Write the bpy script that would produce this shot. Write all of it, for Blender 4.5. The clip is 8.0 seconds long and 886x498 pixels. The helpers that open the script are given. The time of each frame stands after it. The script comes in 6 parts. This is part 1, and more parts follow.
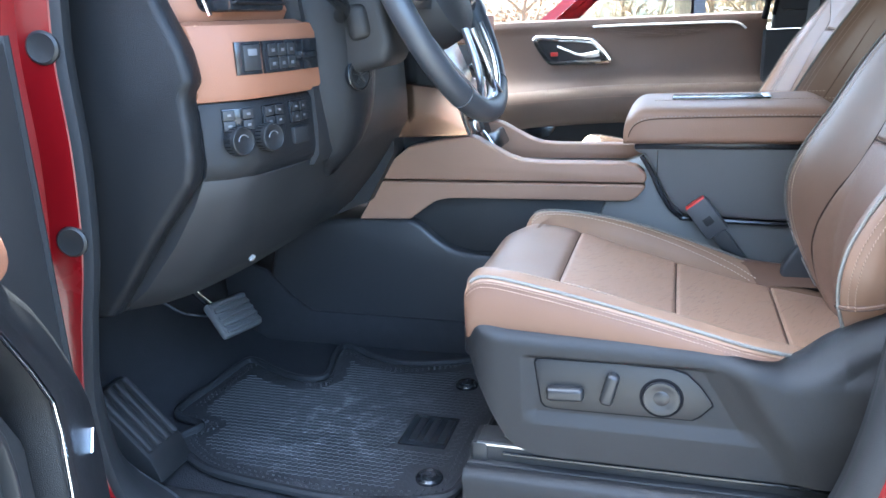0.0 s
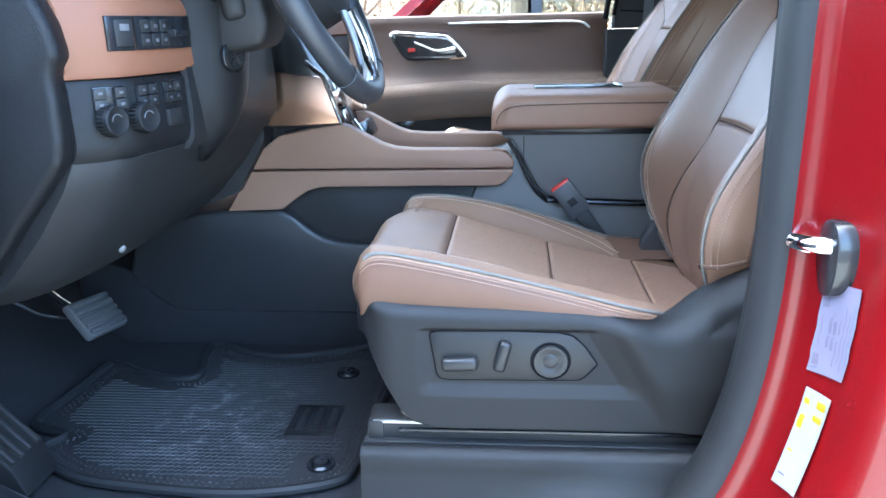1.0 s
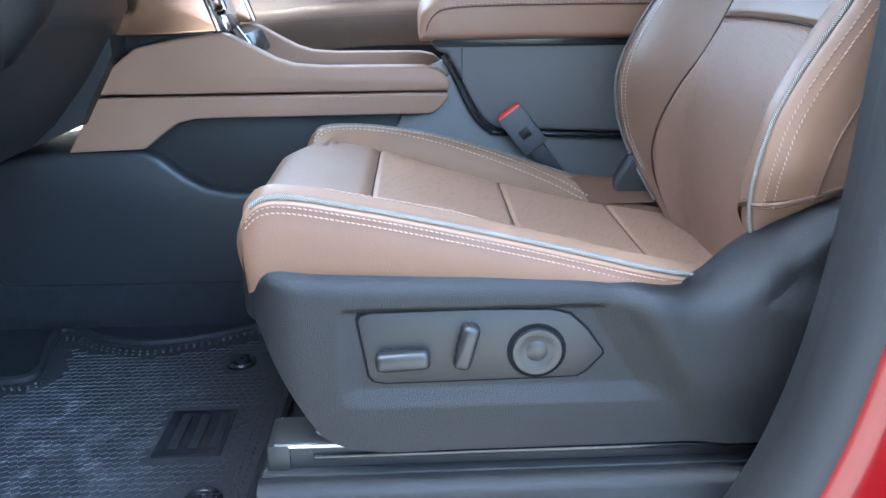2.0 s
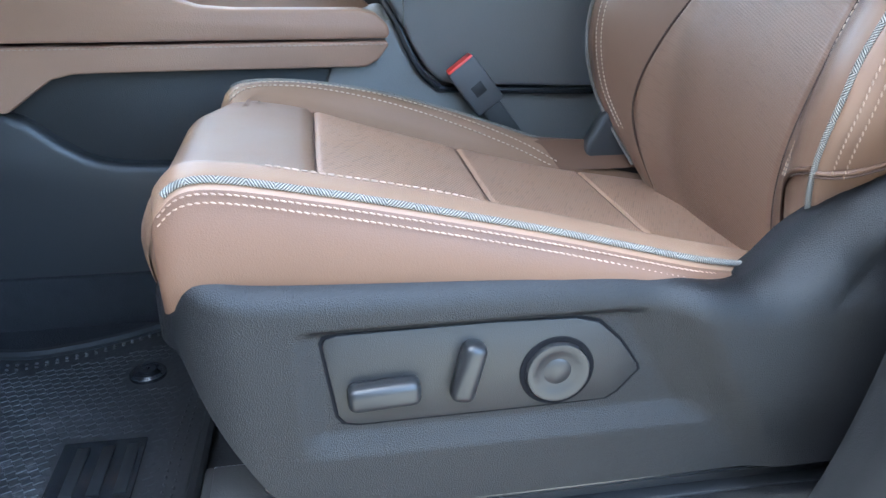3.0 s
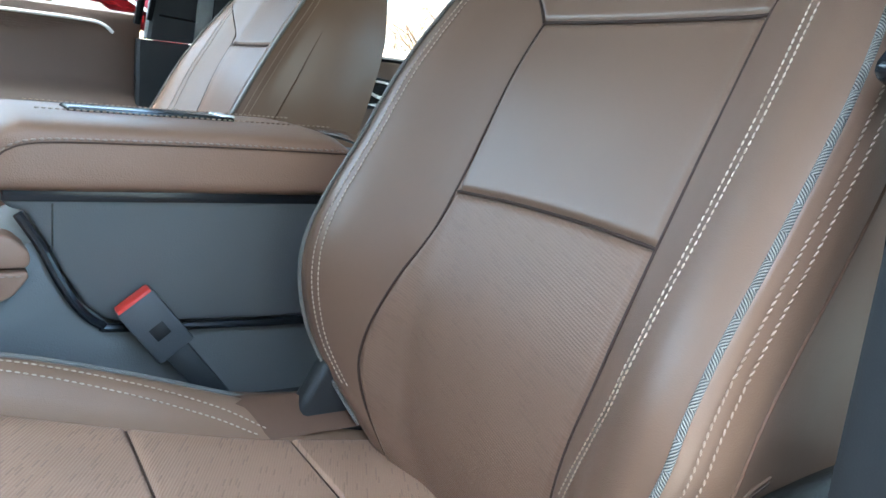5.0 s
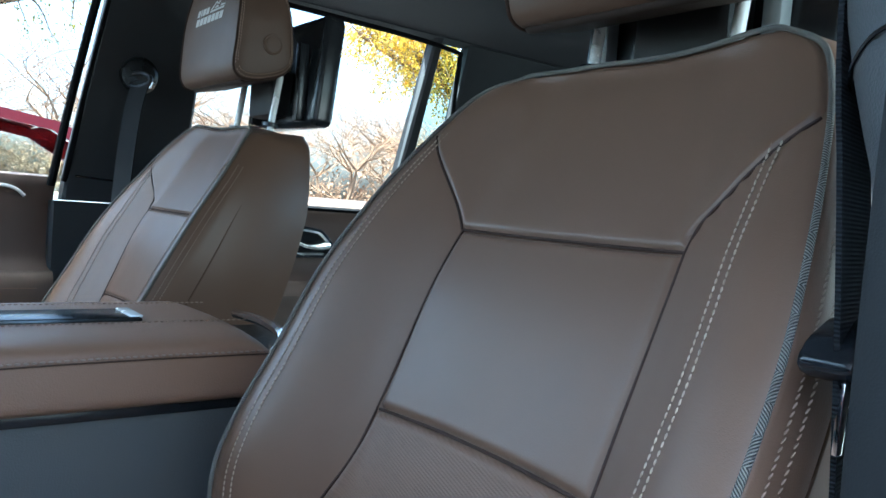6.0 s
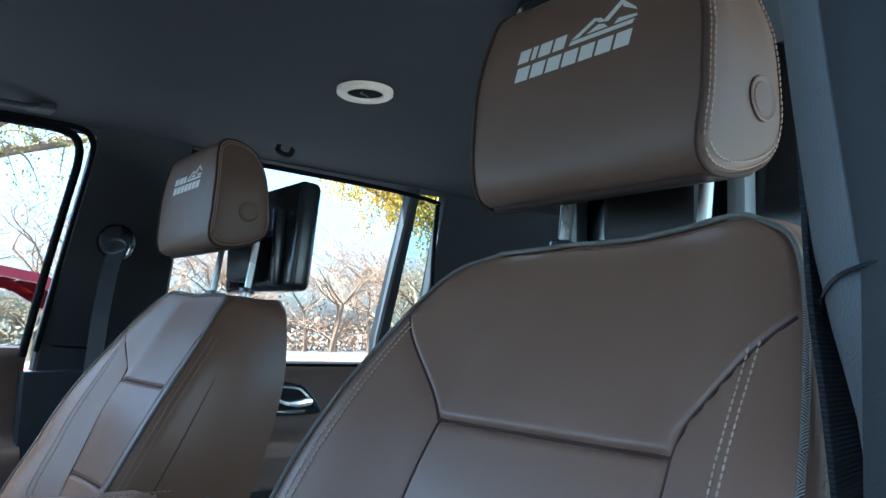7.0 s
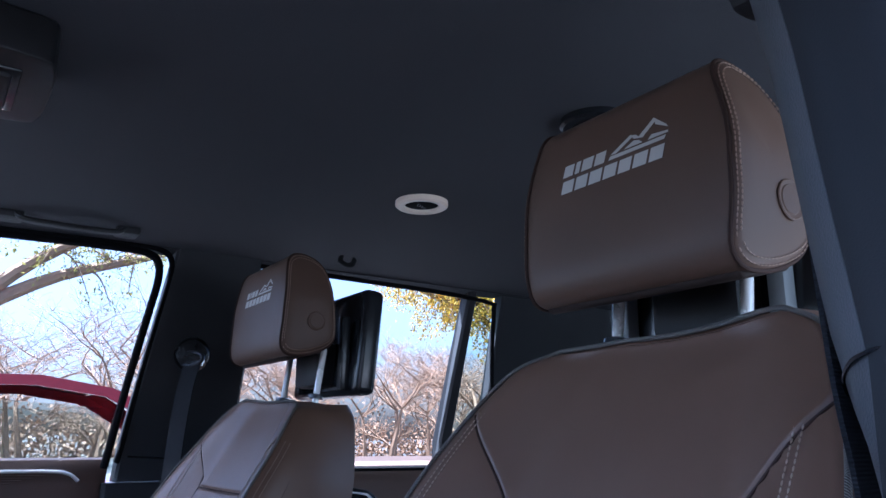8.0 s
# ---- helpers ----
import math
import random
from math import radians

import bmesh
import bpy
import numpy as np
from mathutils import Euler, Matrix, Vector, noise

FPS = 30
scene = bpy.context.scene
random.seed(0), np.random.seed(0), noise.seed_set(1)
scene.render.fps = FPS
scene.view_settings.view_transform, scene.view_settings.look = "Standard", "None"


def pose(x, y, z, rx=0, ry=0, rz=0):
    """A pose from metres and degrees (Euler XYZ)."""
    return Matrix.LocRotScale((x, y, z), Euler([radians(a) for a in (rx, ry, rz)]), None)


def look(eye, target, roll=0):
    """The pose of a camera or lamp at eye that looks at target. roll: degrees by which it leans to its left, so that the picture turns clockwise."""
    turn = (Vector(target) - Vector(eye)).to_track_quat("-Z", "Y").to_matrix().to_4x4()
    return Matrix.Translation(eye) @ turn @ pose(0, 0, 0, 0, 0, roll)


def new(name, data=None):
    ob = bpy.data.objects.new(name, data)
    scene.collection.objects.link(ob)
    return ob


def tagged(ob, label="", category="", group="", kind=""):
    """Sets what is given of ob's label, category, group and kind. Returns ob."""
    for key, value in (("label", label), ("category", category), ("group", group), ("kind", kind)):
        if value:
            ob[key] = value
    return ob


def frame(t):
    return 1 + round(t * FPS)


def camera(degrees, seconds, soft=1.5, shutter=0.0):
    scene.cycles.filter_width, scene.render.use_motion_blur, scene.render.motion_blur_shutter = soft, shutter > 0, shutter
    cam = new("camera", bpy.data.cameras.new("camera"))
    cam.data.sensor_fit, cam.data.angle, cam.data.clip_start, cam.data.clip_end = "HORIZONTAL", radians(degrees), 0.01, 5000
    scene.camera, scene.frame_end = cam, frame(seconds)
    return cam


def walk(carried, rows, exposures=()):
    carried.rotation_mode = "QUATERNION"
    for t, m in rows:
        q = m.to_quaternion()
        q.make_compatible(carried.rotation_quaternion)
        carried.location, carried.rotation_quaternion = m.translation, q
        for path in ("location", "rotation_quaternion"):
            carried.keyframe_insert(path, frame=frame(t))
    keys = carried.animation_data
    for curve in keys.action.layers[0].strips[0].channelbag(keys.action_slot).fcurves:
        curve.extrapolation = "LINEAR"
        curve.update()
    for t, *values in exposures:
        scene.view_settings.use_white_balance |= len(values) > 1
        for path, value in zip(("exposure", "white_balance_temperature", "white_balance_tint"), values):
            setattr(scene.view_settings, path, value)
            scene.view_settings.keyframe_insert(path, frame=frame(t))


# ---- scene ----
cam = camera(60.1, 8.0)
PATH = [
    (0, (0.065, 0.015, 1.353), (-0.497, 1.85, 0.789), -2.5),
    (0.5, (0.046, -0.042, 1.354), (-0.293, 1.85, 0.804), -1.7),
    (1, (0.014, -0.016, 1.324), (-0.158, 1.896, 0.761), -1.3),
    (1.5, (-0.008, 0.135, 1.262), (-0.053, 2.038, 0.65), -1.1),
    (1.7, (-0.02, 0.203, 1.242), (-0.011, 2.099, 0.606), -0.8),
    (2.8, (-0.073, 0.428, 1.188), (0.186, 2.26, 0.428), -0.0),
    (3, (-0.084, 0.453, 1.184), (0.245, 2.27, 0.416), 0.5),
    (3.5, (-0.099, 0.515, 1.183), (0.447, 2.289, 0.438), 2.5),
    (4, (-0.087, 0.587, 1.194), (0.696, 2.309, 0.545), 4.5),
    (4.5, (-0.061, 0.631, 1.218), (0.904, 2.303, 0.696), 5.9),
    (4.7, (-0.05, 0.644, 1.231), (0.967, 2.3, 0.759), 5.9),
    (5.8, (-0.022, 0.688, 1.324), (1.184, 2.275, 1.155), 5.1),
    (6, (-0.012, 0.692, 1.34), (1.209, 2.274, 1.239), 4.4),
    (6.5, (0.003, 0.699, 1.374), (1.247, 2.264, 1.44), 3.2),
    (7, (0.007, 0.701, 1.391), (1.232, 2.265, 1.625), 2.0),
    (7.5, (-0.008, 0.689, 1.393), (1.157, 2.27, 1.773), 1.1),
    (8, (-0.032, 0.656, 1.385), (1.046, 2.268, 1.873), 0.3),
]
EXPOSURES = [(0.0, 6.03, 5600, -1), (0.5, 6.00, 5430, -2), (1.0, 5.87, 5350, -3), (1.7, 5.95, 5420, -3), (3.0, 5.93, 5700, -4), (3.5, 6.00, 5740, -6), (4.0, 6.05, 5760, -9), (4.5, 6.10, 5730, -11), (5.8, 5.08, 5180, -11), (6.5, 4.73, 4880, -11), (7.0, 4.77, 4680, -10), (7.5, 4.83, 4650, -8), (8.0, 4.20, 4740, 13)]
walk(cam, [(t, look(eye, target, roll)) for t, eye, target, roll in PATH], EXPOSURES)

# ---- world and sun ----
SUN_EL, SUN_AZ = radians(70), radians(300)
world = bpy.data.worlds.new("sky")
scene.world = world
world.use_nodes = True
wn = world.node_tree.nodes
sky = wn.new("ShaderNodeTexSky")
sky.sky_type, sky.sun_disc = "NISHITA", False
sky.sun_elevation, sky.sun_rotation = SUN_EL, SUN_AZ
sky.air_density, sky.dust_density = 0.8, 5.0
world.node_tree.links.new(sky.outputs[0], wn["Background"].inputs[0])
wn["Background"].inputs[1].default_value = 0.10
sun = new("sun", bpy.data.lights.new("sun", "SUN"))
sun.data.energy, sun.data.angle, sun.data.color = 4.5, radians(0.6), (1.0, 0.95, 0.88)
sun.matrix_world = look(Vector((math.sin(SUN_AZ) * math.cos(SUN_EL), math.cos(SUN_AZ) * math.cos(SUN_EL), math.sin(SUN_EL))) * 30, (0, 0, 0))

# the sky's light through the rear side window behind the driver
side_sky = new("side_window_sky", bpy.data.lights.new("side_window_sky", "AREA"))
side_sky.data.shape, side_sky.data.size, side_sky.data.size_y = "RECTANGLE", 0.80, 0.34
side_sky.data.energy, side_sky.data.color = 0.20, (1.0, 0.93, 0.86)
side_sky.matrix_world = look((0.90, 0.745, 1.50), (0.90, 2.0, 1.50))


# ---- materials ----
def mat(name, color, rough=0.5, metal=0.0, vary=0.12, grain=0.0, grain_scale=900.0, blotch=9.0, coat=0.0, sheen=0.0, ridge=None, rvary=0.1, spec=0.5):
    """A surface with blotches of colour, a fine grain in relief, and ridges (scale, depth, direction) where it has them."""
    m = bpy.data.materials.new(name)
    m.use_nodes = True
    nt = m.node_tree
    n, l = nt.nodes, nt.links
    b = n["Principled BSDF"]
    co = n.new("ShaderNodeTexCoord")
    big = n.new("ShaderNodeTexNoise")
    big.inputs["Scale"].default_value, big.inputs["Detail"].default_value = blotch, 6
    l.new(co.outputs["Object"], big.inputs["Vector"])
    mix = n.new("ShaderNodeMix")
    mix.data_type = "RGBA"
    lo = [max(0, c * (1 - vary)) for c in color]
    hi = [min(1, c * (1 + vary)) for c in color]
    mix.inputs[6].default_value, mix.inputs[7].default_value = (*lo, 1), (*hi, 1)
    l.new(big.outputs["Fac"], mix.inputs[0])
    l.new(mix.outputs[2], b.inputs["Base Color"])
    rr = n.new("ShaderNodeMapRange")
    rr.inputs[3].default_value, rr.inputs[4].default_value = max(0.02, rough - rvary), min(1, rough + rvary)
    l.new(big.outputs["Fac"], rr.inputs[0])
    l.new(rr.outputs[0], b.inputs["Roughness"])
    b.inputs["Metallic"].default_value = metal
    b.inputs["Coat Weight"].default_value = coat
    b.inputs["Coat Roughness"].default_value = 0.04
    b.inputs["Sheen Weight"].default_value = sheen
    b.inputs["Specular IOR Level"].default_value = spec
    last = None
    if grain:
        v = n.new("ShaderNodeTexVoronoi")
        v.inputs["Scale"].default_value = grain_scale
        l.new(co.outputs["Object"], v.inputs["Vector"])
        bp = n.new("ShaderNodeBump")
        bp.inputs["Strength"].default_value, bp.inputs["Distance"].default_value = grain, 0.0006
        l.new(v.outputs["Distance"], bp.inputs["Height"])
        last = bp
    if ridge:
        scale, depth, axis = ridge
        w = n.new("ShaderNodeTexWave")
        w.wave_type, w.bands_direction, w.wave_profile = "BANDS", axis, "SIN"
        w.inputs["Scale"].default_value, w.inputs["Distortion"].default_value = scale, 0.0
        l.new(co.outputs["Object"], w.inputs["Vector"])
        bp = n.new("ShaderNodeBump")
        bp.inputs["Strength"].default_value, bp.inputs["Distance"].default_value = depth, 0.0012
        l.new(w.outputs["Fac"], bp.inputs["Height"])
        if last:
            l.new(last.outputs[0], bp.inputs["Normal"])
        last = bp
    if last:
        l.new(last.outputs[0], b.inputs["Normal"])
    return m


def piping_mat():
    """Woven black and white cord: slanted stripes that change sides every 16 mm along it."""
    m = bpy.data.materials.new("woven_cord")
    m.use_nodes = True
    n, l = m.node_tree.nodes, m.node_tree.links
    b = n["Principled BSDF"]
    uv = n.new("ShaderNodeUVMap")
    sep = n.new("ShaderNodeSeparateXYZ")
    l.new(uv.outputs[0], sep.inputs[0])

    def op(kind, a, bb=None):
        x = n.new("ShaderNodeMath")
        x.operation = kind
        for i, s in enumerate((a, bb)):
            if s is None:
                continue
            if isinstance(s, float):
                x.inputs[i].default_value = s
            else:
                l.new(s, x.inputs[i])
        return x.outputs[0]

    side = op("SIGN", op("SINE", op("MULTIPLY", sep.outputs[0], 196.0)))
    slant = op("MULTIPLY", op("MULTIPLY", sep.outputs[1], 34.0), side)
    wave = op("SINE", op("ADD", op("MULTIPLY", sep.outputs[0], 3300.0), slant))
    ramp = n.new("ShaderNodeMapRange")
    ramp.inputs[1].default_value, ramp.inputs[2].default_value = -0.35, 0.35
    l.new(wave, ramp.inputs[0])
    mix = n.new("ShaderNodeMix")
    mix.data_type = "RGBA"
    mix.inputs[6].default_value, mix.inputs[7].default_value = (0.034, 0.032, 0.030, 1), (0.26, 0.237, 0.205, 1)
    l.new(ramp.outputs[0], mix.inputs[0])
    l.new(mix.outputs[2], b.inputs["Base Color"])
    bp = n.new("ShaderNodeBump")
    bp.inputs["Strength"].default_value, bp.inputs["Distance"].default_value = 0.6, 0.001
    l.new(wave, bp.inputs["Height"])
    l.new(bp.outputs[0], b.inputs["Normal"])
    b.inputs["Roughness"].default_value = 0.75
    return m


def glass_mat(name, tint, rough=0.0):
    m = bpy.data.materials.new(name)
    m.use_nodes = True
    b = m.node_tree.nodes["Principled BSDF"]
    b.inputs["Base Color"].default_value = (*tint, 1)
    b.inputs["Transmission Weight"].default_value = 1.0
    b.inputs["Roughness"].default_value = rough
    b.inputs["IOR"].default_value = 1.02
    return m


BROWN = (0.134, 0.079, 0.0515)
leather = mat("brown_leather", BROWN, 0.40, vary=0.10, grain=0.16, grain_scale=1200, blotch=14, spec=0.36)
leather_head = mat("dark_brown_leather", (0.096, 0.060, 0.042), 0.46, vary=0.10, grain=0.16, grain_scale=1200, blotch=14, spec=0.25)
shaded_leather = mat("shaded_underside_leather", (0.030, 0.022, 0.018), 0.6, vary=0.1, grain=0.2, grain_scale=1100, spec=0.2)
leather_side_shaded = mat("shaded_grained_leather", (0.100, 0.0555, 0.0355), 0.48, vary=0.10, grain=0.22, grain_scale=1100, blotch=12, spec=0.22)


def ribbed_mat(name, color, across, run, pitch, relief=0.4, groove_shade=0.12, dash_depth=0.85):
    """Leather embossed with fine slanted ribs, broken here and there by short darker dashes."""
    m = mat(name, color, 0.46, vary=0.12, grain=0.2, grain_scale=900, blotch=20, spec=0.34)
    n, l = m.node_tree.nodes, m.node_tree.links
    b = n["Principled BSDF"]
    co = n.new("ShaderNodeTexCoord")

    def op(kind, a, c=None):
        x = n.new("ShaderNodeMath")
        x.operation = kind
        for i, s in enumerate((a, c)):
            if s is None:
                continue
            if isinstance(s, float):
                x.inputs[i].default_value = s
            else:
                l.new(s, x.inputs[i])
        return x.outputs[0]

    def dot(v):
        x = n.new("ShaderNodeVectorMath")
        x.operation = "DOT_PRODUCT"
        l.new(co.outputs["Object"], x.inputs[0])
        x.inputs[1].default_value = Vector(v).normalized()
        return x.outputs["Value"]

    a, c = dot(across), dot(run)
    wave = op("SINE", op("MULTIPLY", a, 2 * math.pi / pitch))
    cell = n.new("ShaderNodeCombineXYZ")
    row = op("FLOOR", op("ADD", op("DIVIDE", a, pitch), 0.25))
    l.new(row, cell.inputs[0])
    l.new(op("FLOOR", op("ADD", op("DIVIDE", c, 0.013), op("MULTIPLY", row, 0.37))), cell.inputs[1])
    wn2 = n.new("ShaderNodeTexWhiteNoise")
    wn2.noise_dimensions = "2D"
    l.new(cell.outputs[0], wn2.inputs["Vector"])
    dash = op("MULTIPLY", op("GREATER_THAN", wn2.outputs["Value"], 0.88), op("GREATER_THAN", wave, -0.2))
    old = b.inputs["Base Color"].links[0].from_socket
    mix = n.new("ShaderNodeMix")
    mix.data_type = "RGBA"
    mix.inputs[7].default_value = (*[q * 0.55 for q in color], 1)
    l.new(old, mix.inputs[6])
    # grooves between the ribs are also darkened in colour, like shade in them
    groove = op("MULTIPLY", op("SUBTRACT", 1.0, op("MULTIPLY", op("ADD", wave, 1.0), 0.5)), groove_shade)
    l.new(op("MINIMUM", op("ADD", op("MULTIPLY", dash, dash_depth), groove), 1.0), mix.inputs[0])
    l.new(mix.outputs[2], b.inputs["Base Color"])
    bp = n.new("ShaderNodeBump")
    bp.inputs["Strength"].default_value, bp.inputs["Distance"].default_value = relief, 0.0007
    l.new(op("SUBTRACT", wave, dash), bp.inputs["Height"])
    l.new(b.inputs["Normal"].links[0].from_socket, bp.inputs["Normal"])
    l.new(bp.outputs[0], b.inputs["Normal"])
    return m


# Cushion leathers are paler than the backrest's to imitate light falling from above.
leather_front_lit = mat("smooth_brown_leather_lit", (0.186, 0.112, 0.071), 0.44, vary=0.10, grain=0.2, grain_scale=1100, blotch=16, spec=0.30)
leather_insert_lit = ribbed_mat("ribbed_brown_leather_lit", (0.305, 0.184, 0.121), (0.90, -0.44, 0), (0.44, 0.90, 0), 0.0022, 0.26, 0.10, 0.5)
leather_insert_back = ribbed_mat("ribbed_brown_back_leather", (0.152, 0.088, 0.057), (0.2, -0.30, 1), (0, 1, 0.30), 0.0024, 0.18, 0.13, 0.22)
leather_trim = mat("wrapped_brown_leather", (0.240, 0.139, 0.091), 0.48, vary=0.08, grain=0.3, grain_scale=700, spec=0.34)
leather_tan = mat("tan_leather", (0.185, 0.082, 0.046), 0.58, vary=0.08, grain=0.3, grain_scale=700, spec=0.3)
door_vinyl = mat("dark_brown_door_vinyl", (0.120, 0.078, 0.060), 0.55, vary=0.10, grain=0.35, grain_scale=600)
armrest_vinyl = mat("brown_armrest_vinyl", (0.130, 0.092, 0.072), 0.6, vary=0.10, grain=0.35, grain_scale=600, spec=0.3)
thread = mat("cream_thread", (0.27, 0.185, 0.135), 0.7, vary=0.15, blotch=300)
thread_pale = mat("pale_cream_thread", (0.36, 0.275, 0.205), 0.7, vary=0.15, blotch=300)
thread_dark = mat("brown_thread", (0.26, 0.15, 0.10), 0.7, vary=0.15, blotch=300)
seam_brown = mat("brown_seam_shadow", (0.070, 0.041, 0.029), 0.8, spec=0.2)
seam_dark = mat("dark_seam_cord", (0.040, 0.023, 0.017), 0.8, spec=0.2)
cord = piping_mat()
plastic = mat("grained_charcoal_plastic", (0.0096, 0.0098, 0.0106), 0.35, vary=0.2, grain=0.6, grain_scale=1300, blotch=7, spec=0.25)
plastic_soft = mat("soft_charcoal_plastic", (0.0105, 0.0106, 0.0114), 0.58, vary=0.12, grain=0.35, grain_scale=800)
plastic_panel = mat("satin_grey_plastic", (0.0120, 0.0121, 0.0126), 0.42, vary=0.10, grain=0.2, grain_scale=1300, spec=0.3)
plastic_gloss = mat("smooth_black_plastic", (0.012, 0.013, 0.015), 0.22, vary=0.1)
switch_grey = mat("metallic_grey_switch", (0.017, 0.017, 0.0178), 0.36, metal=0.15, vary=0.06, spec=0.35)
carpet = mat("charcoal_carpet", (0.0195, 0.0197, 0.0215), 0.95, vary=0.25, grain=1.0, grain_scale=420, blotch=40, spec=0.15)
rubber = mat("black_seal_rubber", (0.0155, 0.0162, 0.0175), 0.62, vary=0.12, grain=0.15, spec=0.22)
headliner = mat("black_headliner_cloth", (0.025, 0.026, 0.031), 0.95, vary=0.2, grain=0.6, grain_scale=900, blotch=30)
pillar_trim = mat("dark_pillar_trim", (0.0105, 0.0115, 0.0140), 0.66, vary=0.12, grain=0.4, grain_scale=700)
# Paler copy of the pillar trim, imitating daylight on the driver's pillar.
lit_trim = mat("lit_pillar_trim", (0.070, 0.074, 0.080), 0.6, vary=0.12, grain=0.4, grain_scale=700)
gap_black = mat("shadow_gap_black", (0.004, 0.004, 0.005), 0.9, vary=0.1, spec=0.1)
recliner_black = mat("smooth_dark_plastic", (0.0080, 0.0082, 0.0090), 0.27, vary=0.1, grain=0.10, grain_scale=1300, spec=0.32)
red_paint = mat("red_car_paint", (0.090, 0.0017, 0.0031), 0.26, vary=0.05, coat=0.25, rvary=0.05, spec=0.3)
console_low = mat("console_base_plastic", (0.0235, 0.0236, 0.0248), 0.42, vary=0.12, grain=0.2, grain_scale=900)
satin_silver = mat("satin_silver", (0.88, 0.88, 0.86), 0.26, metal=0.30)
chrome = mat("chrome", (0.80, 0.81, 0.83), 0.09, metal=1.0, vary=0.03, rvary=0.04)
steel = mat("brushed_steel", (0.55, 0.56, 0.58), 0.3, metal=1.0, vary=0.1)
copper = mat("copper_brown_metal", (0.44, 0.27, 0.19), 0.27, metal=1.0, vary=0.08, blotch=4, rvary=0.03)
red_button = mat("red_button", (0.55, 0.03, 0.02), 0.4)
# Label white and yellow are darkened to imitate light blocked in the doorway.
dimmed_label = mat("dimmed_lavender_label", (0.115, 0.108, 0.15), 0.45, vary=0.05)
dimmed_white = mat("dimmed_label", (0.185, 0.185, 0.183), 0.45, vary=0.05)
label_yellow = mat("yellow_label_print", (0.30, 0.195, 0.004), 0.45, vary=0.05)
print_grey = mat("grey_print", (0.09, 0.085, 0.12), 0.5)
print_light = mat("light_print", (0.50, 0.49, 0.46), 0.5)
mark_grey = mat("switch_mark_grey", (0.10, 0.10, 0.105), 0.5)
console_grey = mat("console_charcoal_plastic", (0.087, 0.084, 0.081), 0.48, vary=0.1, grain=0.3, grain_scale=650)
webbing = mat("black_belt_webbing", (0.009, 0.010, 0.012), 0.85, vary=0.1, spec=0.25, ridge=(160, 0.5, "Z"))
shade_glass = glass_mat("green_windshield_glass", (0.21, 0.235, 0.23))
light_tint = glass_mat("lightly_tinted_glass", (0.074, 0.077, 0.082))
rear_tint = glass_mat("smoke_tinted_glass", (0.068, 0.067, 0.067))
tinted = glass_mat("green_tinted_glass", (0.029, 0.038, 0.035))
dark_glass = glass_mat("privacy_glass", (0.15, 0.18, 0.19))


# ---- mesh helpers ----
def part(name, bm, material, parent=None, label="", sharp=38):
    """Links a bmesh as one mesh object, under a thing or part if one is given."""
    bmesh.ops.remove_doubles(bm, verts=bm.verts, dist=1e-6)
    bmesh.ops.recalc_face_normals(bm, faces=bm.faces)
    me = bpy.data.meshes.new(name)
    bm.to_mesh(me)
    bm.free()
    me.materials.append(material)
    me.shade_smooth()
    me.set_sharp_from_angle(angle=radians(sharp))
    ob = new(name, me)
    if parent:
        ob.parent = parent
        ob.matrix_parent_inverse = Matrix.Translation(-parent.location) if parent.data is None else Matrix()
    if label:
        ob["label"] = label
    return ob


def thing(name, at, label, category, group="", kind=""):
    e = new(name)
    e.location = at
    e.empty_display_size = 0.05
    return tagged(e, label, category, group, kind)


def box(x0, x1, y0, y1, z0, z1, r=0.0, bm=None, turn=None, seg=2):
    out = bm or bmesh.new()
    b = bmesh.new()
    bmesh.ops.create_cube(b, size=1)
    bmesh.ops.scale(b, vec=(x1 - x0, y1 - y0, z1 - z0), verts=b.verts)
    if r:
        bmesh.ops.bevel(b, geom=b.edges[:], offset=r, segments=seg, profile=0.5, affect="EDGES")
    m = Matrix.Translation(((x0 + x1) / 2, (y0 + y1) / 2, (z0 + z1) / 2))
    if turn:
        m = m @ Euler([radians(a) for a in turn]).to_matrix().to_4x4()
    bmesh.ops.transform(b, matrix=m, verts=b.verts)
    return join(out, b)


def join(out, b):
    me = bpy.data.meshes.new("tmp")
    b.to_mesh(me)
    b.free()
    out.from_mesh(me)
    bpy.data.meshes.remove(me)
    return out


def prism(poly, axis, a, b, r=0.0, bm=None, seg=2):
    """A polygon in the plane across axis, drawn out from a to b, with rounded edges."""
    out = bm or bmesh.new()
    k = bmesh.new()

    def at(p, h):
        return {"x": (h, p[0], p[1]), "y": (p[0], h, p[1]), "z": (p[0], p[1], h)}[axis]

    f = k.faces.new([k.verts.new(at(p, a)) for p in poly])
    g = bmesh.ops.extrude_face_region(k, geom=[f])
    d = Vector(at((0, 0), b - a)) - Vector(at((0, 0), 0))
    bmesh.ops.translate(k, vec=d, verts=[v for v in g["geom"] if isinstance(v, bmesh.types.BMVert)])
    bmesh.ops.recalc_face_normals(k, faces=k.faces)
    if r:
        bmesh.ops.bevel(k, geom=k.edges[:], offset=r, segments=seg, profile=0.5, affect="EDGES", clamp_overlap=True)
    return join(out, k)


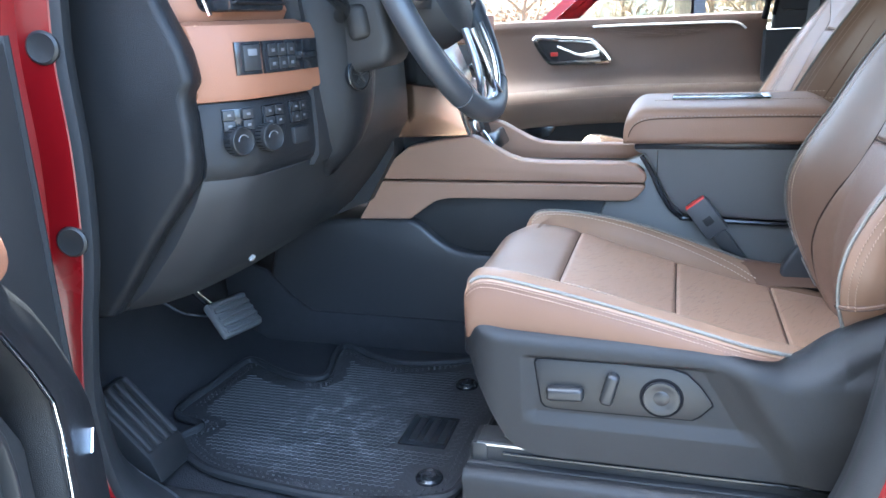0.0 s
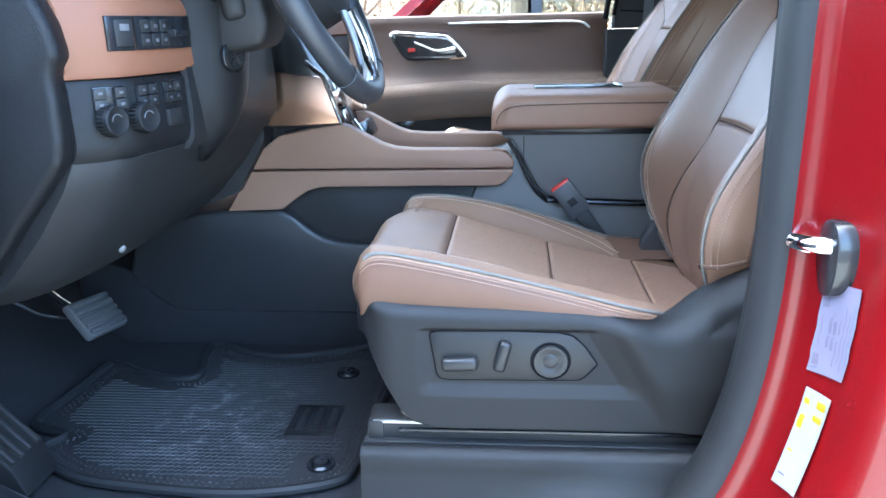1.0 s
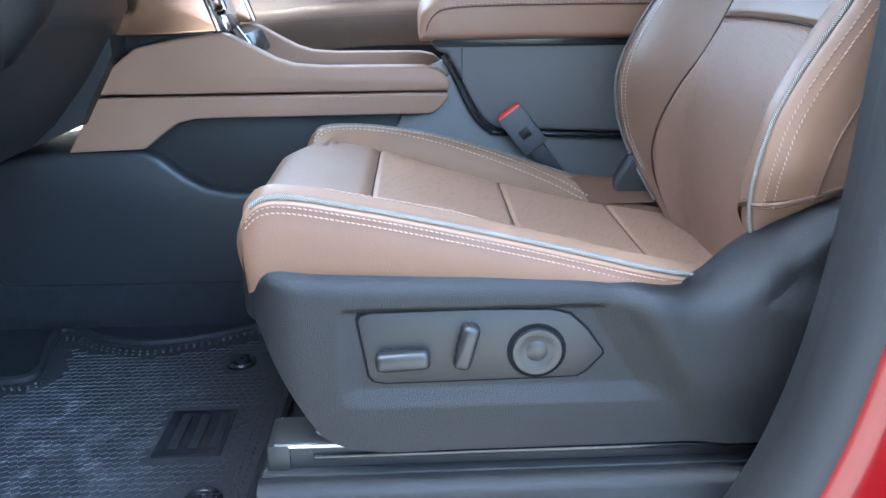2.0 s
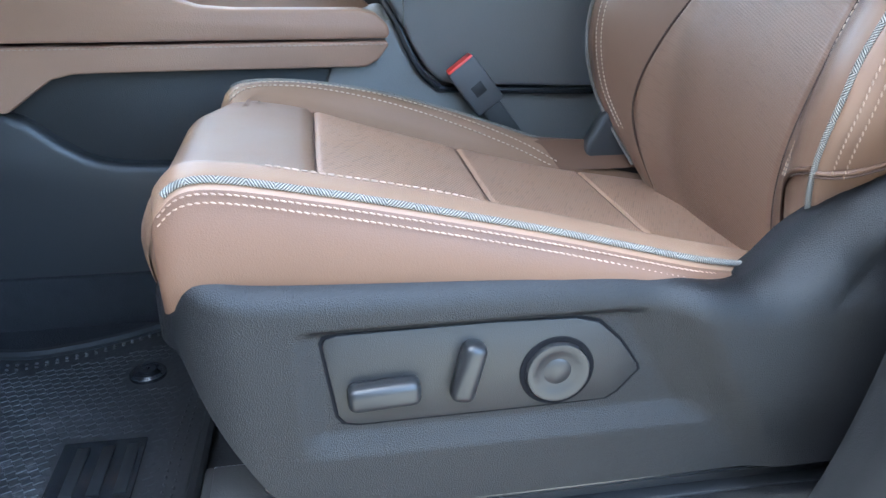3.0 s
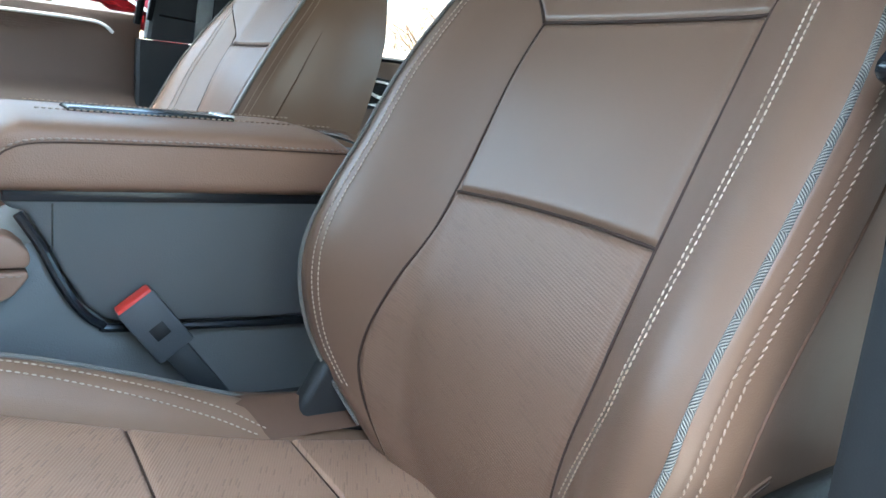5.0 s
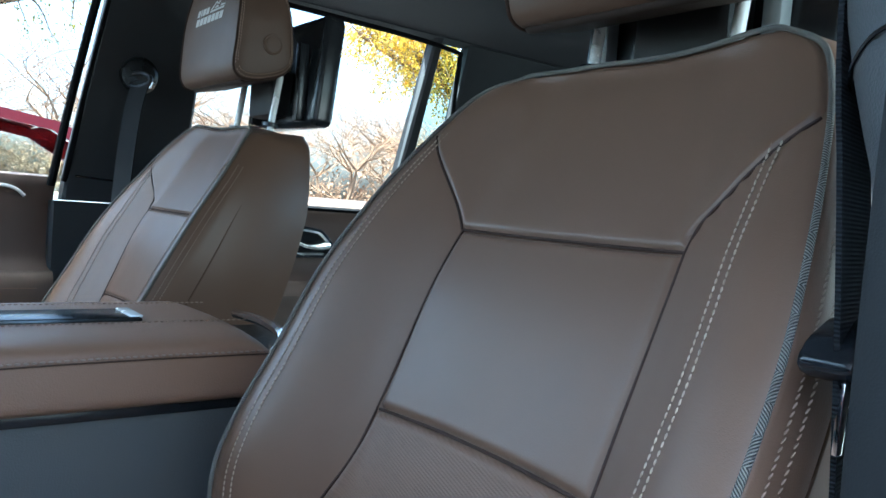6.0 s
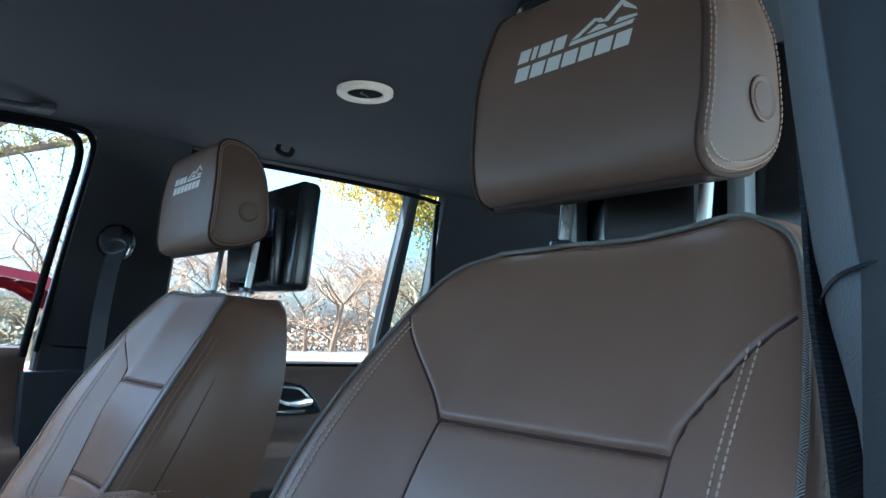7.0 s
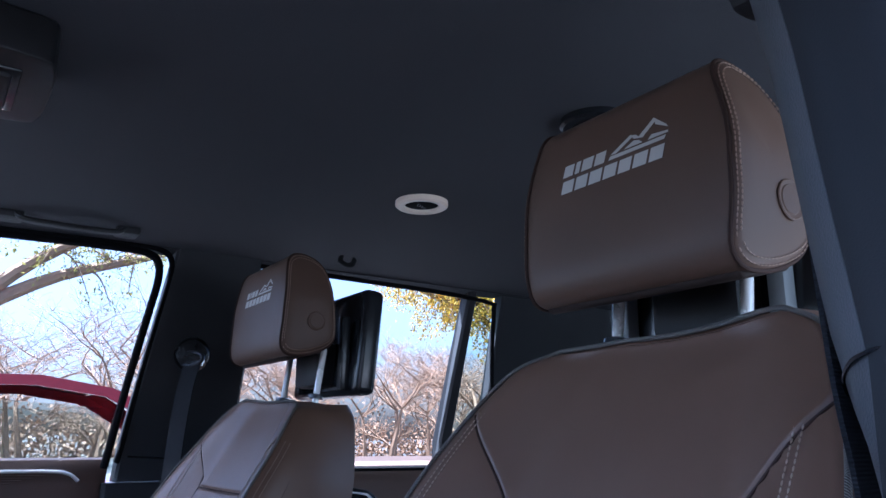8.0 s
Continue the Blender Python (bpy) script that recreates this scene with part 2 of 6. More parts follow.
def spline(pts, n, closed=False):
    """n points on a smooth line through pts."""
    p = [Vector(q) for q in pts]
    m = len(p)
    out = []
    spans = m if closed else m - 1
    for i in range(n):
        t = i / (n if closed else n - 1) * spans
        k = min(int(t), spans - 1)
        f = t - k
        if closed:
            a, b, c, d = (p[(k + j) % m] for j in (-1, 0, 1, 2))
        else:
            b, c = p[k], p[k + 1]
            a = p[k - 1] if k else b * 2 - c
            d = p[k + 2] if k + 2 < m else c * 2 - b
        out.append(0.5 * (2 * b + (c - a) * f + (2 * a - 5 * b + 4 * c - d) * f * f + (3 * b - a - 3 * c + d) * f ** 3))
    return out


def evenly(pts, step):
    """Points at equal steps along a line."""
    p = [Vector(q) for q in pts]
    s = [0.0]
    for a, b in zip(p, p[1:]):
        s.append(s[-1] + (b - a).length)
    n = max(2, int(s[-1] / step))
    out, k = [], 0
    for i in range(n + 1):
        d = s[-1] * i / n
        while k < len(p) - 2 and s[k + 1] < d:
            k += 1
        f = (d - s[k]) / max(1e-9, s[k + 1] - s[k])
        out.append(p[k].lerp(p[k + 1], f))
    return out


def soft(x, a, b):
    """0 below a, 1 above b, smooth between."""
    t = min(1, max(0, (x - a) / (b - a)))
    return t * t * (3 - 2 * t)


def table(x, pairs):
    """A smooth curve through (x, value) pairs."""
    if x <= pairs[0][0]:
        return pairs[0][1]
    if x >= pairs[-1][0]:
        return pairs[-1][1]
    k = max(i for i in range(len(pairs) - 1) if pairs[i][0] <= x)
    (x1, b), (x2, c) = pairs[k], pairs[k + 1]
    h = x2 - x1
    m1 = (c - pairs[k - 1][1]) / (x2 - pairs[k - 1][0]) if k else (c - b) / h
    m2 = (pairs[k + 2][1] - b) / (pairs[k + 2][0] - x1) if k + 2 < len(pairs) else (c - b) / h
    t = (x - x1) / h
    return (2 * t ** 3 - 3 * t * t + 1) * b + (t ** 3 - 2 * t * t + t) * h * m1 + (3 * t * t - 2 * t ** 3) * c + (t ** 3 - t * t) * h * m2


def sheet(rows, closed_u=False, closed_v=False, bm=None, caps=False):
    """A surface through rows of points."""
    bm = bm or bmesh.new()
    vs = [[bm.verts.new(p) for p in row] for row in rows]
    nu, nv = len(vs), len(vs[0])
    for i in range(nu if closed_u else nu - 1):
        for j in range(nv if closed_v else nv - 1):
            a, b, c, d = vs[i][j], vs[(i + 1) % nu][j], vs[(i + 1) % nu][(j + 1) % nv], vs[i][(j + 1) % nv]
            bm.faces.new((a, b, c, d))
    if caps:
        bm.faces.new(vs[0])
        bm.faces.new(vs[-1][::-1])
    return bm


def tube(pts, r, n=8, closed=False, bm=None, flat=1.0):
    """A round cord along a line, with its length in metres and its turn in the UV map."""
    bm = bm or bmesh.new()
    uv = bm.loops.layers.uv.verify()
    p = [Vector(q) for q in pts]
    m = len(p)
    rings, length, up = [], [0.0], Vector((0.13, 0.21, 0.97)).normalized()
    side = None
    for i in range(m):
        if closed:
            d = (p[(i + 1) % m] - p[i - 1]).normalized()
        else:
            d = (p[min(i + 1, m - 1)] - p[max(i - 1, 0)]).normalized()
        side = (up.cross(d) if side is None else side - d * side.dot(d)).normalized()
        nrm = d.cross(side)
        rr = r(i / (m - 1)) if callable(r) else r
        rings.append([bm.verts.new(p[i] + side * (math.cos(2 * math.pi * k / n) * rr) + nrm * (math.sin(2 * math.pi * k / n) * rr * flat)) for k in range(n)])
        if i:
            length.append(length[-1] + (p[i] - p[i - 1]).length)
    for i in range(m if closed else m - 1):
        j = (i + 1) % m
        for k in range(n):
            f = bm.faces.new((rings[i][k], rings[j][k], rings[j][(k + 1) % n], rings[i][(k + 1) % n]))
            for lp, (a, b) in zip(f.loops, ((i, k), (j, k), (j, k + 1), (i, k + 1))):
                lp[uv].uv = (length[a], b / n)
    if not closed:
        bm.faces.new(rings[0])
        bm.faces.new(rings[-1][::-1])
    return bm


def dashes(pts, pitch=0.0075, part_on=0.68, r=0.0011, bm=None, slant=0.0):
    """A row of stitches along a line."""
    bm = bm or bmesh.new()
    p = evenly(pts, pitch)
    for a, b in zip(p, p[1:]):
        d = b - a
        up = Vector((0, 0, 1)) if abs(d.normalized().z) < 0.9 else Vector((0, 1, 0))
        s = d.cross(up).normalized() * (slant * d.length)
        e = a + d * part_on
        mid = (a + e) / 2
        tube([a - s, a.lerp(mid, 0.5) - s * 0.5, mid, mid.lerp(e, 0.5) + s * 0.5, e + s], lambda f: r * (0.45 + 0.55 * math.sin(math.pi * f) ** 0.5 if 0 < f < 1 else 0.35), 5, bm=bm)
    return bm


def lathe(profile, origin, axis, n=32, bm=None):
    """A turned body: (radius, height) pairs about an axis."""
    q = Vector(axis).to_track_quat("Z", "Y").to_matrix()
    o = Vector(origin)
    rows = [[o + q @ Vector((r * math.cos(2 * math.pi * k / n), r * math.sin(2 * math.pi * k / n), h)) for k in range(n)] for r, h in profile]
    return sheet(rows, closed_v=True, bm=bm, caps=True)


# ---- the vehicle's body: x runs to the rear, y to the passenger side ----
MID = 1.547          # the vehicle's middle plane
FLOOR, ROOF, BELT = 0.690, 1.790, 1.318


def lean(z):
    """How far the sides lean in above the belt line."""
    return 0.35 * max(0.0, z - 1.38)


def lean_in(z):
    return 0.15 * max(0.0, z - 1.42)


OPENING = spline([(x, z, 0) for x, z in [
    (0.286, 1.20), (0.287, 1.34), (0.294, 1.48), (0.302, 1.60), (0.285, 1.69), (0.20, 1.735), (0.0, 1.745), (-0.22, 1.71), (-0.44, 1.58), (-0.565, 1.46),
    (-0.594, 1.36), (-0.595, 1.22), (-0.606, 1.10), (-0.630, 0.99), (-0.645, 0.88), (-0.625, 0.76), (-0.56, 0.68), (-0.42, 0.652), (-0.1, 0.648), (0.07, 0.658),
    (0.160, 0.705), (0.226, 0.80), (0.262, 0.90), (0.281, 1.03)]], 200, True)


def sweep_opening(profile, span=(0, 200), closed=True, inset=False):
    """Draws a profile of (outward, y) pairs round the door opening."""
    n = len(OPENING)
    rows = []
    idx = range(n) if span == (0, 200) else range(*span)
    for i in idx:
        p = OPENING[i % n]
        d = (OPENING[(i + 1) % n] - OPENING[(i - 1) % n]).normalized()
        out = Vector((d.y, -d.x))
        w = 0.72 * soft(-p.x, 0.25, 0.55) * soft(p.y, 0.70, 0.80) * (1 - soft(p.y, 1.42, 1.60))
        prof = [(a + w * max(0.0, y - 0.745), y) for a, y in profile]
        if inset and p.x > 0.1:
            k = 0.15 + 0.85 * soft(p.y, 1.31, 1.44)
            prof = [(a, y if y < 0.82 else 0.82 + (y - 0.82) * k) for a, y in prof]
        if p.x < -0.4:
            prof = [(a + (0.018 * soft(0.7385 - y, 0, 0.006) * soft(p.y, 0.8, 0.95) if y < 0.7385 else 0), y) for a, y in prof]
        rows.append([(p.x + out.x * a, y + lean_in(p.y + out.y * a), p.y + out.y * a) for a, y in prof])
    return sheet(rows, closed_u=span == (0, 200), closed_v=closed)


frame_side = thing("door_frame", (0.3, 0.70, 0.65), "glossy red painted door opening of the vehicle with black seal", "door frame", kind="structure")
part("seal", sweep_opening([(0.000, 0.822), (-0.005, 0.812), (-0.004, 0.800), (-0.009, 0.790), (-0.011, 0.775), (-0.010, 0.760), (-0.004, 0.748), (0.006, 0.743), (0.018, 0.744), (0.018, 0.822)]), rubber, frame_side, "black rubber door seal")
part("jamb", sweep_opening([(0.004, 0.748), (0.010, 0.7415), (0.019, 0.7385), (0.025, 0.737), (0.029, 0.733), (0.036, 0.715), (0.047, 0.690), (0.053, 0.665), (0.055, 0.645), (0.060, 0.632), (0.070, 0.622), (0.082, 0.619), (0.12, 0.617), (0.17, 0.616), (0.17, 0.68), (0.10, 0.76)]), red_paint, frame_side, "glossy red painted metal")
part("pillar_cover", sweep_opening([(0.002, 0.8235), (0.010, 0.836), (0.030, 0.852), (0.055, 0.864), (0.10, 0.872), (0.16, 0.876), (0.16, 0.80), (0.02, 0.80)], inset=True), lit_trim, frame_side, "dark grey moulded trim")


def jamb_at(z, f):
    """On the rear pillar's painted face, f from the lip outwards."""
    k = min(range(0, 60), key=lambda i: abs(OPENING[(i - 30) % 200].y - z) + (10 if OPENING[(i - 30) % 200].x < 0.1 else 0))
    x = OPENING[(k - 30) % 200].x
    f += 0.24
    return Vector((x + table(f, [(0, 0.029), (0.4, 0.036), (1, 0.047), (1.4, 0.052), (1.6, 0.0534)]) - 0.0022, table(f, [(0, 0.733), (0.4, 0.715), (1, 0.690), (1.4, 0.672), (1.6, 0.664)]) - 0.0012, z))


def patch(z0, z1, f0, f1, material, name, parent=None, label="", lift=0.0, shear=0.0):
    rows = []
    for i in range(9):
        z = z0 + (z1 - z0) * i / 8
        rows.append([jamb_at(z + shear * f, f) + Vector((-0.8, -0.5, 0)) * lift for f in (f0 + (f1 - f0) * j / 4 for j in range(5))])
    return part(name, sheet(rows), material, parent, label)


sticker = thing("certification_label", (0.32, 0.71, 1.03), "pale lavender printed label on the red door jamb", "label")
patch(0.984, 1.077, 0.18, 1.18, dimmed_label, "sheet", sticker, shear=0.006)
for z0, z1, f0, f1 in ((1.052, 1.066, 0.25, 0.42), (0.990, 1.004, 0.25, 0.42), (1.008, 1.045, 0.30, 0.33), (1.012, 1.048, 0.50, 0.58), (1.010, 1.040, 0.62, 0.70), (0.995, 1.042, 0.76, 0.80), (1.000, 1.056, 0.88, 0.91), (0.992, 1.050, 0.98, 1.01), (0.996, 1.060, 1.08, 1.10)):
    patch(z0, z1, f0, f1, print_grey, "print_bar", sticker, lift=0.0006, shear=0.006)
print_faint = mat("faint_label_print", (0.20, 0.20, 0.21), 0.5)
sticker = thing("tyre_label", (0.32, 0.71, 0.91), "white and yellow printed label on the red door jamb", "label")
patch(0.861, 0.969, 0.30, 1.02, dimmed_white, "sheet", sticker)
patch(0.880, 0.959, 0.36, 0.50, label_yellow, "yellow_band", sticker, lift=0.0006)
patch(0.939, 0.962, 0.70, 0.95, label_yellow, "yellow_box", sticker, lift=0.0006)
for k in range(5):
    patch(0.883, 0.934, 0.57 + 0.08 * k, 0.595 + 0.08 * k, print_faint, "print_bar", sticker, lift=0.0006)
patch(0.865, 0.876, 0.37, 0.56, print_grey, "round_mark", sticker, lift=0.0006)

striker = thing("door_striker", (0.325, 0.71, 1.10), "chrome door striker loop on a black plate", "striker")
part("plate", prism([(p.x, p.y) for p in spline([(0.728, 1.085, 0), (0.732, 1.10, 0), (0.726, 1.130, 0), (0.712, 1.140, 0), (0.694, 1.138, 0), (0.684, 1.120, 0), (0.684, 1.09, 0), (0.695, 1.070, 0), (0.715, 1.066, 0)], 28, True)], "x", 0.314, 0.340, 0.002), plastic_gloss, striker)
part("loop", tube(spline([(0.318, 0.700, 1.116), (0.300, 0.705, 1.117), (0.288, 0.722, 1.116), (0.292, 0.738, 1.112), (0.304, 0.742, 1.107), (0.322, 0.738, 1.104)], 30), 0.0055, 10, flat=1.4), chrome, striker, "chrome loop")

# plugs on the hinge pillar
for z, x in ((1.346, -0.6145), (1.120, -0.6227)):
    tagged(part("body_plug", lathe([(0.019, 0), (0.019, 0.003), (0.016, 0.0055), (0.0125, 0.0045), (0.001, 0.004)], (x, 0.7395, z), (0.24, -0.97, 0), 28), plastic_panel, None), "round grey plastic plug in the red hinge pillar", "plug", "plugs of the hinge pillar")

# floor, toe board and roof
rows = []
for x, z in ((2.65, FLOOR), (0.6, FLOOR), (-0.2, FLOOR), (-0.70, FLOOR), (-0.785, FLOOR), (-0.84, FLOOR + 0.03), (-0.92, FLOOR + 0.12), (-1.02, FLOOR + 0.30), (-1.06, 1.05), (-1.08, 1.2)):
    rows.append([(x, y, z + (0.012 * math.sin(9 * y + 4 * x) if x < -0.8 else 0)) for y in (0.79 + 0.06 * i for i in range(27))])
tagged(part("floor", sheet(rows), carpet, None, sharp=80), "charcoal carpeted vehicle floor", "floor", kind="structure")
rows = []
for i in range(21):
    x = -0.56 + 3.22 * i / 20
    z = ROOF - 0.03 * soft(-x, 0.05, 0.35) - 0.03 * soft(x, 1.6, 2.6)
    rows.append([(x, MID + 0.735 * w, z - (0.028 if w > 0 else 0.085) * abs(w) ** 5 + 0.012 * (1 - w * w)) for w in (-1 + j / 12 for j in range(25))])
tagged(part("ceiling", sheet(rows), headliner, None, sharp=80), "black woven headliner of the vehicle", "ceiling", kind="structure")
tagged(part("roof", prism([(-0.58, 1.762), (-0.3, 1.82), (0.8, 1.86), (2.0, 1.84), (2.7, 1.76), (2.7, 1.80), (2.0, 1.89), (0.8, 1.90), (-0.3, 1.86), (-0.58, 1.80)], "y", 0.80, 2.30, 0.01), red_paint, None), "red painted vehicle roof", "roof", kind="structure")


def side_wall(y, sgn, x0, x1, z0, z1, name, material, label, x2=None, x3=None, t=0.05):
    """A piece of the side between two heights, leaning in; x2, x3 are its ends at the top."""
    x2, x3 = x0 if x2 is None else x2, x1 if x3 is None else x3
    rows = []
    for i in range(7):
        f = i / 6
        z = z0 + (z1 - z0) * f
        a, b, yy = x0 + (x2 - x0) * f, x1 + (x3 - x1) * f, y - sgn * lean(z)
        rows.append([(a, yy, z), (a + 0.006, yy - sgn * 0.006, z), (b - 0.006, yy - sgn * 0.006, z), (b, yy, z), (b, yy + sgn * t, z), (a, yy + sgn * t, z)])
    return tagged(part(name, sheet(rows, closed_v=True, caps=True), material), label, "wall", kind="structure")


# passenger side above the belt: pillars and rail
PY = 2.385
side_wall(PY - 0.005, 1, 0.296, 0.560, 0.70, 1.30, "wall_pillar_base_right", pillar_trim, "dark grey lower trim of the door pillar", t=0.07)
side_wall(PY - 0.005, 1, 0.316, 0.560, 1.302, 1.775, "wall_pillar_right", pillar_trim, "dark grey trim of the door pillar", 0.368, 0.552, 0.036)
side_wall(PY + 0.01, 1, 1.118, 1.158, BELT - 0.01, 1.775, "wall_divider_right", pillar_trim, "dark divider of the rear door window", 1.122, 1.150, 0.03)
side_wall(PY, 1, 1.295, 2.65, 0.70, 1.765, "wall_rear_right", pillar_trim, "dark trim of the rear quarter", 1.225, 2.60, 0.032)
side_wall(PY - 0.002, 1, -0.48, 2.60, 1.768, 1.81, "wall_rail_right", headliner, "black roof rail trim", t=0.06)
# driver side behind the opening
side_wall(0.705, -1, 0.440, 2.65, 0.70, BELT, "wall_rear_left", pillar_trim, "dark trim of the rear side", t=0.07)
side_wall(0.72, -1, 1.35, 2.65, BELT, 1.79, "wall_quarter_left", pillar_trim, "dark trim of the rear quarter", t=0.07)
side_wall(0.72, -1, 0.40, 1.35, 1.725, 1.79, "wall_rail_left", headliner, "black roof rail trim", t=0.06)
side_wall(0.635, -1, 0.44, 2.65, 0.30, BELT, "wall_outer_left", red_paint, "red painted body side", t=0.02)
side_wall(0.635, -1, -2.0, -0.72, 0.30, 1.30, "wall_wing_left", red_paint, "red painted front wing", t=0.02)
side_wall(0.64, -1, -0.75, 0.44, 0.25, 0.49, "wall_sill_left", red_paint, "red painted sill", t=0.02)
tagged(part("wall_rear", box(2.62, 2.68, 0.72, 2.38, 0.55, 1.22, 0.01), pillar_trim), "dark tailgate trim", "wall", kind="structure")
tagged(part("wall_front", box(-1.14, -1.08, 0.66, 2.44, 0.55, 1.30, 0.01), plastic_soft), "dark bulkhead behind the dashboard", "wall", kind="structure")


def pane(name, pts, material, label):
    bm = bmesh.new()
    f = bm.faces.new([bm.verts.new(p) for p in pts])
    bmesh.ops.solidify(bm, geom=[f], thickness=0.004)
    ob = tagged(part(name, bm, material), label, "window", kind="structure")
    ob.visible_shadow = name == "window_1"
    return ob


def wy(z):
    return PY + 0.035 - lean(z)


pane("window_1", [(-0.62, wy(BELT), BELT), (0.35, wy(BELT), BELT), (0.39, wy(1.78), 1.78), (-0.30, wy(1.78), 1.78)], light_tint, "lightly tinted passenger door window")
pane("window_2", [(0.46, wy(BELT), BELT), (1.125, wy(BELT), BELT), (1.125, wy(1.78), 1.78), (0.45, wy(1.78), 1.78)], rear_tint, "smoke tinted rear door window")
pane("window_3", [(1.15, wy(BELT), BELT), (1.30, wy(BELT), BELT), (1.22, wy(1.78), 1.78), (1.145, wy(1.78), 1.78)], tinted, "green tinted quarter window")
pane("window_4", [(0.46, 0.70, BELT), (1.36, 0.70, BELT), (1.36, 0.84, 1.74), (0.46, 0.84, 1.74)], tinted, "tinted rear window on the driver side")
pane("windshield", [(-1.10, 0.72, 1.25), (-1.10, 2.38, 1.25), (-0.56, 2.22, 1.752), (-0.56, 0.88, 1.752)], shade_glass, "clear windshield over the dashboard")
pane("window_5", [(2.66, 0.78, 1.22), (2.66, 2.32, 1.22), (2.62, 2.25, 1.74), (2.62, 0.85, 1.74)], dark_glass, "dark tailgate window")

# rubber round the passenger side windows, and the joints of the pillars
def on_side(x, z, inn=0.0):
    return Vector((x, PY - 0.004 - inn - lean(z), z))


trim = thing("window_trim", (0.33, PY, BELT), "black rubber window surround on the passenger side", "window trim", kind="structure")
for off, r in ((0.0, 0.008), (0.024, 0.006)):
    path = spline([on_side(x + off, z + off * 0.4) for x, z in ((0.296, 1.33), (0.314, 1.48), (0.333, 1.64), (0.340, 1.70), (0.336, 1.735), (0.318, 1.752), (0.27, 1.758), (0.10, 1.756), (-0.15, 1.748), (-0.30, 1.73))], 70)
    part("window_seal", tube(path, r, 8), gap_black, trim)
part("window_seal", tube(spline([on_side(x, z) for x, z in ((0.48, 1.758), (0.80, 1.756), (1.05, 1.752), (1.19, 1.742), (1.205, 1.725), (1.23, 1.60), (1.287, 1.32))], 60), 0.006, 8), gap_black, trim)
part("window_seal", tube([on_side(x, 1.320, 0.004) for x in (0.56, 0.8, 1.1, 1.29)], 0.006, 8), gap_black, trim)
part("pillar_joint", tube([on_side(x, z, 0.0075) for x, z in ((0.338, 1.352), (0.43, 1.347), (0.55, 1.352))], 0.0022, 6), plastic_gloss, trim)
# the joint across the driver's pillar trim
rear = [OPENING[i % 200] for i in range(-30, 30) if OPENING[i % 200].x > 0.1]
q = min(rear, key=lambda p: abs(p.y - 1.412))
part("cover_joint", tube(spline([(q.x + a, y + lean_in(z), z) for a, y, z in ((-0.0035, 0.812, 1.4235), (0.0005, 0.8235, 1.4215), (0.0085, 0.8345, 1.419), (0.029, 0.8495, 1.4135), (0.054, 0.861, 1.405))], 16), 0.0010, 6), plastic_gloss, frame_side)


# ---- front seats ----
HW = 0.23
CUSH = [  # edge x, edge z outboard, edge z inboard, centre x, centre z
    (-0.150, 0.945, 0.940, -0.155, 0.905), (-0.168, 0.997, 0.975, -0.187, 0.930), (-0.174, 1.028, 1.000, -0.203, 0.962),
    (-0.168, 1.047, 1.020, -0.202, 0.990), (-0.145, 1.059, 1.030, -0.181, 1.012), (-0.082, 1.049, 1.028, -0.106, 1.007),
    (0.000, 1.031, 1.014, -0.010, 0.977), (0.090, 1.009, 0.988, 0.085, 0.950), (0.180, 0.984, 0.957, 0.187, 0.925),
    (0.245, 0.960, 0.936, 0.260, 0.913), (0.330, 0.936, 0.911, 0.335, 0.901)]
U_A, U_B, U_C = 0.530, 0.695, 0.855


def along(rows, u, k):
    n = len(rows) - 1
    return table(u * n, [(i, r[k]) for i, r in enumerate(rows)])


def bolster(v, foot, crest, base=0.10):
    a = abs(v)
    return base * soft(a, 0.0, foot) + (1 - base) * soft(a, foot, crest)


def cushion_at(u, v):
    """The cushion's surface: u from its front's foot back to the bite, v from the outboard cord (-1) to the inboard (1)."""
    ex, en, ef, cx, cz = (along(CUSH, u, k) for k in range(5))
    b = bolster(v, 0.68, 0.88) if v < 0 else bolster(v, 0.78, 0.95)
    a = abs(v)
    bx = soft(a, 0.45, 1.0) if u < 0.45 else b
    ez = en if v < 0 else ef
    x, z = cx + (ex - cx) * bx, cz + (ez - cz) * b
    y = HW * v * (1 - 0.035 * soft(0.30 - u, 0.0, 0.3))
    if v < 0:
        y *= 1 - 0.20 * soft(u, 0.75, 0.93)
    if a > 0.88:
        z -= 0.004 * ((a - 0.88) / 0.12) ** 2
    return Vector((x, y, z))


BACK = [  # edge x, edge z, half width, centre x, centre z
    (0.320, 0.885, 0.205, 0.328, 0.870), (0.276, 0.965, 0.216, 0.307, 0.945), (0.250, 1.035, 0.224, 0.303, 1.015),
    (0.246, 1.090, 0.228, 0.312, 1.085), (0.262, 1.138, 0.229, 0.330, 1.145), (0.300, 1.205, 0.229, 0.357, 1.210),
    (0.338, 1.275, 0.228, 0.386, 1.276), (0.378, 1.338, 0.2165, 0.419, 1.336), (0.418, 1.393, 0.200, 0.452, 1.393),
    (0.448, 1.434, 0.184, 0.474, 1.430), (0.472, 1.464, 0.163, 0.490, 1.458), (0.486, 1.482, 0.126, 0.495, 1.474)]


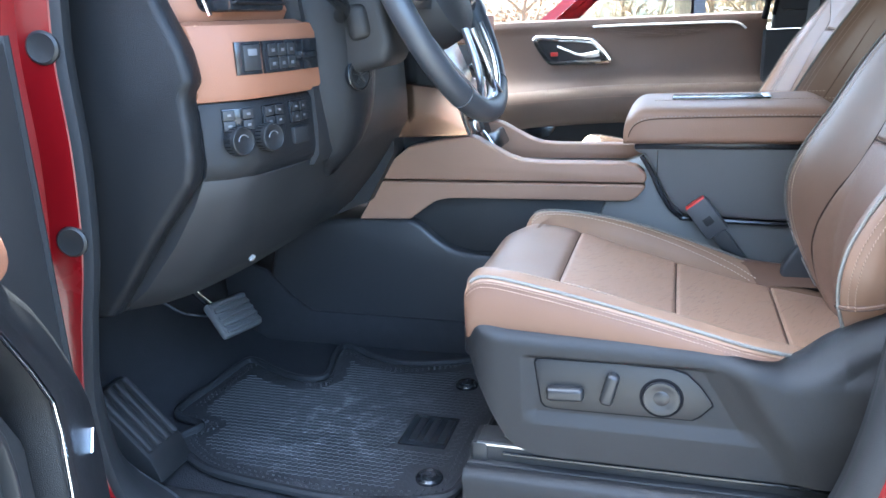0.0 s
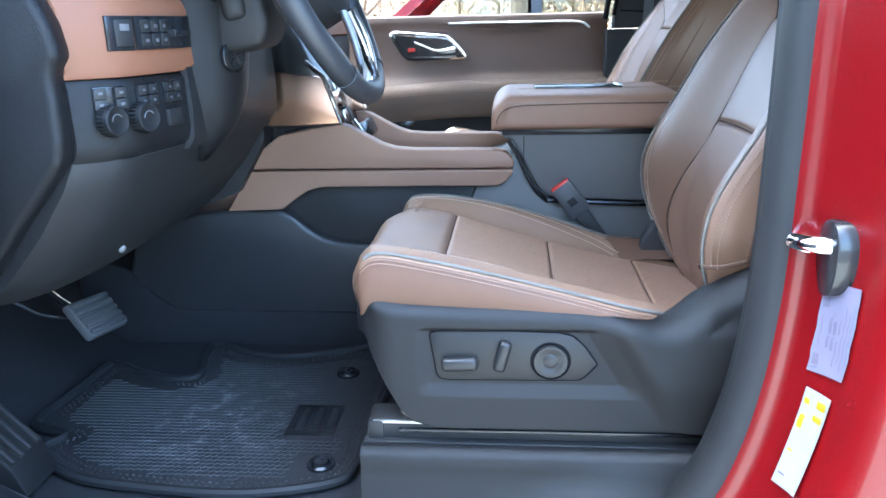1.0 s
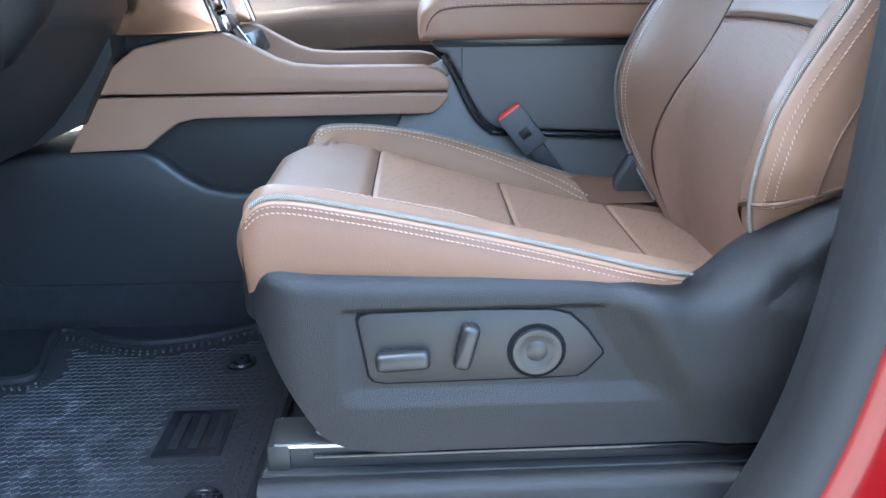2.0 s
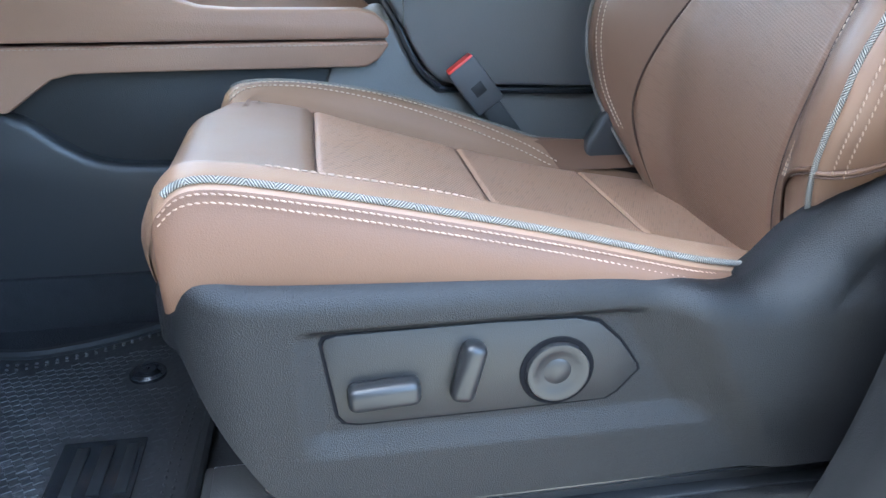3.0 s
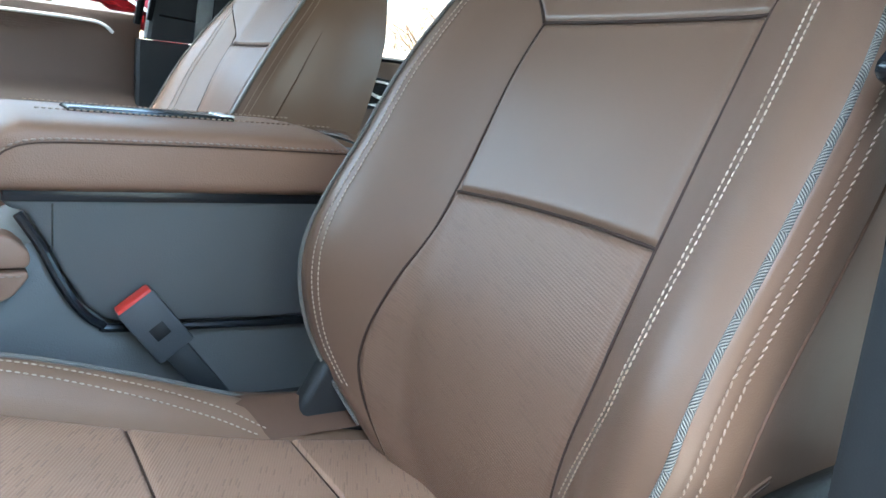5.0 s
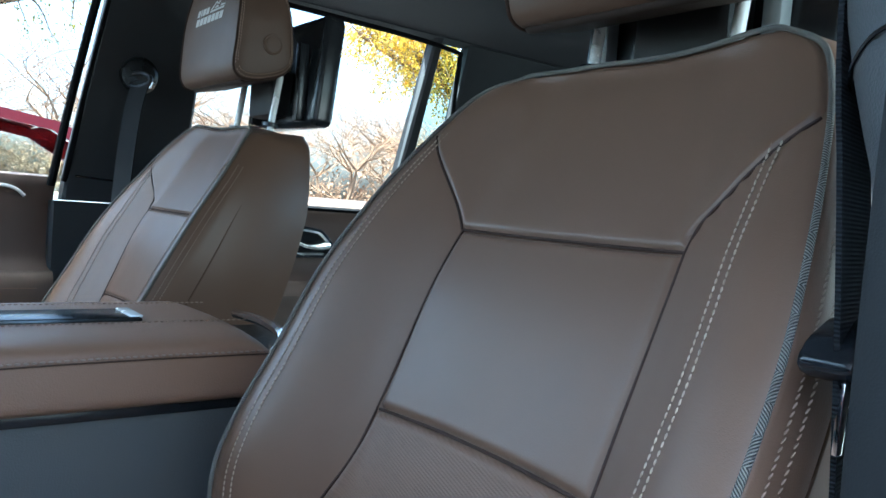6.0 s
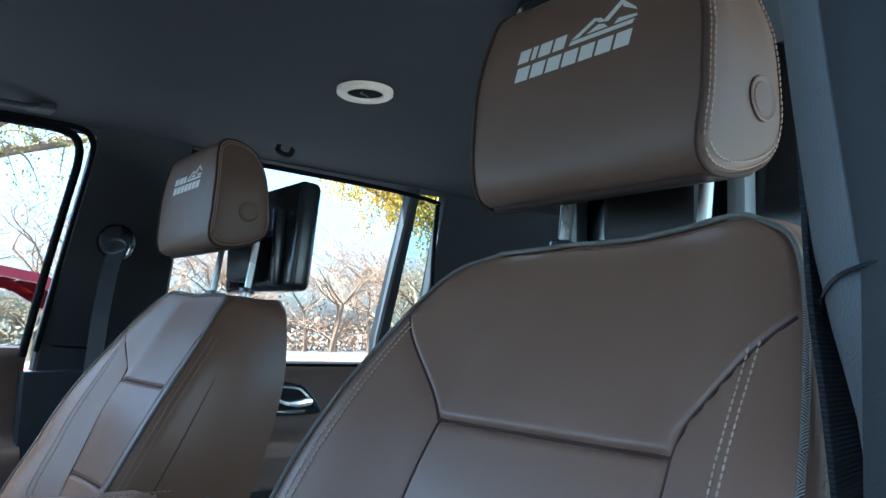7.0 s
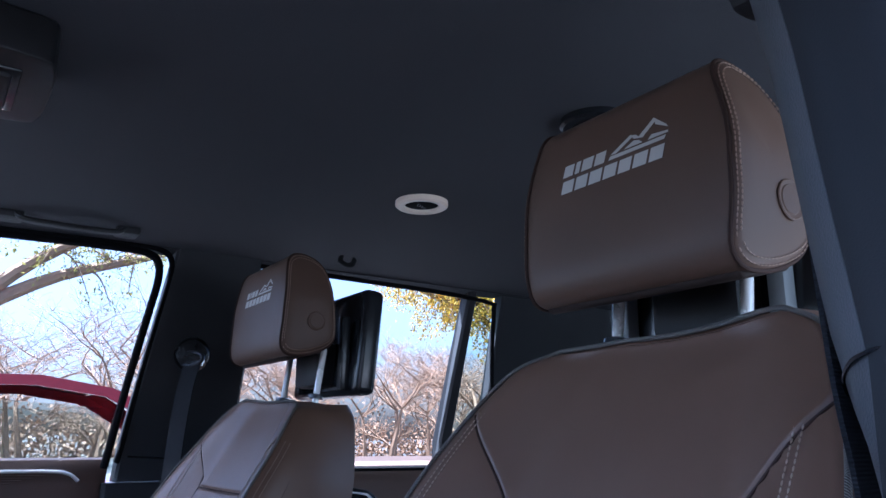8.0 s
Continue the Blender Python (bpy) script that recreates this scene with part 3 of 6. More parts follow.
def back_at(s, v):
    """The backrest's front: s from the bite up to its top, v across."""
    ex, ez, hw, cx, cz = (along(BACK, s, k) for k in range(5))
    b = bolster(v, 0.46, 0.93, 0.03)
    x = cx + (ex - cx) * b
    z = cz + (ez - cz) * soft(abs(v), 0.1, 1.0)
    if v > 0:
        hw *= 1 - 0.20 * (1 - soft(s, 0.02, 0.16)) - 0.06 * soft(s, 0.68, 0.90)
    else:
        hw *= 1 - 0.12 * (1 - soft(s, 0.10, 0.29))
    z -= 0.011 * soft(s, 0.84, 1.0) * soft(v, 0.2, 1.0)
    return Vector((x, hw * v, z))


def on_back(y, z):
    """The backrest's front at a distance y from its middle and a height z."""
    lo, hi = 0.0, 1.0
    for _ in range(30):
        s = (lo + hi) / 2
        p = back_at(s, max(-1, min(1, y / along(BACK, s, 2))))
        lo, hi = (s, hi) if p.z < z else (lo, s)
    return p


def normal(at, u, v):
    e = 0.004
    n = (at(min(1, u + e), v) - at(max(0, u - e), v)).cross(at(u, min(1, v + e)) - at(u, max(-1, v - e)))
    return n.normalized()


S_LOW, S_UP = 0.405, 0.618


def steps(a, b, n, marks=()):
    """Numbers from a to b, closer together next to the marks."""
    out = [a + (b - a) * i / n for i in range(n + 1)]
    for m in marks:
        out += [m + d for d in (-0.012, -0.004, 0, 0.004, 0.012)]
    return sorted(set(round(x, 5) for x in out if a <= x <= b))


def pad(at, u0, u1, lim, M, nu=26, nv=26, puff=0.0012, sink=0.0020, edge=0.0042, flip=1):
    """An upholstered panel on the surface, its edges drawn down into the seams. lim(u): its ends in v."""
    rows = []
    for i in range(nu + 1):
        f = i / nu
        f = f - math.sin(2 * math.pi * f) * 0.10
        u = u0 + (u1 - u0) * f
        row = []
        for j in range(nv + 1):
            g = j / nv
            g = g - math.sin(2 * math.pi * g) * 0.10
            va, vb = lim(u)
            v = va + (vb - va) * g
            p = at(u, v)
            du = min((at(u, v) - at(u0, v)).length, (at(u1, v) - at(u, v)).length)
            dv = (0.5 - abs(g - 0.5)) * (vb - va) * HW
            k = soft(du, 0, edge) * (soft(dv, 0, edge) if at is back_at else 0.6 + 0.4 * soft(dv, 0, edge))
            fade = soft(u, 0.26, 0.42) if at is cushion_at else 1
            row.append(M(p + normal(at, u, v) * flip * (puff * k - (sink * fade + 0.001) * (1 - k) ** 2)))
        rows.append(row)
    return sheet(rows)


def line_on(at, pts, M, lift=0.0, n=60, flip=1):
    """A smooth line on a surface through (u, v) pairs."""
    out = []
    for q in spline([(a, b, 0) for a, b in pts], n):
        u, v = min(1, max(0, q.x)), min(1, max(-1, q.y))
        out.append(M(at(u, v) + normal(at, u, v) * flip * lift))
    return out


def front_seat(name, yc, m, label, raised=0.0, sunk=0.0, wide=0.0):
    """m = 1: the door is towards -y; -1: towards +y."""
    def M(p):
        return Vector((p[0], yc + p[1] * m, p[2] - sunk))

    seat = thing(name, (0.15, yc, 0.80), label, "car seat", "front seats")

    # cushion cover
    fl = 1 if normal(cushion_at, 0.6, 0).z > 0 else -1
    vs = steps(-1, 1, 40, (-0.88, -0.68, 0.68, 0.88))
    rows = []
    for i in range(61):
        u = i / 60
        row = []
        e = cushion_at(u, -1)
        lo = 0.952 if u > 0.2 else 0.945
        d = e.z - lo
        g = soft(u, 0.12, 0.36)
        row += [Vector((e.x + 0.02, e.y + 0.045, lo - 0.03)), Vector((e.x + 0.004, e.y + 0.020, lo)), Vector((e.x, e.y + 0.008 - 0.012 * g, e.z - 0.72 * d)), Vector((e.x, e.y + 0.004 - 0.015 * g, e.z - 0.45 * d)), Vector((e.x, e.y - 0.009 * g, e.z - 0.2 * d)), Vector((e.x, e.y - 0.003, e.z - 0.004))]
        row += [cushion_at(u, v) - normal(cushion_at, u, v) * fl * 0.004 * (1 - (soft(-v, 0.64, 0.72) if v < 0 else soft(v, 0.77, 0.85))) * (0.35 + 0.65 * soft(u, 0.26, 0.42)) for v in vs]
        e = cushion_at(u, 1)
        d = e.z - lo
        row += [Vector((e.x, e.y + 0.003, e.z - 0.004)), Vector((e.x, e.y + 0.009, e.z - 0.2 * d)), Vector((e.x, e.y + 0.011, e.z - 0.45 * d)), Vector((e.x, e.y + 0.004, e.z - 0.72 * d)), Vector((e.x + 0.004, e.y - 0.020, lo)), Vector((e.x + 0.02, e.y - 0.045, lo - 0.03))]
        rows.append([M(p) for p in row])
    part("cushion", sheet([r[5:-5] for r in rows]), leather_front_lit, seat, sharp=80)
    # side panels take a darker leather that imitates shade on the cushion's flank
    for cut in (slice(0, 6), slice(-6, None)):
        part("cushion_side", sheet([r[cut] for r in rows]), leather_side_shaded, seat, sharp=80)

    def lim_c(u):
        return -0.68, 0.79
    part("cushion_front_panel", pad(cushion_at, 0.03, U_A - 0.0006, lim_c, M, flip=fl), leather_front_lit, seat, "smooth brown leather panel over the seat's nose", sharp=80)
    part("cushion_middle_panel", pad(cushion_at, U_A + 0.0006, U_B - 0.0006, lim_c, M, flip=fl), leather_insert_lit, seat, sharp=80)
    part("cushion_rear_panel", pad(cushion_at, U_B + 0.0006, U_C - 0.0006, lim_c, M, flip=fl), leather_insert_lit, seat, sharp=80)
    part("cushion_tail_panel", pad(cushion_at, U_C + 0.0006, 0.99, lim_c, M, flip=fl), leather_insert_lit, seat, sharp=80)

    # cords and stitches of the cushion
    for side in (-1, 1):
        part("piping", tube(line_on(cushion_at, [(0.325, side), (0.38, side), (0.5, side), (0.7, side), (0.9, side), (0.97, side)], M, 0.0012, 150, fl), 0.0023, 10), cord, seat, "woven black and white cord")
        if side > 0:
            part("stitching", dashes(line_on(cushion_at, [(0.36, 0.86), (0.39, 0.905), (0.46, 0.928), (0.58, 0.930), (0.70, 0.915), (0.78, 0.885), (0.83, 0.835)], M, 0.0008, 120, fl), 0.0060, r=0.0008,
                                     bm=dashes(line_on(cushion_at, [(0.37, 0.83), (0.40, 0.875), (0.47, 0.898), (0.58, 0.900), (0.69, 0.885), (0.77, 0.855), (0.815, 0.81)], M, 0.0008, 120, fl), 0.0060, r=0.0008)), thread_pale, seat, "cream thread")
        else:
            part("stitching", dashes(line_on(cushion_at, [(0.46, -0.885), (0.50, -0.887), (0.55, -0.880), (0.62, -0.855), (0.69, -0.80)], M, 0.0008, 60, fl), 0.0052, 0.78, r=0.0007), thread, seat, "cream thread")
        bm = None
        for drop, outw in ((0.0055, 0.0048), (0.0098, 0.0075)):
            pts = []
            for i in range(90):
                u = 0.295 + 0.64 * i / 89
                e = cushion_at(u, side)
                pts.append(M(e + Vector((0, side * (outw + 0.001), -drop))))
            bm = dashes(pts, 0.0042, 0.80, 0.00054, bm=bm, slant=0.20)
        part("side_stitching", bm, thread, seat, "double row of cream thread")

    # backrest cover
    def half_b(s):
        return 0.492 + 0.37 * max(0.0, (S_LOW - s) / S_LOW) ** 1.2

    def half_w(s):
        return 0.50 + 0.485 * min(1, max(0, (s - S_UP) / 0.150)) ** 1.1

    def lim_b(s):
        return -0.475 - 0.045 * soft(s, 0.12, S_LOW) - 0.03 * soft(s, S_LOW, S_UP), half_b(s)

    def lim_w(s):
        return -max(half_w(s), 0.55), half_w(s)

    fb = 1 if normal(back_at, 0.5, 0).x < 0 else -1
    vs = steps(-1, 1, 36, (-0.93, -0.48, 0.48, 0.93))
    rows = []
    ss = steps(0, 1, 54)
    back_dir = Vector((0.93, 0, -0.36))
    for s in ss:
        back_dir = Vector((0.93, 0, -0.36 + 0.31 * soft(s, 0.70, 1.0)))
        thick = 0.170 - 0.055 * soft(s, 0.45, 1.0)
        la, lb = lim_b(s) if s < S_UP else lim_w(s)
        row = [back_at(s, v) - normal(back_at, s, v) * fb * 0.003 * (1 - soft(v / (la if v < 0 else lb), 0.96, 1.03)) for v in vs]
        a, b = back_at(s, 1), back_at(s, -1)
        c = back_at(s, 0) + back_dir * thick
        w = a.y
        row += [a + back_dir * 0.004 + Vector((0, 0.003, 0)), a + back_dir * 0.03 + Vector((0, 0.012, 0)), a + back_dir * (0.55 * thick) + Vector((0, -0.010, 0))]
        for f in (0.93, 0.8, 0.4, 0, -0.4, -0.8, -0.93):
            row.append(Vector((c.x - 0.03 * abs(f) ** 4, w * f if f > 0 else -b.y * f, c.z)) + Vector((0.012 * (1 - f * f), 0, 0)))
        row += [b + back_dir * (0.55 * thick) + Vector((0, 0.010, 0)), b + back_dir * 0.03 + Vector((0, -0.012 * soft(s, 0.14, 0.28), 0)), b + back_dir * 0.004 + Vector((0, -0.003, 0))]
        rows.append(row)
    back_dir = Vector((0.93, 0, -0.36))
    top = rows[-1]
    mid = sum(top, Vector()) / len(top)
    for f, up in ((0.10, -0.002), (0.35, -0.008), (0.75, -0.012)):
        rows.append([Vector((p.x + (mid.x - p.x) * f, p.y * (1 - 0.25 * f), p.z + (mid.z - 0.010 - p.z) * f + up)) for p in top])
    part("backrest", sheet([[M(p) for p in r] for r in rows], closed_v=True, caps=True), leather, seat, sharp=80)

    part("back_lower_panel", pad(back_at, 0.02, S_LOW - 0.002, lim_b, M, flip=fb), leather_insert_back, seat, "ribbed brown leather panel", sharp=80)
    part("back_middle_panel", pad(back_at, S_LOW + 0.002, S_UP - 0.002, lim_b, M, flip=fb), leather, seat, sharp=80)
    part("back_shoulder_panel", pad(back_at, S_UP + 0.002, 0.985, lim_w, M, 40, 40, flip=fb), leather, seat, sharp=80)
    lanes = [(cushion_at, [(U_A, -0.66), (U_A, 0), (U_A, 0.785)], fl), (cushion_at, [(U_B, -0.66), (U_B, 0), (U_B, 0.785)], fl), (cushion_at, [(U_C, -0.66), (U_C, 0), (U_C, 0.785)], fl),
             (back_at, [(S_LOW, lim_b(S_LOW)[0]), (S_LOW, 0), (S_LOW, 0.49)], fb), (back_at, [(S_UP, lim_b(S_UP)[0]), (S_UP, 0), (S_UP, 0.49)], fb)]
    for k in (0, 1):
        lanes.append((back_at, [(S_UP * f, lim_b(S_UP * f)[k]) for f in (0.05, 0.15, 0.3, 0.45, 0.6, 0.8, 1)], fb))
        lanes.append((back_at, [(S_UP + 0.15 * f, lim_w(S_UP + 0.15 * f)[k]) for f in (0, 0.2, 0.4, 0.6, 0.8, 0.97)], fb))
    for at, run, fx in lanes:
        part("seam", tube(line_on(at, run, M, -0.0016 if at is cushion_at else -0.0010, 60, fx), 0.0008 if at is cushion_at else 0.0013, 6), seam_brown if at is cushion_at else seam_dark, seat)
    around = [(0.05, -1), (0.2, -1), (0.4, -1), (0.6, -1), (0.8, -1), (0.92, -1), (0.97, -1), (1, -0.97), (1, -0.7), (1, -0.4), (1, 0), (1, 0.4), (1, 0.7), (1, 0.97), (0.97, 1), (0.92, 1), (0.8, 1), (0.6, 1), (0.4, 1), (0.2, 1), (0.05, 1)]
    part("back_piping", tube(line_on(back_at, around, M, 0.0010, 420, fb), 0.0021, 10), cord, seat, "woven black and white cord")
    for side in (-1, 1):
        bm = None
        for off in (0.0, 0.035):
            run = [(0.15, 0.56), (0.20, 0.615), (0.27, 0.68), (0.36, 0.74), (0.5, 0.77), (0.62, 0.79), (0.735, 0.86)] if side < 0 else [(0.105, 0.86), (0.13, 0.87), (0.16, 0.88), (0.21, 0.885), (0.28, 0.895), (0.40, 0.91), (0.60, 0.92), (0.77, 0.925)]
            bm = dashes(line_on(back_at, [(a, side * (c - off)) for a, c in run], M, 0.0006, 140, fb), 0.0048, 0.78, r=0.00072, bm=bm)
        part("bolster_stitching", bm, thread_pale, seat, "double row of cream thread")
        bm = None
        for off, outw in ((0.009, 0.0055), (0.016, 0.0085)):
            bm = dashes([M(back_at(s, side) + back_dir * off + Vector((0, side * (outw + 0.0012), 0))) for s in ((0.05 if side > 0 else 0.188) + 0.712 * i / 110 for i in range(111))], 0.0044, 0.80, 0.0006, bm=bm, slant=0.14)
        part("side_stitching", bm, thread, seat, "double row of cream thread")
        part("side_seam", tube([M(back_at(s, side) + back_dir * (0.055 - 0.02 * soft(s, 0.5, 0.9)) + Vector((0, side * 0.0035, 0))) for s in (0.22 + 0.62 * i / 60 for i in range(61))], 0.0014, 8), leather_side_shaded, seat)

    # the welted flap at the foot of the outboard bolster
    flap = [on_back(p.x, p.y) + Vector((-0.0006, 0, 0)) for p in spline([(-0.145, 0.950, 0), (-0.146, 0.968, 0), (-0.153, 0.988, 0), (-0.170, 1.008, 0), (-0.197, 1.028, 0), (-0.2215, 1.038, 0)], 30)]
    lower = []
    for s, o in ((0.183, 0.0), (0.190, 0.012), (0.205, 0.030), (0.235, 0.060), (0.265, 0.088), (0.290, 0.110)):
        w = table(o, [(0, 0), (0.004, -0.003), (0.03, -0.012 * soft(s, 0.14, 0.28)), (0.09, 0.010), (0.12, 0.014)])
        lower.append(back_at(s, -1) + back_dir * o + Vector((0, w - 0.0012, 0)))
    lower = spline(lower, 40)
    for line in (flap, lower):
        part("flap_welt", tube([M(p + Vector((-0.0005, 0, 0))) for p in line], 0.0018, 8), leather_side_shaded, seat)
        part("flap_seam", tube([M(p + Vector((-0.0012, -0.0008, -0.0030))) for p in line], 0.0009, 6), seam_dark, seat)
    # headrest on two posts
    hy, hw, n = 0.004 - wide - 0.35 * raised, 0.127 + wide, 48
    prof = [Vector((p.x + 0.18 * raised, p.y + raised, 0)) for p in spline([(0.450, 1.530, 0), (0.451, 1.570, 0), (0.454, 1.620, 0), (0.459, 1.664, 0), (0.465, 1.684, 0), (0.479, 1.693, 0), (0.503, 1.690, 0), (0.523, 1.678, 0), (0.537, 1.650, 0), (0.546, 1.595, 0), (0.549, 1.552, 0), (0.543, 1.534, 0), (0.522, 1.521, 0), (0.490, 1.512, 0), (0.462, 1.513, 0)], n, True)]
    cen = Vector((0.498 + 0.18 * raised, 1.606 + raised, 0))

    def taper(z):
        z -= raised
        return 0.985 - 0.04 * soft(1.57 - z, 0.0, 0.05) - 0.17 * soft(z, 1.61, 1.71)
    rows = []
    for wv, sc in ((-1.0, 0.0), (-1.004, 0.5), (-1.0, 0.86), (-0.985, 0.945), (-0.955, 0.985), (-0.90, 1), (-0.6, 1), (-0.3, 1), (0, 1), (0.3, 1), (0.6, 1), (0.90, 1), (0.955, 0.985), (0.985, 0.945), (1.0, 0.86), (1.004, 0.5), (1.0, 0.0)):
        rows.append([M((cen.x + (p.x - cen.x) * max(sc, 0.02), hy + hw * wv * taper(cen.y + (p.y - cen.y) * sc), cen.y + (p.y - cen.y) * max(sc, 0.02))) for p in prof])
    head = part("headrest", sheet(rows, closed_v=True, caps=True), leather_head, seat, sharp=80)

    # Underside slab coloured dark to imitate the shade below the headrest.
    part("headrest_underside", prism([(0.466 + 0.18 * raised, 1.512 + raised), (0.472 + 0.18 * raised, 1.506 + raised), (0.533 + 0.18 * raised, 1.520 + raised), (0.538 + 0.18 * raised, 1.529 + raised)], "y", yc - m * (0.110 - hy), yc + m * (0.110 + hy), 0.006, seg=3), shaded_leather, head, "underside with shade put into its colour").data.transform(Matrix.Translation((0, 0, -sunk)))

    def ring(wv, sc, lift=0.0):
        return [M((cen.x + (p.x - cen.x) * sc, hy + (hw * abs(wv) + lift) * math.copysign(1, wv) * taper(cen.y + (p.y - cen.y) * sc), cen.y + (p.y - cen.y) * sc)) for p in prof]
    for side in (-1, 1):
        part("headrest_seam", tube(ring(side * 0.955, 0.992), 0.0020, 8, True), seam_dark, head)
        part("headrest_stitching", dashes(ring(side * 1.0, 0.90, 0.0008), 0.0047, 0.78, r=0.0007, bm=dashes(ring(side * 0.985, 0.955, 0.0008), 0.0047, 0.78, r=0.0007)), thread, head, "double row of cream thread")
        part("button_ring", lathe([(0.0168, -0.004), (0.0170, 0.0002), (0.0160, 0.0008), (0.0135, -0.0002), (0.0125, -0.0002), (0.0118, 0.0005), (0.0005, 0.0010)], M((0.517, hy + side * (hw * 0.985 + 0.0012), 1.572 + raised)), (0, side * m, 0)), leather_head, head, "round brown button")
    # embroidered mountain line over two rows of plain bars

    def front_x(z):
        return table(z, [(1.530, 0.450), (1.570, 0.451), (1.620, 0.454), (1.664, 0.459)]) - 0.0009 + 0.18 * raised

    def sign(cells, name="emblem_bar"):
        for a in cells:
            one = bmesh.new()
            one.faces.new([one.verts.new((front_x(z - 0.002), yc + hy * m - y, z - 0.002 + raised - sunk)) for y, z in a])
            part(name, one, print_light, head, "pale grey embroidery")
    # y here runs to the seated person's right
    x = -0.066
    for wd in (0.013, 0.006, 0.014, 0.013):
        sign([[(x, 1.634), (x + wd, 1.634), (x + wd + 0.003, 1.6455), (x + 0.003, 1.6455)]])
        x += wd + 0.0028
    x = -0.068
    for wd in (0.0155, 0.0155, 0.0155, 0.0155, 0.0145, 0.0155, 0.015):
        sign([[(x, 1.6175), (x + wd, 1.6175), (x + wd + 0.003, 1.630), (x + 0.003, 1.630)]])
        x += wd + 0.0028
    sign([[(-0.006, 1.634), (0.058, 1.634), (0.060, 1.6375), (-0.004, 1.6375)]])
    sign([[(-0.004, 1.6385), (0.020, 1.6510), (0.023, 1.6485), (0.004, 1.6385)], [(0.020, 1.6500), (0.026, 1.6490), (0.032, 1.6440), (0.024, 1.6455)], [(0.028, 1.6450), (0.046, 1.6580), (0.049, 1.6550), (0.034, 1.6435)], [(0.046, 1.6580), (0.060, 1.6470), (0.062, 1.6440), (0.048, 1.6510)], [(0.012, 1.6390), (0.034, 1.6390), (0.030, 1.6425), (0.024, 1.6440)], [(0.040, 1.6390), (0.062, 1.6390), (0.062, 1.6410), (0.044, 1.6430)]], "emblem_peak")
    for side in (-1, 1):
        part("headrest_post", lathe([(0.0056, 0), (0.0056, 0.087 + raised), (0.0042, 0.091 + raised), (0.0026, 0.096 + raised), (0.0012, 0.0985 + raised)], M((0.530, 0.0135 + side * 0.0735, 1.440)), (0.14, 0, 1), 20), satin_silver, seat, "polished chrome post")
        part("post_collar", lathe([(0.013, 0), (0.013, 0.006), (0.009, 0.008), (0.007, 0.008)], M((0.5345, 0.0135 + side * 0.0735, 1.478)), (0.14, 0, 1), 20), plastic_gloss, seat)

    # outboard valance
    def edge_top(x):
        return table(x, [(-0.168, 0.994), (-0.164, 1.001), (-0.157, 1.003), (-0.148, 1.000), (-0.12, 0.995), (-0.05, 0.992), (0.05, 0.990), (0.1, 0.987), (0.13, 0.983), (0.16, 0.977), (0.19, 0.973), (0.205, 0.976), (0.22, 0.983), (0.24, 0.998), (0.26, 1.011), (0.282, 1.025), (0.30, 1.036), (0.323, 1.045), (0.36, 1.052), (0.40, 1.055), (0.45, 1.056)])

    def edge_low(x):
        return table(x, [(-0.168, 0.950), (-0.155, 0.915), (-0.138, 0.880), (-0.116, 0.845), (-0.08, 0.830), (0.0, 0.829), (0.2, 0.830), (0.45, 0.832)])

    def ramp(x, a, b):
        return min(1, max(0, (x - a) / (b - a)))

    def face_y(x, z):
        cx = 0.121 + (0.975 - z) * 0.62
        back = soft(x, cx - 0.006, cx + 0.030)
        y = -0.2475 - 0.011 * back * soft(0.985 - z, 0, 0.03) * (1 - 0.4 * soft(0.90 - z, 0, 0.06))
        dip = ramp(x, -0.100, -0.084) * (1 - ramp(x, cx - 0.022, cx - 0.002)) * ramp(z, 0.872, 0.889) * (1 - ramp(z, 0.9595, 0.9645))
        return y + 0.0057 * dip

    # columns in plan: a rounded front corner, then straight back; the top is rolled over inwards
    rows, xs = [], []
    turn = [radians(a) for a in range(84, 0, -6)]
    cols = [(-0.130 - 0.053 * math.sin(a), 0.053 * (1 - math.cos(a)), a) for a in turn]
    cols += [(-0.129 + 0.003 * k, 0.0, 0.0) for k in range(117)] + [(0.222 + 0.008 * k, 0.0, 0.0) for k in range(1, 29)]
    for x, inn, a in cols:
        t, b = edge_top(x), edge_low(x)
        r = 0.019 + 0.024 * soft(x, 0.16, 0.25) - 0.020 * soft(x, 0.26, 0.33)
        sa, ca = math.sin(a), math.cos(a)

        def at(off, z, deep=None):
            base = face_y(x, z) if deep is None else deep
            return M((x + sa * off, base + inn + ca * off, z))
        row = [at(r + 0.030, t - 0.036, -0.2475), at(r + 0.012, t - 0.004, -0.2475)]
        for k in range(11):
            q = math.pi / 2 * k / 10
            row.append(at(r * (1 - math.sin(q)), t - r * (1 - math.cos(q)), face_y(x, t - r)))
        for k in range(1, 76):
            row.append(at(0, t - r + (b - t + r) * k / 75))
        row.append(at(0.05, b, -0.2475))
        rows.append(row)
        xs.append(x)
    cut = next(i for i, x in enumerate(xs) if x > 0.25)
    val = part("side_valance", sheet(rows[:cut + 1]), plastic, seat, "grained charcoal plastic valance", sharp=50)
    part("recliner_cover", sheet(rows[cut:]), plastic, seat, "charcoal recliner cover", sharp=50)
    gap = [(-0.0835, 0.953), (-0.081, 0.957), (-0.074, 0.9590), (0.02, 0.9600), (0.076, 0.9585), (0.092, 0.954), (0.107, 0.940), (0.1205, 0.9205), (0.1215, 0.9165), (0.108, 0.9015), (0.100, 0.8965), (0.05, 0.8955), (-0.062, 0.8945), (-0.0715, 0.8965), (-0.0755, 0.902)]

    def plate(poly, w0, w1, r):
        return prism(poly, "y", yc + w0 * m, yc + w1 * m, r)
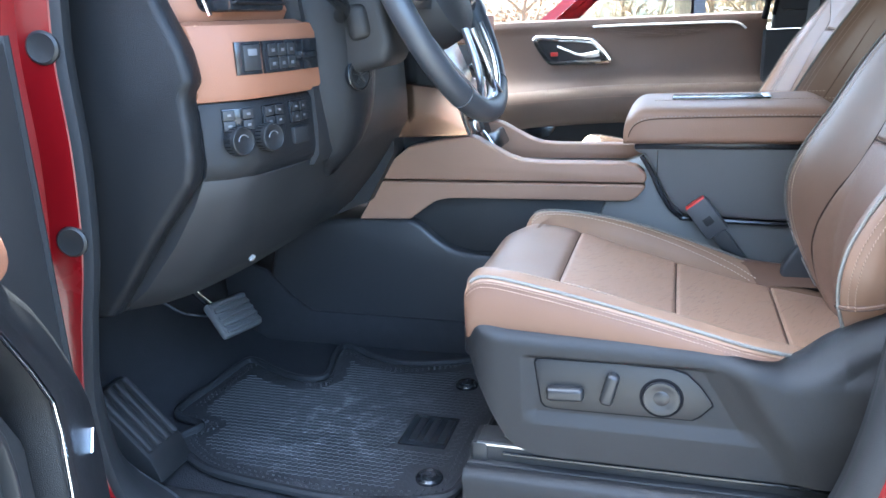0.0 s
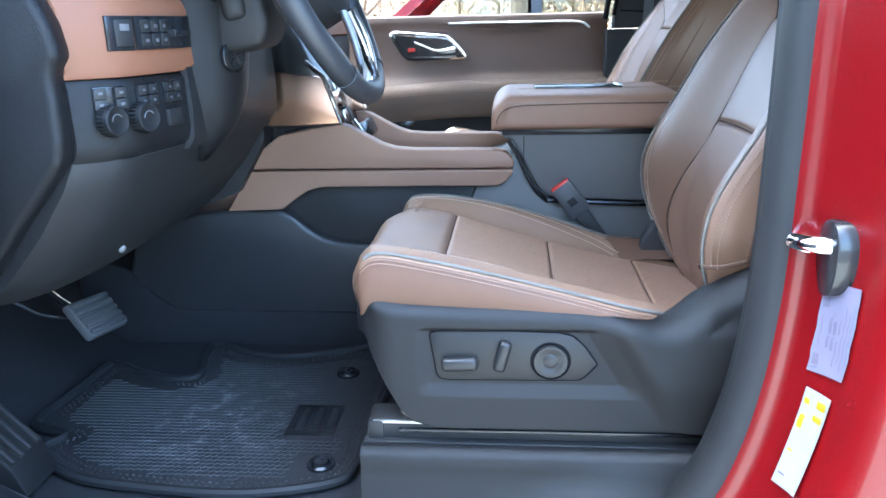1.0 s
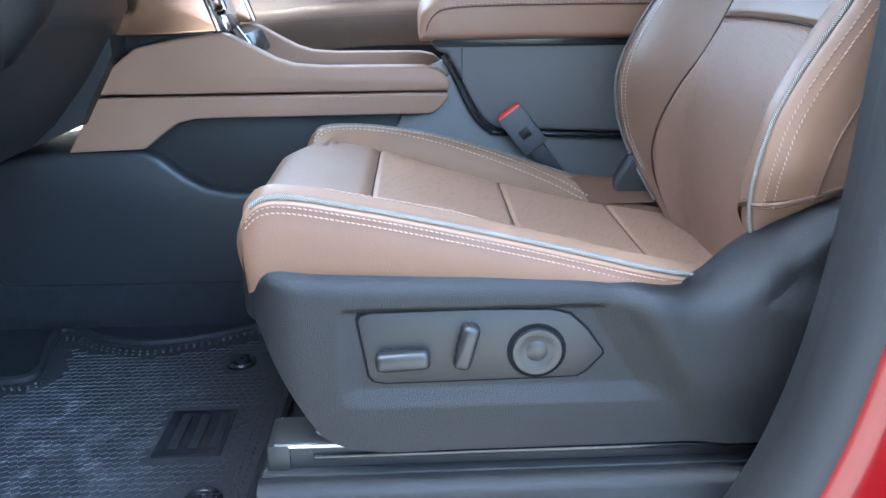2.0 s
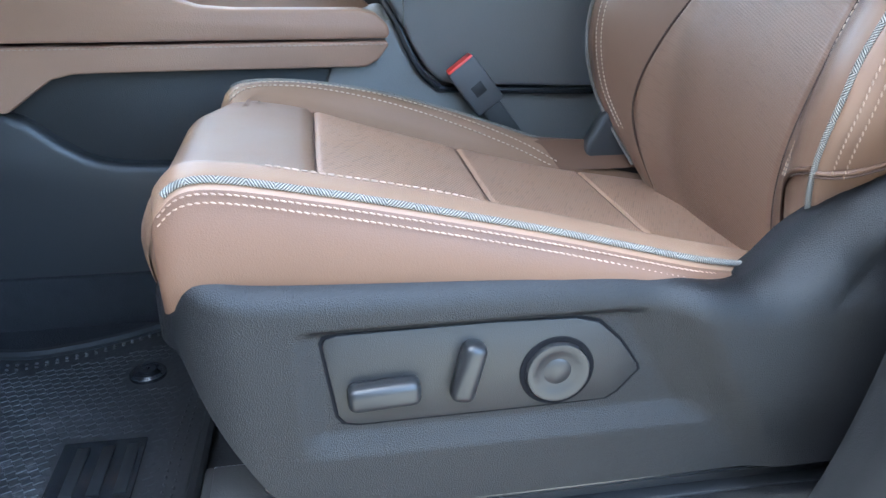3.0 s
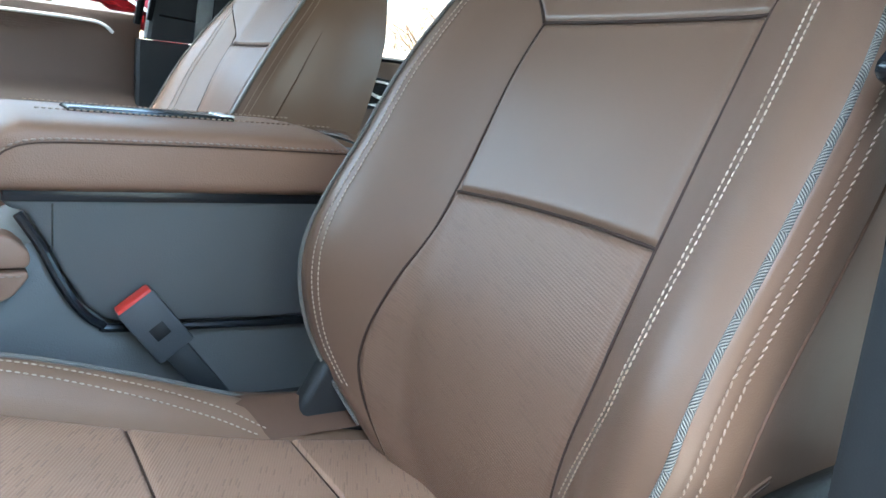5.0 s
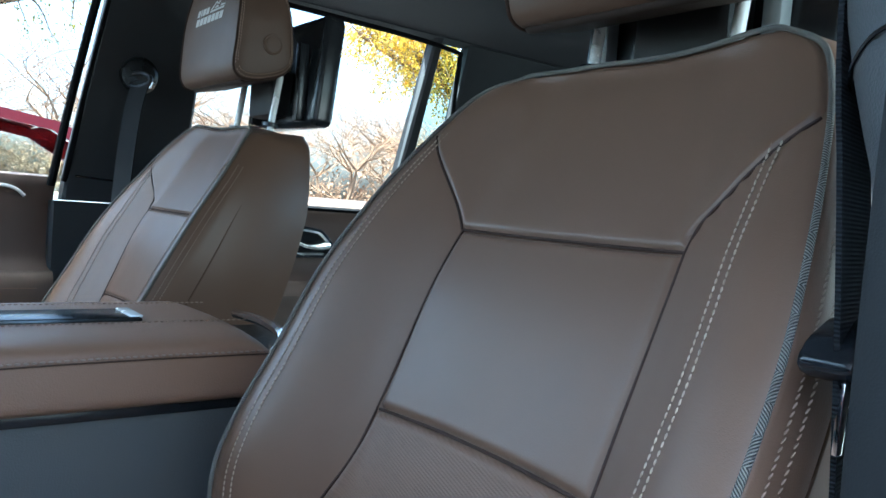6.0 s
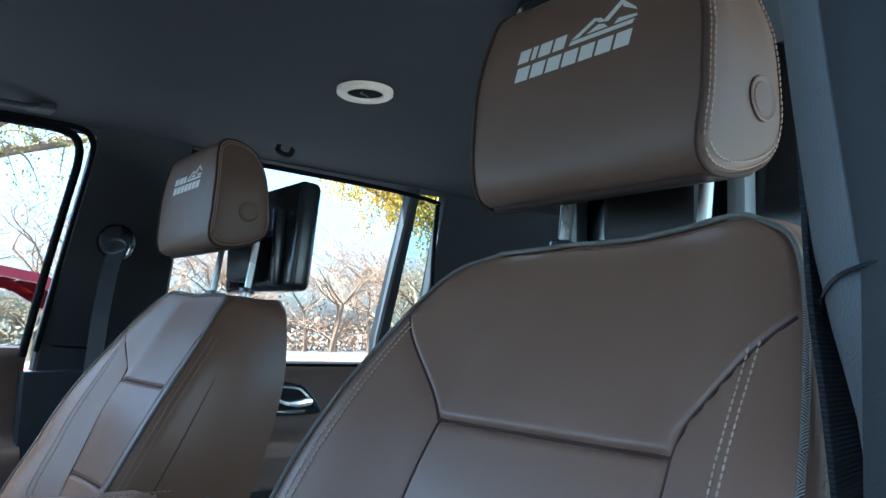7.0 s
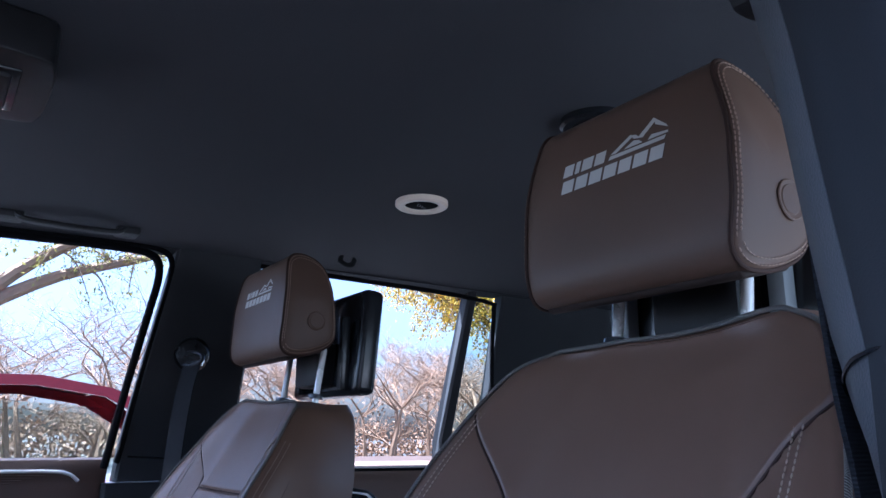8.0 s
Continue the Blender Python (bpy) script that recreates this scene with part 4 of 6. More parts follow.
    part("panel_gap", plate([(x + (x - 0.02) * 0.022, z + (z - 0.928) * 0.050) for x, z in gap], -0.2424, -0.225, 0), gap_black, val)
    part("switch_panel", plate(gap, -0.2438, -0.225, 0.0008), plastic_panel, val, "smooth grey switch panel with a pointed end")
    part("seat_slide_switch", box(-0.070, -0.024, yc - 0.2555, yc - 0.240, 0.909, 0.927, 0.006, turn=(0, -3, 0), seg=4) if m > 0 else box(-0.070, -0.024, yc + 0.240, yc + 0.2555, 0.909, 0.927, 0.006), switch_grey, val, "metallic grey rocker switch")
    part("recline_switch", box(-0.002, 0.014, yc - 0.2555, yc - 0.240, 0.908, 0.950, 0.006, turn=(0, 14, 0), seg=4) if m > 0 else box(-0.002, 0.014, yc + 0.240, yc + 0.2555, 0.908, 0.950, 0.006), switch_grey, val, "metallic grey upright switch")
    part("lumbar_well", lathe([(0.0250, -0.004), (0.0250, 0.0004), (0.0245, 0.0008), (0.0200, 0.0006), (0.001, 0.0004)], M((0.0655, -0.2440, 0.9215)), (0, -m, 0), 40), gap_black, val)
    part("lumbar_knob", lathe([(0.0214, -0.004), (0.0214, 0.0020), (0.0206, 0.0040), (0.0190, 0.0044), (0.014, 0.0022), (0.0092, 0.0014), (0.0085, 0.0019), (0.0005, 0.0022)], M((0.0655, -0.2440, 0.9215)), (0, -m, 0), 40), switch_grey, val, "round metallic grey lumbar control")
    part("valance_foot", prism([(-0.122, 0.850), (-0.090, 0.838), (-0.062, 0.826), (-0.090, 0.822), (-0.115, 0.830), (-0.128, 0.842)], "y", yc - m * 0.235, yc - m * 0.20, 0.003), plastic_gloss, val)
    # pan under the cushion and the track it slides on
    part("seat_pan", box(-0.14, 0.44, yc - 0.19, yc + 0.19, 0.838, 0.905, 0.02), plastic_soft, seat)
    part("inboard_hinge_cover", prism([(0.235, 0.900), (0.243, 0.950), (0.262, 0.985), (0.300, 1.010), (0.345, 1.020), (0.40, 1.0), (0.42, 0.90)], "y", *sorted((yc + m * 0.196, yc + m * 0.222)), 0.008, seg=3), plastic_soft, seat, "charcoal hinge cover")
    part("inboard_valance", box(-0.12, 0.42, yc + m * 0.215 - 0.012, yc + m * 0.215 + 0.012, 0.84, 0.94, 0.008), plastic, seat)
    for w in (-0.205, 0.19):
        tr = part("seat_track", box(-0.165, 0.50, yc + (w - 0.022) * m if m > 0 else yc - (w + 0.022), yc + (w + 0.022) * m if m > 0 else yc - (w - 0.022), 0.800, 0.828, 0.003), plastic_soft, seat, "dark slide rail")
        part("track_strip", box(-0.165, 0.50, yc + w * m - 0.0235, yc + w * m + 0.0235, 0.8215, 0.8260, 0.001), steel, tr, "bare steel edge")
        part("track_end", box(-0.172, -0.150, yc + w * m - 0.025, yc + w * m + 0.025, 0.792, 0.826, 0.004), plastic_panel, tr)
        part("track_slot", box(-0.13, 0.50, yc + w * m - 0.026, yc + w * m + 0.026, 0.811, 0.816, 0.001), plastic_gloss, tr)
        part("track_foot", box(-0.12, 0.48, yc + w * m - 0.02, yc + w * m + 0.02, 0.700, 0.802, 0.003), plastic_gloss, tr)
    return seat


front_seat("car_seat", 1.105, 1, "brown leather driver seat with cream double stitching and powered switches")
front_seat("car_seat", 1.985, -1, "brown leather passenger seat with headrest, beside the console", 0.036, 0.022, 0.009)


# ---- doors ----
def trim_sheet(x0, x1, prof, y, sgn, nx=24, bend=None):
    """A door lining: prof is (height, depth into the cabin) pairs."""
    rows = []
    for i in range(nx + 1):
        x = x0 + (x1 - x0) * i / nx
        e = 0.012 * (1 - soft(x - x0, 0, 0.02)) + 0.012 * (1 - soft(x1 - x, 0, 0.02))
        rows.append([(x, y - sgn * (d - e), z + (bend(x, z) if bend else 0)) for z, d in prof] + [(x, y + sgn * 0.05, prof[-1][0]), (x, y + sgn * 0.05, prof[0][0])])
    return sheet(rows, closed_v=True, caps=True)


UPPER = [(1.348, -0.02), (1.350, -0.006), (1.346, 0.004), (1.335, 0.008), (1.324, 0.006), (1.316, 0.001), (1.300, -0.002), (1.26, -0.006), (1.215, -0.008), (1.185, -0.002), (1.172, 0.010), (1.160, 0.022)]
REST = [(1.160, 0.020), (1.156, 0.030), (1.148, 0.037), (1.130, 0.042), (1.100, 0.040), (1.075, 0.030), (1.055, 0.015), (1.046, 0.0)]
LOW = [(1.050, -0.004), (1.02, -0.012), (0.95, -0.014), (0.88, -0.010), (0.80, 0.010), (0.72, 0.012)]


def door_panel(name, x0, x1, label, handle_at, strip):
    d = thing(name, ((x0 + x1) / 2, PY + 0.02, 0.72), label, "door", kind="structure")

    def dip(x, z):
        return -0.028 * soft(-x, 0.05, 0.6) * soft(1.19 - z, -0.02, 0.03) if name == "door_2" else -0.018
    part("upper_lining", trim_sheet(x0, x1, UPPER, PY, 1, bend=dip), door_vinyl, d, "dark brown padded lining")
    part("armrest", trim_sheet(x0, x1, REST, PY, 1, bend=dip), armrest_vinyl, d, "brown padded armrest")
    part("lower_lining", trim_sheet(x0, x1, LOW, PY, 1, bend=dip), plastic_soft, d, "charcoal lower lining with pocket")
    part("armrest_stitching", dashes([(x, PY - 0.0425, 1.128 + dip(x, 1.128)) for x in (x0 + 0.03 + (x1 - x0 - 0.06) * i / 40 for i in range(41))], 0.006, r=0.0007), thread_dark, d)
    # handle in its bezel
    hx, hz = handle_at
    ring = spline([(hx - 0.108, hz + 0.030, 0), (hx - 0.098, hz + 0.039, 0), (hx - 0.03, hz + 0.034, 0), (hx + 0.045, hz + 0.028, 0), (hx + 0.072, hz + 0.018, 0), (hx + 0.108, hz - 0.022, 0), (hx + 0.104, hz - 0.034, 0), (hx + 0.03, hz - 0.036, 0), (hx - 0.045, hz - 0.037, 0), (hx - 0.068, hz - 0.030, 0), (hx - 0.090, hz - 0.002, 0)], 66, True)
    part("handle_cup", prism([(p.x, p.y) for p in ring[::2]], "y", PY - 0.004, PY + 0.008, 0), plastic_gloss, d, "black handle cup")
    part("handle_bezel", tube([(p.x, PY - 0.005, p.y) for p in ring], 0.0085, 8, True), chrome, d, "chrome bezel")
    part("door_handle", tube(spline([(hx - 0.040, PY - 0.008, hz + 0.012), (hx - 0.015, PY - 0.014, hz + 0.002), (hx + 0.02, PY - 0.018, hz - 0.012), (hx + 0.05, PY - 0.018, hz - 0.014), (hx + 0.082, PY - 0.014, hz - 0.010)], 24), lambda f: 0.007 + 0.011 * soft(f, 0.45, 0.95), 10, flat=0.5), satin_silver, d, "chrome door lever")
    part("lock_button", box(hx - 0.062, hx - 0.040, PY - 0.008, PY, hz - 0.016, hz - 0.004, 0.002), red_button if name == "door_2" else plastic_panel, d)
    if strip:
        a, b = strip
        part("trim_strip", tube(spline([(a, PY - 0.006, 1.326), (a + 0.1, PY - 0.010, 1.327), ((a + b) / 2, PY - 0.011, 1.326), (b - 0.06, PY - 0.011, 1.325), (b - 0.02, PY - 0.010, 1.320), (b, PY - 0.008, 1.306)], 40), 0.0036, 8), satin_silver, d, "thin chrome strip")
        bm = bmesh.new()
        for k in range(6):
            z = 1.318 - 0.0045 * k
            tube(spline([(a + 0.03 + 0.012 * k, PY - 0.0050, z), ((a + b) / 2, PY - 0.0075, z), (b - 0.06 - 0.02 * k, PY - 0.0050, z - 0.001)], 12), 0.0011, 5, bm=bm)
        part("ribbed_inlay", bm, door_vinyl, d, "fine ribs under the strip")
    return d


door_panel("door_2", -0.78, 0.305, "closed passenger door with dark brown padded lining", (-0.233, 1.261), (-0.17, 0.250))
door_panel("door_3", 0.565, 1.30, "closed rear door with dark brown lining", (0.838, 1.240), None)
tagged(part("door_speaker", lathe([(0.05, 0), (0.05, 0.008), (0.04, 0.012), (0.001, 0.012)], (-0.33, PY + 0.012, 1.045), (0, -1, 0.2), 28), plastic_gloss), "round dark tweeter low on the passenger door", "speaker")

# the driver's door stands open beside the camera
HINGE, SWING = Vector((-0.613, 0.652, 0)), radians(68)


def swung(a, d, z):
    """a: from the hinge along the door; d: towards the cabin side of it."""
    return (HINGE.x + a * math.cos(SWING) + d * math.sin(SWING), HINGE.y - a * math.sin(SWING) + d * math.cos(SWING), z)


def slab(poly, d0, d1, r=0.004):
    """A plate on the door: poly in (along, height)."""
    bm = prism(poly, "y", d0, d1, r)
    for v in bm.verts:
        v.co = swung(v.co.x, v.co.y, v.co.z)
    return bm


door = thing("door_1", swung(0.5, 0, 0.55), "open driver door with red shell and charcoal lining", "door", kind="structure")
part("door_shell", slab([(0, 0.55), (1.02, 0.55), (1.04, 1.35), (0.0, 1.36)], -0.10, 0.020, 0.012), red_paint, door, "red painted shell")
part("door_lining", slab([(0.046, 0.62), (0.98, 0.62), (0.99, 1.36), (0.044, 1.36)], 0.018, 0.048, 0.010), plastic_soft, door, "charcoal lining")
rim = [(0.150, 0.60), (0.150, 0.86), (0.152, 0.978), (0.158, 1.03), (0.177, 1.068), (0.207, 1.116), (0.237, 1.153), (0.279, 1.190), (0.45, 1.215)]
lip = [(0.238, 0.60), (0.238, 0.93), (0.235, 0.99), (0.2325, 1.035), (0.236, 1.066), (0.260, 1.104), (0.296, 1.152), (0.45, 1.18)]
part("lower_bolster", slab(rim + lip[::-1], 0.046, 0.112, 0.012), plastic, door, "grey moulded edge of the door pocket")
part("pocket_strip", slab([(a - 0.001, z) for a, z in lip] + [(a + 0.0025, z - 0.002) for a, z in lip[::-1]], 0.1085, 0.1125, 0.001), chrome, door, "thin chrome strip")
part("pocket", slab([(0.238, 0.60), (0.238, 1.03), (0.30, 1.13), (0.9, 1.15), (0.9, 0.60)], 0.046, 0.085, 0.01), plastic_soft, door)
part("pocket_rib", slab([(0.282, 0.60), (0.286, 1.03), (0.292, 1.065), (0.315, 1.103), (0.6, 1.13), (0.6, 1.12), (0.32, 1.095), (0.298, 1.06), (0.293, 1.03), (0.290, 0.60)], 0.08, 0.098, 0.003), plastic_panel, door)
part("door_armrest", slab([(0.266, 1.192), (0.267, 1.212), (0.285, 1.235), (0.75, 1.255), (0.75, 1.18), (0.285, 1.184)], 0.046, 0.118, 0.014), leather_tan, door, "tan leather armrest")
part("door_seal", tube([swung(a, 0.028, z) for a, z in ((0.012, 0.60), (0.010, 0.9), (0.008, 1.2), (0.008, 1.36))], 0.007, 8), rubber, door)
part("lining_clip", slab([(0.186, 0.988), (0.192, 0.988), (0.180, 1.008), (0.175, 1.006)], 0.110, 0.116, 0.001), chrome, door, "small bright clip")

# ---- centre console ----
console = thing("centre_console", (0.0, MID, FLOOR), "brown leather and charcoal plastic centre console between the seats", "console")
part("lower_body", prism([(-0.80, 0.70), (-0.72, 0.955), (-0.60, 0.975), (-0.53, 0.984), (-0.43, 0.984), (-0.405, 0.972), (-0.375, 0.945), (-0.345, 0.926), (-0.31, 0.918), (-0.25, 0.915), (0.46, 0.910), (0.46, 0.70)], "y", 1.408, 2 * MID - 1.408, 0.012, seg=3), console_low, console, "charcoal plastic base")
part("carpet_flank", prism([(-0.85, 0.69), (-0.86, 0.90), (-0.755, 0.862), (-0.70, 0.806), (-0.655, 0.776), (0.46, 0.772), (0.46, 0.69)], "y", 1.398, 1.412, 0.003), carpet, console)
part("pocket_wall", prism([(-0.48, 0.90), (-0.46, 1.06), (0.03, 1.06), (0.10, 0.90)], "y", 1.432, 2 * MID - 1.432, 0.006), plastic_soft, console)
part("flank", prism([(-0.035, 1.066), (0.022, 1.085), (0.036, 1.085), (0.062, 1.03), (0.095, 1.0), (0.46, 0.99), (0.46, 0.88), (-0.16, 0.88), (-0.09, 0.925)], "y", 1.418, 2 * MID - 1.418, 0.006), console_grey, console)
SIDE_UP = [(-0.478, 1.064), (-0.455, 1.100), (-0.418, 1.128), (-0.36, 1.139), (-0.300, 1.147), (-0.285, 1.143), (-0.255, 1.126), (-0.225, 1.110), (-0.200, 1.102), (-0.16, 1.099), (-0.015, 1.098), (0.006, 1.093), (0.020, 1.080), (0.022, 1.070), (0.018, 1.064)]
SIDE_LOW = [(-0.480, 1.060), (0.019, 1.061), (0.020, 1.056), (0.008, 1.040), (-0.008, 1.031), (-0.30, 1.030), (-0.345, 1.029), (-0.370, 1.023), (-0.395, 1.006), (-0.422, 0.986), (-0.530, 0.983)]
for sg in (-1, 1):
    y0 = MID + sg * 0.149
    part("side_upper", prism(SIDE_UP, "y", y0, y0 - sg * 0.042, 0.006, seg=3), leather_trim, console, "brown leather-wrapped rail")
    part("side_lower", prism(SIDE_LOW, "y", y0 + sg * 0.001, y0 - sg * 0.03, 0.004, seg=3), leather_trim, console, "brown leather-wrapped skirt")
    part("rail_stitching", dashes([(-0.47 + 0.485 * i / 30, y0 + sg * 0.0015, 1.0575) for i in range(31)], 0.006, 0.8, 0.0007), thread, console, "pale thread")
part("tray", box(-0.30, 0.012, MID - 0.112, MID + 0.112, 1.02, 1.070, 0.006), plastic_panel, console, "grey tray floor")
part("cup_holder", lathe([(0.040, 0.0), (0.043, 0.004), (0.041, 0.006), (0.037, 0.003), (0.036, -0.002), (0.001, -0.002)], (-0.075, MID - 0.05, 1.072), (0, 0, 1), 32), chrome, console, "chrome cup holder rim")
part("cup_holder_two", lathe([(0.040, 0.0), (0.043, 0.004), (0.041, 0.006), (0.037, 0.003), (0.036, -0.002), (0.001, -0.002)], (-0.165, MID - 0.05, 1.072), (0, 0, 1), 32), chrome, console, "chrome cup holder rim")
# copper coloured cheek and the controls behind it
CHEEK = [(-0.500, 1.142), (-0.296, 1.1495), (-0.300, 1.160), (-0.325, 1.232), (-0.520, 1.260)]
for sg in (-1, 1):
    y0 = MID + sg * 0.147
    part("cheek", prism(CHEEK, "y", y0, y0 - sg * 0.03, 0.003), copper, console, "brushed copper-brown panel")
    part("cheek_edge", tube([(-0.297, y0 + sg * 0.001, 1.150), (-0.311, y0 + sg * 0.001, 1.192), (-0.326, y0 + sg * 0.001, 1.234), (-0.36, y0, 1.262)], 0.0045, 8), chrome, console, "chrome edge")
part("stack_face", prism([(-0.300, 1.10), (-0.315, 1.15), (-0.340, 1.225), (-0.40, 1.36), (-0.50, 1.36), (-0.50, 1.10)], "y", MID - 0.115, MID + 0.115, 0.004), plastic_gloss, console, "glossy black control stack")
for k in range(3):
    for j in range(2):
        part("stack_button", box(-0.323 - 0.026 * j, -0.305 - 0.026 * j, MID - 0.100 + 0.04 * k, MID - 0.068 + 0.04 * k, 1.140 + 0.055 * j, 1.166 + 0.055 * j, 0.003, turn=(0, -20, 0)), chrome if (k + j) % 2 else plastic_panel, console)
part("stack_dial", lathe([(0.020, 0), (0.020, 0.014), (0.017, 0.017), (0.001, 0.016)], (-0.318, MID - 0.085, 1.185), (0.95, 0, 0.3), 28), chrome, console, "chrome dial")
part("gear_buttons", box(-0.290, -0.262, MID - 0.09, MID + 0.05, 1.105, 1.14, 0.006, turn=(0, -25, 0)), plastic_gloss, console)
part("gear_trim", tube(spline([(-0.285, MID - 0.1, 1.15), (-0.268, MID - 0.1, 1.125), (-0.255, MID - 0.1, 1.10), (-0.25, MID - 0.1, 1.08)], 12), 0.006, 8), chrome, console, "chrome trim")
# storage box and its padded lid
part("storage_box", prism([(-0.004, 1.129), (0.004, 1.118), (0.018, 1.115), (0.036, 1.085), (0.050, 1.055), (0.068, 1.025), (0.084, 1.011), (0.100, 1.006), (0.254, 1.000), (0.46, 0.998), (0.46, 1.129)], "y", 1.4045, 2 * MID - 1.4045, 0.005, seg=3), console_grey, console, "charcoal storage box")
part("box_seam", box(0.0385, 0.0400, 1.4035, 1.41, 1.078, 1.122), plastic_gloss, console)
part("box_shadow_line", tube(spline([(0.012, 1.409, 1.112), (0.030, 1.409, 1.082), (0.046, 1.409, 1.048), (0.064, 1.409, 1.019), (0.082, 1.409, 1.004), (0.10, 1.409, 0.9995), (0.25, 1.409, 0.994), (0.40, 1.409, 0.992)], 60), 0.0045, 8), plastic_gloss, console)
LID = []
for i in range(61):
    f = (i / 60) ** 1.7
    x = -0.020 + 0.385 * f
    fr = math.sqrt(max(0.0, 1 - (1 - min(1, f * 10)) ** 2))
    bk = 1 - 0.55 * soft(x, 0.30, 0.365)
    w = 0.146 + 0.016 * fr
    h0, h1 = 1.131, 1.158 + 0.039 * fr
    h1 = 1.131 + (h1 - 1.131) * bk
    row = []
    for k in range(72):
        a = 2 * math.pi * k / 72
        c, s = math.cos(a), math.sin(a)
        c, s = math.copysign(abs(c) ** 0.26, c), math.copysign(abs(s) ** 0.30, s)
        row.append((x, MID + w * c, (h0 + h1) / 2 + (h1 - h0) / 2 * s + 0.004 * (1 - c * c) * (s > 0)))
    LID.append(row)
lid = part("armrest_lid", sheet(LID, closed_v=True, caps=True), leather_trim, console, "brown padded leather armrest", sharp=60)
for sg in (-1, 1):
    yy = MID + sg * 0.1635
    arc = spline([(-0.012, yy - sg * 0.010, 1.142), (-0.008, yy - sg * 0.005, 1.160), (0.004, yy, 1.174), (0.03, yy, 1.181), (0.10, yy, 1.183), (0.20, yy, 1.184), (0.34, yy, 1.183)], 70)
    part("lid_stitching", dashes(arc, 0.0062, 0.72, 0.0012), thread, lid, "pale thread")
    part("lid_seam", tube([(p.x, p.y, p.z - 0.003) for p in arc], 0.0009, 6), seam_brown, lid)
    part("top_stitching", dashes([(0.03 + 0.30 * i / 20, MID + sg * 0.075, 1.2025) for i in range(21)], 0.0058, 0.7, 0.0009), thread, lid)
part("lid_shadow_gap", box(0.0, 0.40, MID - 0.146, MID + 0.146, 1.124, 1.138, 0.002), plastic_gloss, console)
part("lid_tray", box(0.06, 0.225, MID - 0.055, MID + 0.02, 1.1980, 1.2045, 0.003), plastic_gloss, lid, "dark recessed tray in the lid")
part("tray_end", box(0.213, 0.226, MID - 0.050, MID + 0.015, 1.2030, 1.2060, 0.0012), satin_silver, lid, "bright end of the tray")
part("rear_handle", tube(spline([(0.345, MID - 0.12, 1.170), (0.362, MID - 0.10, 1.186), (0.372, MID - 0.02, 1.190), (0.372, MID + 0.08, 1.188)], 24), 0.006, 8), chrome, console, "chrome trim behind the lid")
part("rear_tray", box(0.33, 0.46, MID - 0.14, MID + 0.14, 1.12, 1.165, 0.012), plastic, console)

# the whole console stands a little off the seat's middle, narrower than drawn above
for ob in console.children_recursive:
    ob.data.transform(Matrix(((1.029, 0, 0, 0.0009), (0, 0.893, 0, 0.1816), (0, 0, 1.029, -0.0357), (0, 0, 0, 1))))

# seat belt buckle between seat and console
buckle_grey = mat("grained_buckle_plastic", (0.050, 0.050, 0.052), 0.5, vary=0.12, grain=0.4, grain_scale=900)
buckle = thing("seat_belt_buckle", (0.16, 1.392, 0.93), "dark grey seat belt buckle with a red release button", "buckle")


def tilted(x0, x1, y0, y1, l0, l1, r, bm=None):
    """A block along the buckle's stalk."""
    b = box(x0, x1, y0, y1, l0, l1, r, bm)
    m = Matrix.Translation((0.1617, 1.415, 0.961)) @ Euler((0, radians(-38), 0)).to_matrix().to_4x4()
    bmesh.ops.transform(b, matrix=m, verts=b.verts)
    return b


part("housing", tilted(-0.0205, 0.0205, -0.012, 0.012, 0.018, 0.086, 0.003), buckle_grey, buckle, "grained grey housing")
part("release_button", tilted(-0.0185, 0.0185, -0.0105, 0.0085, 0.080, 0.0885, 0.0015), red_button, buckle, "red release button")
part("stalk", tilted(-0.013, 0.013, -0.006, 0.006, -0.06, 0.020, 0.003), plastic_soft, buckle)
part("housing_mark", tilted(-0.008, 0.008, -0.0126, -0.011, 0.040, 0.055, 0.0004), plastic_panel, buckle)

# ---- floor mat, riser cover, pedals ----
OUT = [(-0.770, 1.066), (-0.700, 1.032), (-0.714, 0.985), (-0.67, 0.945), (-0.60, 0.910), (-0.49, 0.893), (-0.378, 0.886), (-0.29, 0.900), (-0.228, 0.925), (-0.214, 0.96), (-0.210, 1.02), (-0.206, 1.15), (-0.203, 1.27), (-0.220, 1.35), (-0.265, 1.398), (-0.34, 1.365), (-0.43, 1.342), (-0.51, 1.362), (-0.560, 1.392), (-0.590, 1.392), (-0.586, 1.34), (-0.566, 1.255), (-0.61, 1.238), (-0.68, 1.262), (-0.735, 1.292), (-0.762, 1.285), (-0.768, 1.18)]
mat_thing = thing("floor_mat", (-0.45, 1.12, FLOOR), "black ribbed rubber floor mat with dusty scuffs", "floor mat")
mat_rubber = mat("ribbed_mat_rubber", (0.0210, 0.0211, 0.0228), 0.5, vary=0.25, grain=0.5, grain_scale=160, blotch=16)


